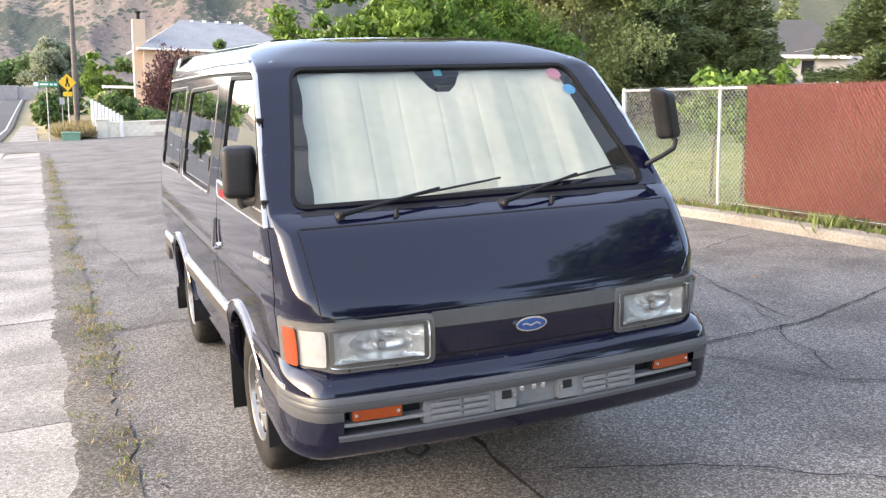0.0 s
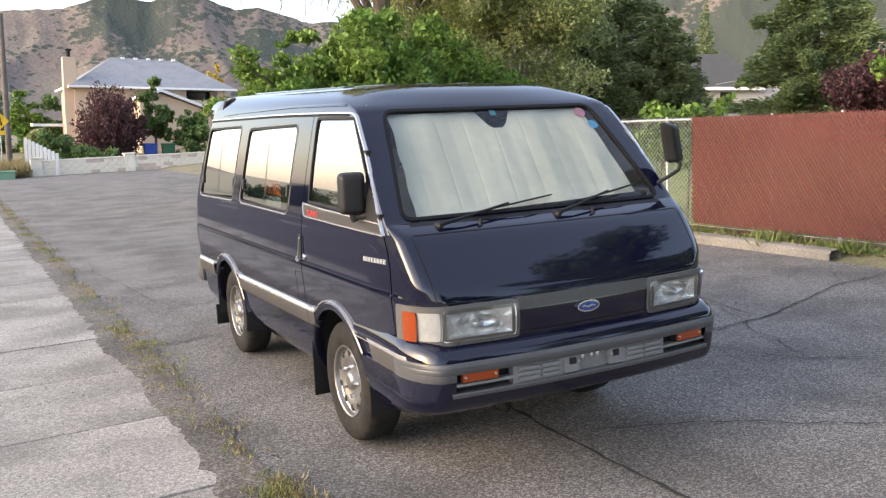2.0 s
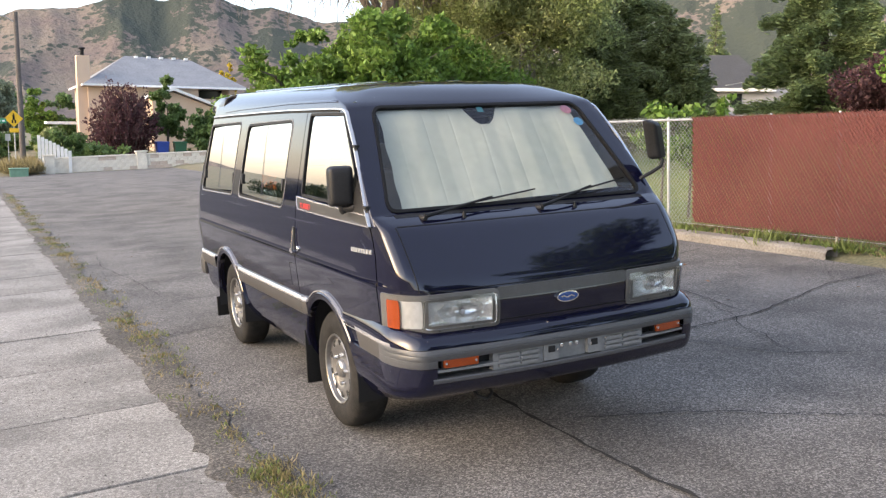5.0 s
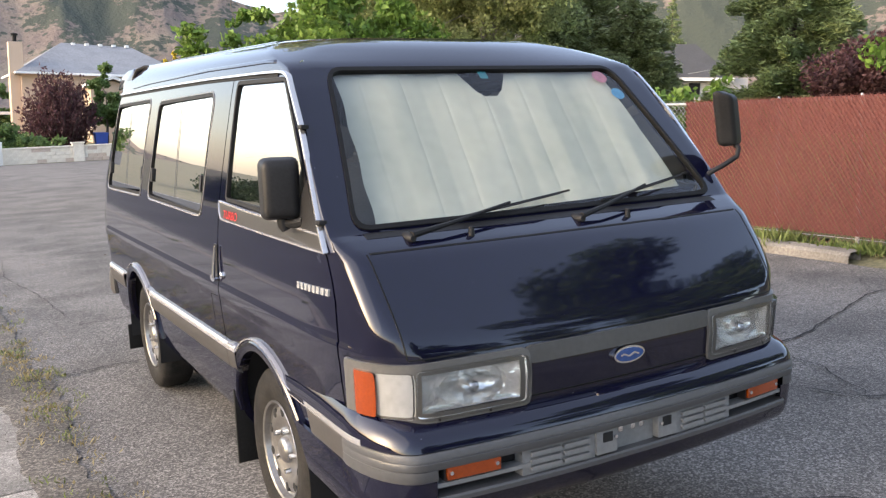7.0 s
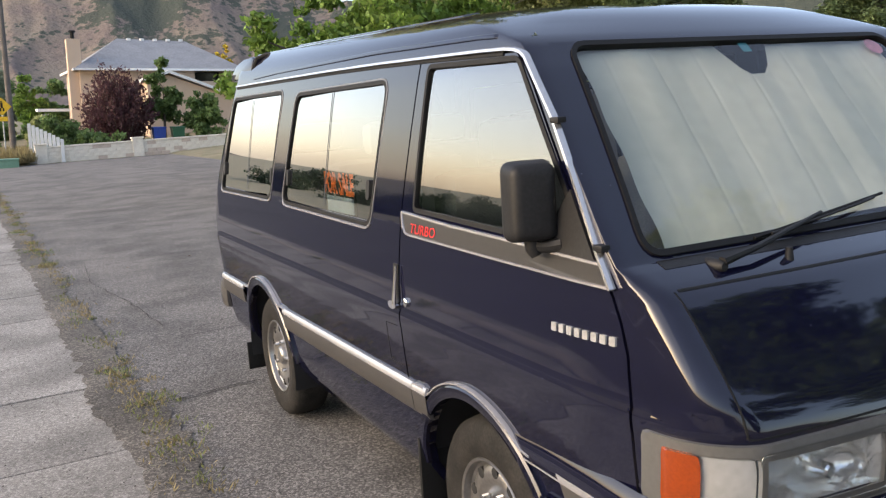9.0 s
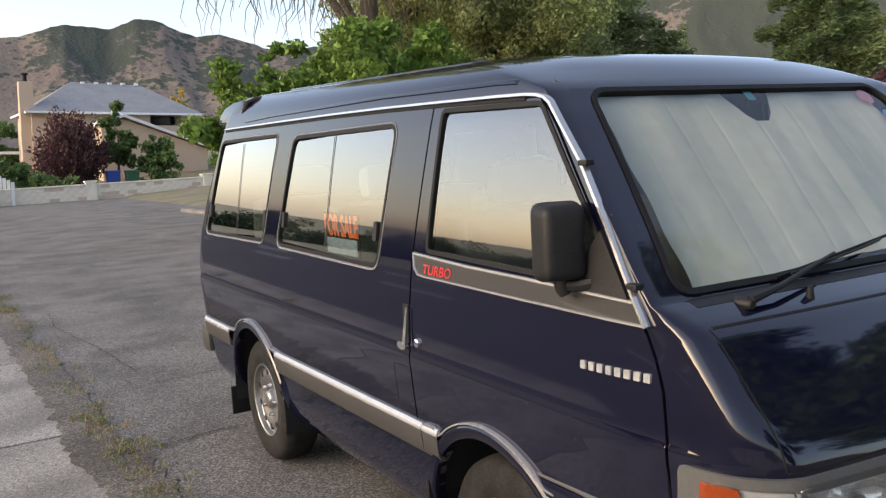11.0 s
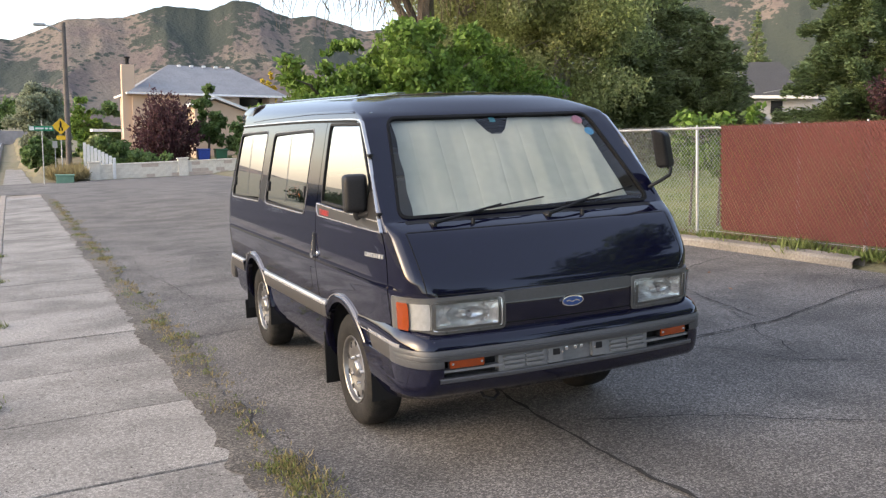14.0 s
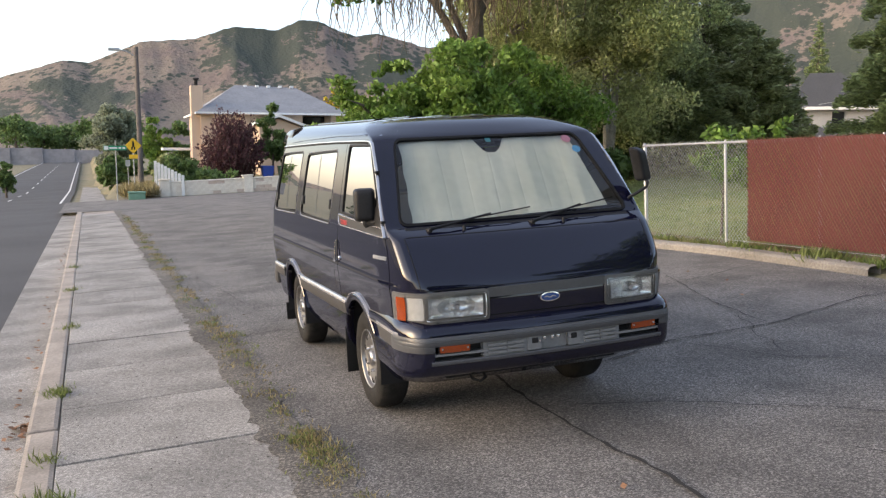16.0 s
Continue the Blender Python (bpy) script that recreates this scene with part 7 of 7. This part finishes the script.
part("lawn", bm, GRASS_GROUND, smooth=True, kind="structure", label="mown green lawn behind the fence", category="lawn", matrix=SLOPE)
lawn = [(rng.uniform(7.7, 20), rng.uniform(4, 26), 0, 0) for k in range(13000)]
lawn = [(x, y, terrain(x, y) + 0.03, 1.0) for x, y, *_ in lawn]
weeds("lawn_grass", lawn, 0.06, 8, LAWN_GREEN, 5, "short grass blades of the lawn", width=0.006)
mound = []
for k in range(700):
    x, y = around(rng.uniform(0.25, 2.2), rng.uniform(47, 56))
    mound.append((x, y + 0.4, 0.1, rng.uniform(0.6, 1.6)))
weeds("tall_dry_grass", mound, 0.5, 22, GRASS_DRY, 6, "tall dry grass round the pole", width=0.02)
kerb_tufts = [(-1.33 - 0.0306 * y + rng.normal(0.17, 0.03), y + rng.normal(0, 0.03), 0.0, rng.uniform(0.4, 1.0)) for y in (2.9, 2.95, 3.6, 5.1, 5.15, 5.2, 5.25, 8.0, 11.0, 14.0) for k in range(6)]
weeds("kerb_weeds", kerb_tufts, 0.10, 22, GRASS_GREEN, 7, "weeds in the joint of the kerb", width=0.004)
# grit on the slabs
rng = np.random.default_rng(23)
n = 2600
y = rng.uniform(-1, 12, n)
x = -1.15 - 0.0306 * y + 1.15 * rng.uniform(0, 1, n) ** 0.7
a = rng.uniform(0, 6.28, n)
sz = rng.uniform(0.002, 0.006, n)[:, None]
grit = quads("slab_grit", np.stack([x, y, np.full(n, 0.0175)], 1), np.stack([np.cos(a), np.sin(a), 0.3 * np.ones(n)], 1) * sz, np.stack([-np.sin(a), np.cos(a), 0.2 * np.ones(n)], 1) * sz, mat("dark_grit", (0.07, 0.062, 0.055), 0.95, island=0.5), None, kind="stuff", label="dark grit strewn over the sidewalk", category="grit")
grit.matrix_world = SLOPE
# loose gravel and fallen leaves
rng = np.random.default_rng(21)
n = 5200
y = rng.uniform(-2, 22, n)
x = 0.085 - 0.0306 * y + np.abs(rng.normal(0, 0.22, n)) - 0.14
c = np.stack([x, y, np.full(n, 0.009)], 1)
a = rng.uniform(0, 6.28, n)
sz = rng.uniform(0.003, 0.010, n)[:, None]
gr = quads("loose_gravel", c, np.stack([np.cos(a), np.sin(a), 0.5 * np.ones(n)], 1) * sz, np.stack([-np.sin(a), np.cos(a), 0.3 * np.ones(n)], 1) * sz, mat("gravel", (0.13, 0.12, 0.105), 0.95, island=0.5), None, kind="stuff", label="loose gravel at the asphalt's edge", category="gravel")
gr.matrix_world = SLOPE
n = 180
heap = rng.normal(0, 0.05, (90, 2)) + np.array([-1.36, 4.85])
c = np.stack([np.concatenate([rng.uniform(-1.50, -1.38, 60), rng.uniform(0, 6, 30), heap[:, 0]]), np.concatenate([rng.uniform(3, 20, 60), rng.uniform(1, 12, 30), heap[:, 1] + rng.normal(0, 0.08, 90)]), np.concatenate([np.full(60, -0.118), np.full(30, 0.02), rng.uniform(-0.125, -0.10, 90)])], 1)
c[:60, 0] -= 0.0306 * c[:60, 1]
c[90:, 0] -= 0.0306 * c[90:, 1]
a = rng.uniform(0, 6.28, n)
lv = quads("fallen_leaves", c, np.stack([np.cos(a), np.sin(a), 0.2 * np.ones(n)], 1) * 0.018, np.stack([-np.sin(a), np.cos(a), 0.25 * np.ones(n)], 1) * 0.026, mat("fallen_leaf", (0.20, 0.10, 0.05), 0.8, island=0.4), None, kind="stuff", label="brown fallen leaves on the ground", category="leaves")
lv.matrix_world = SLOPE
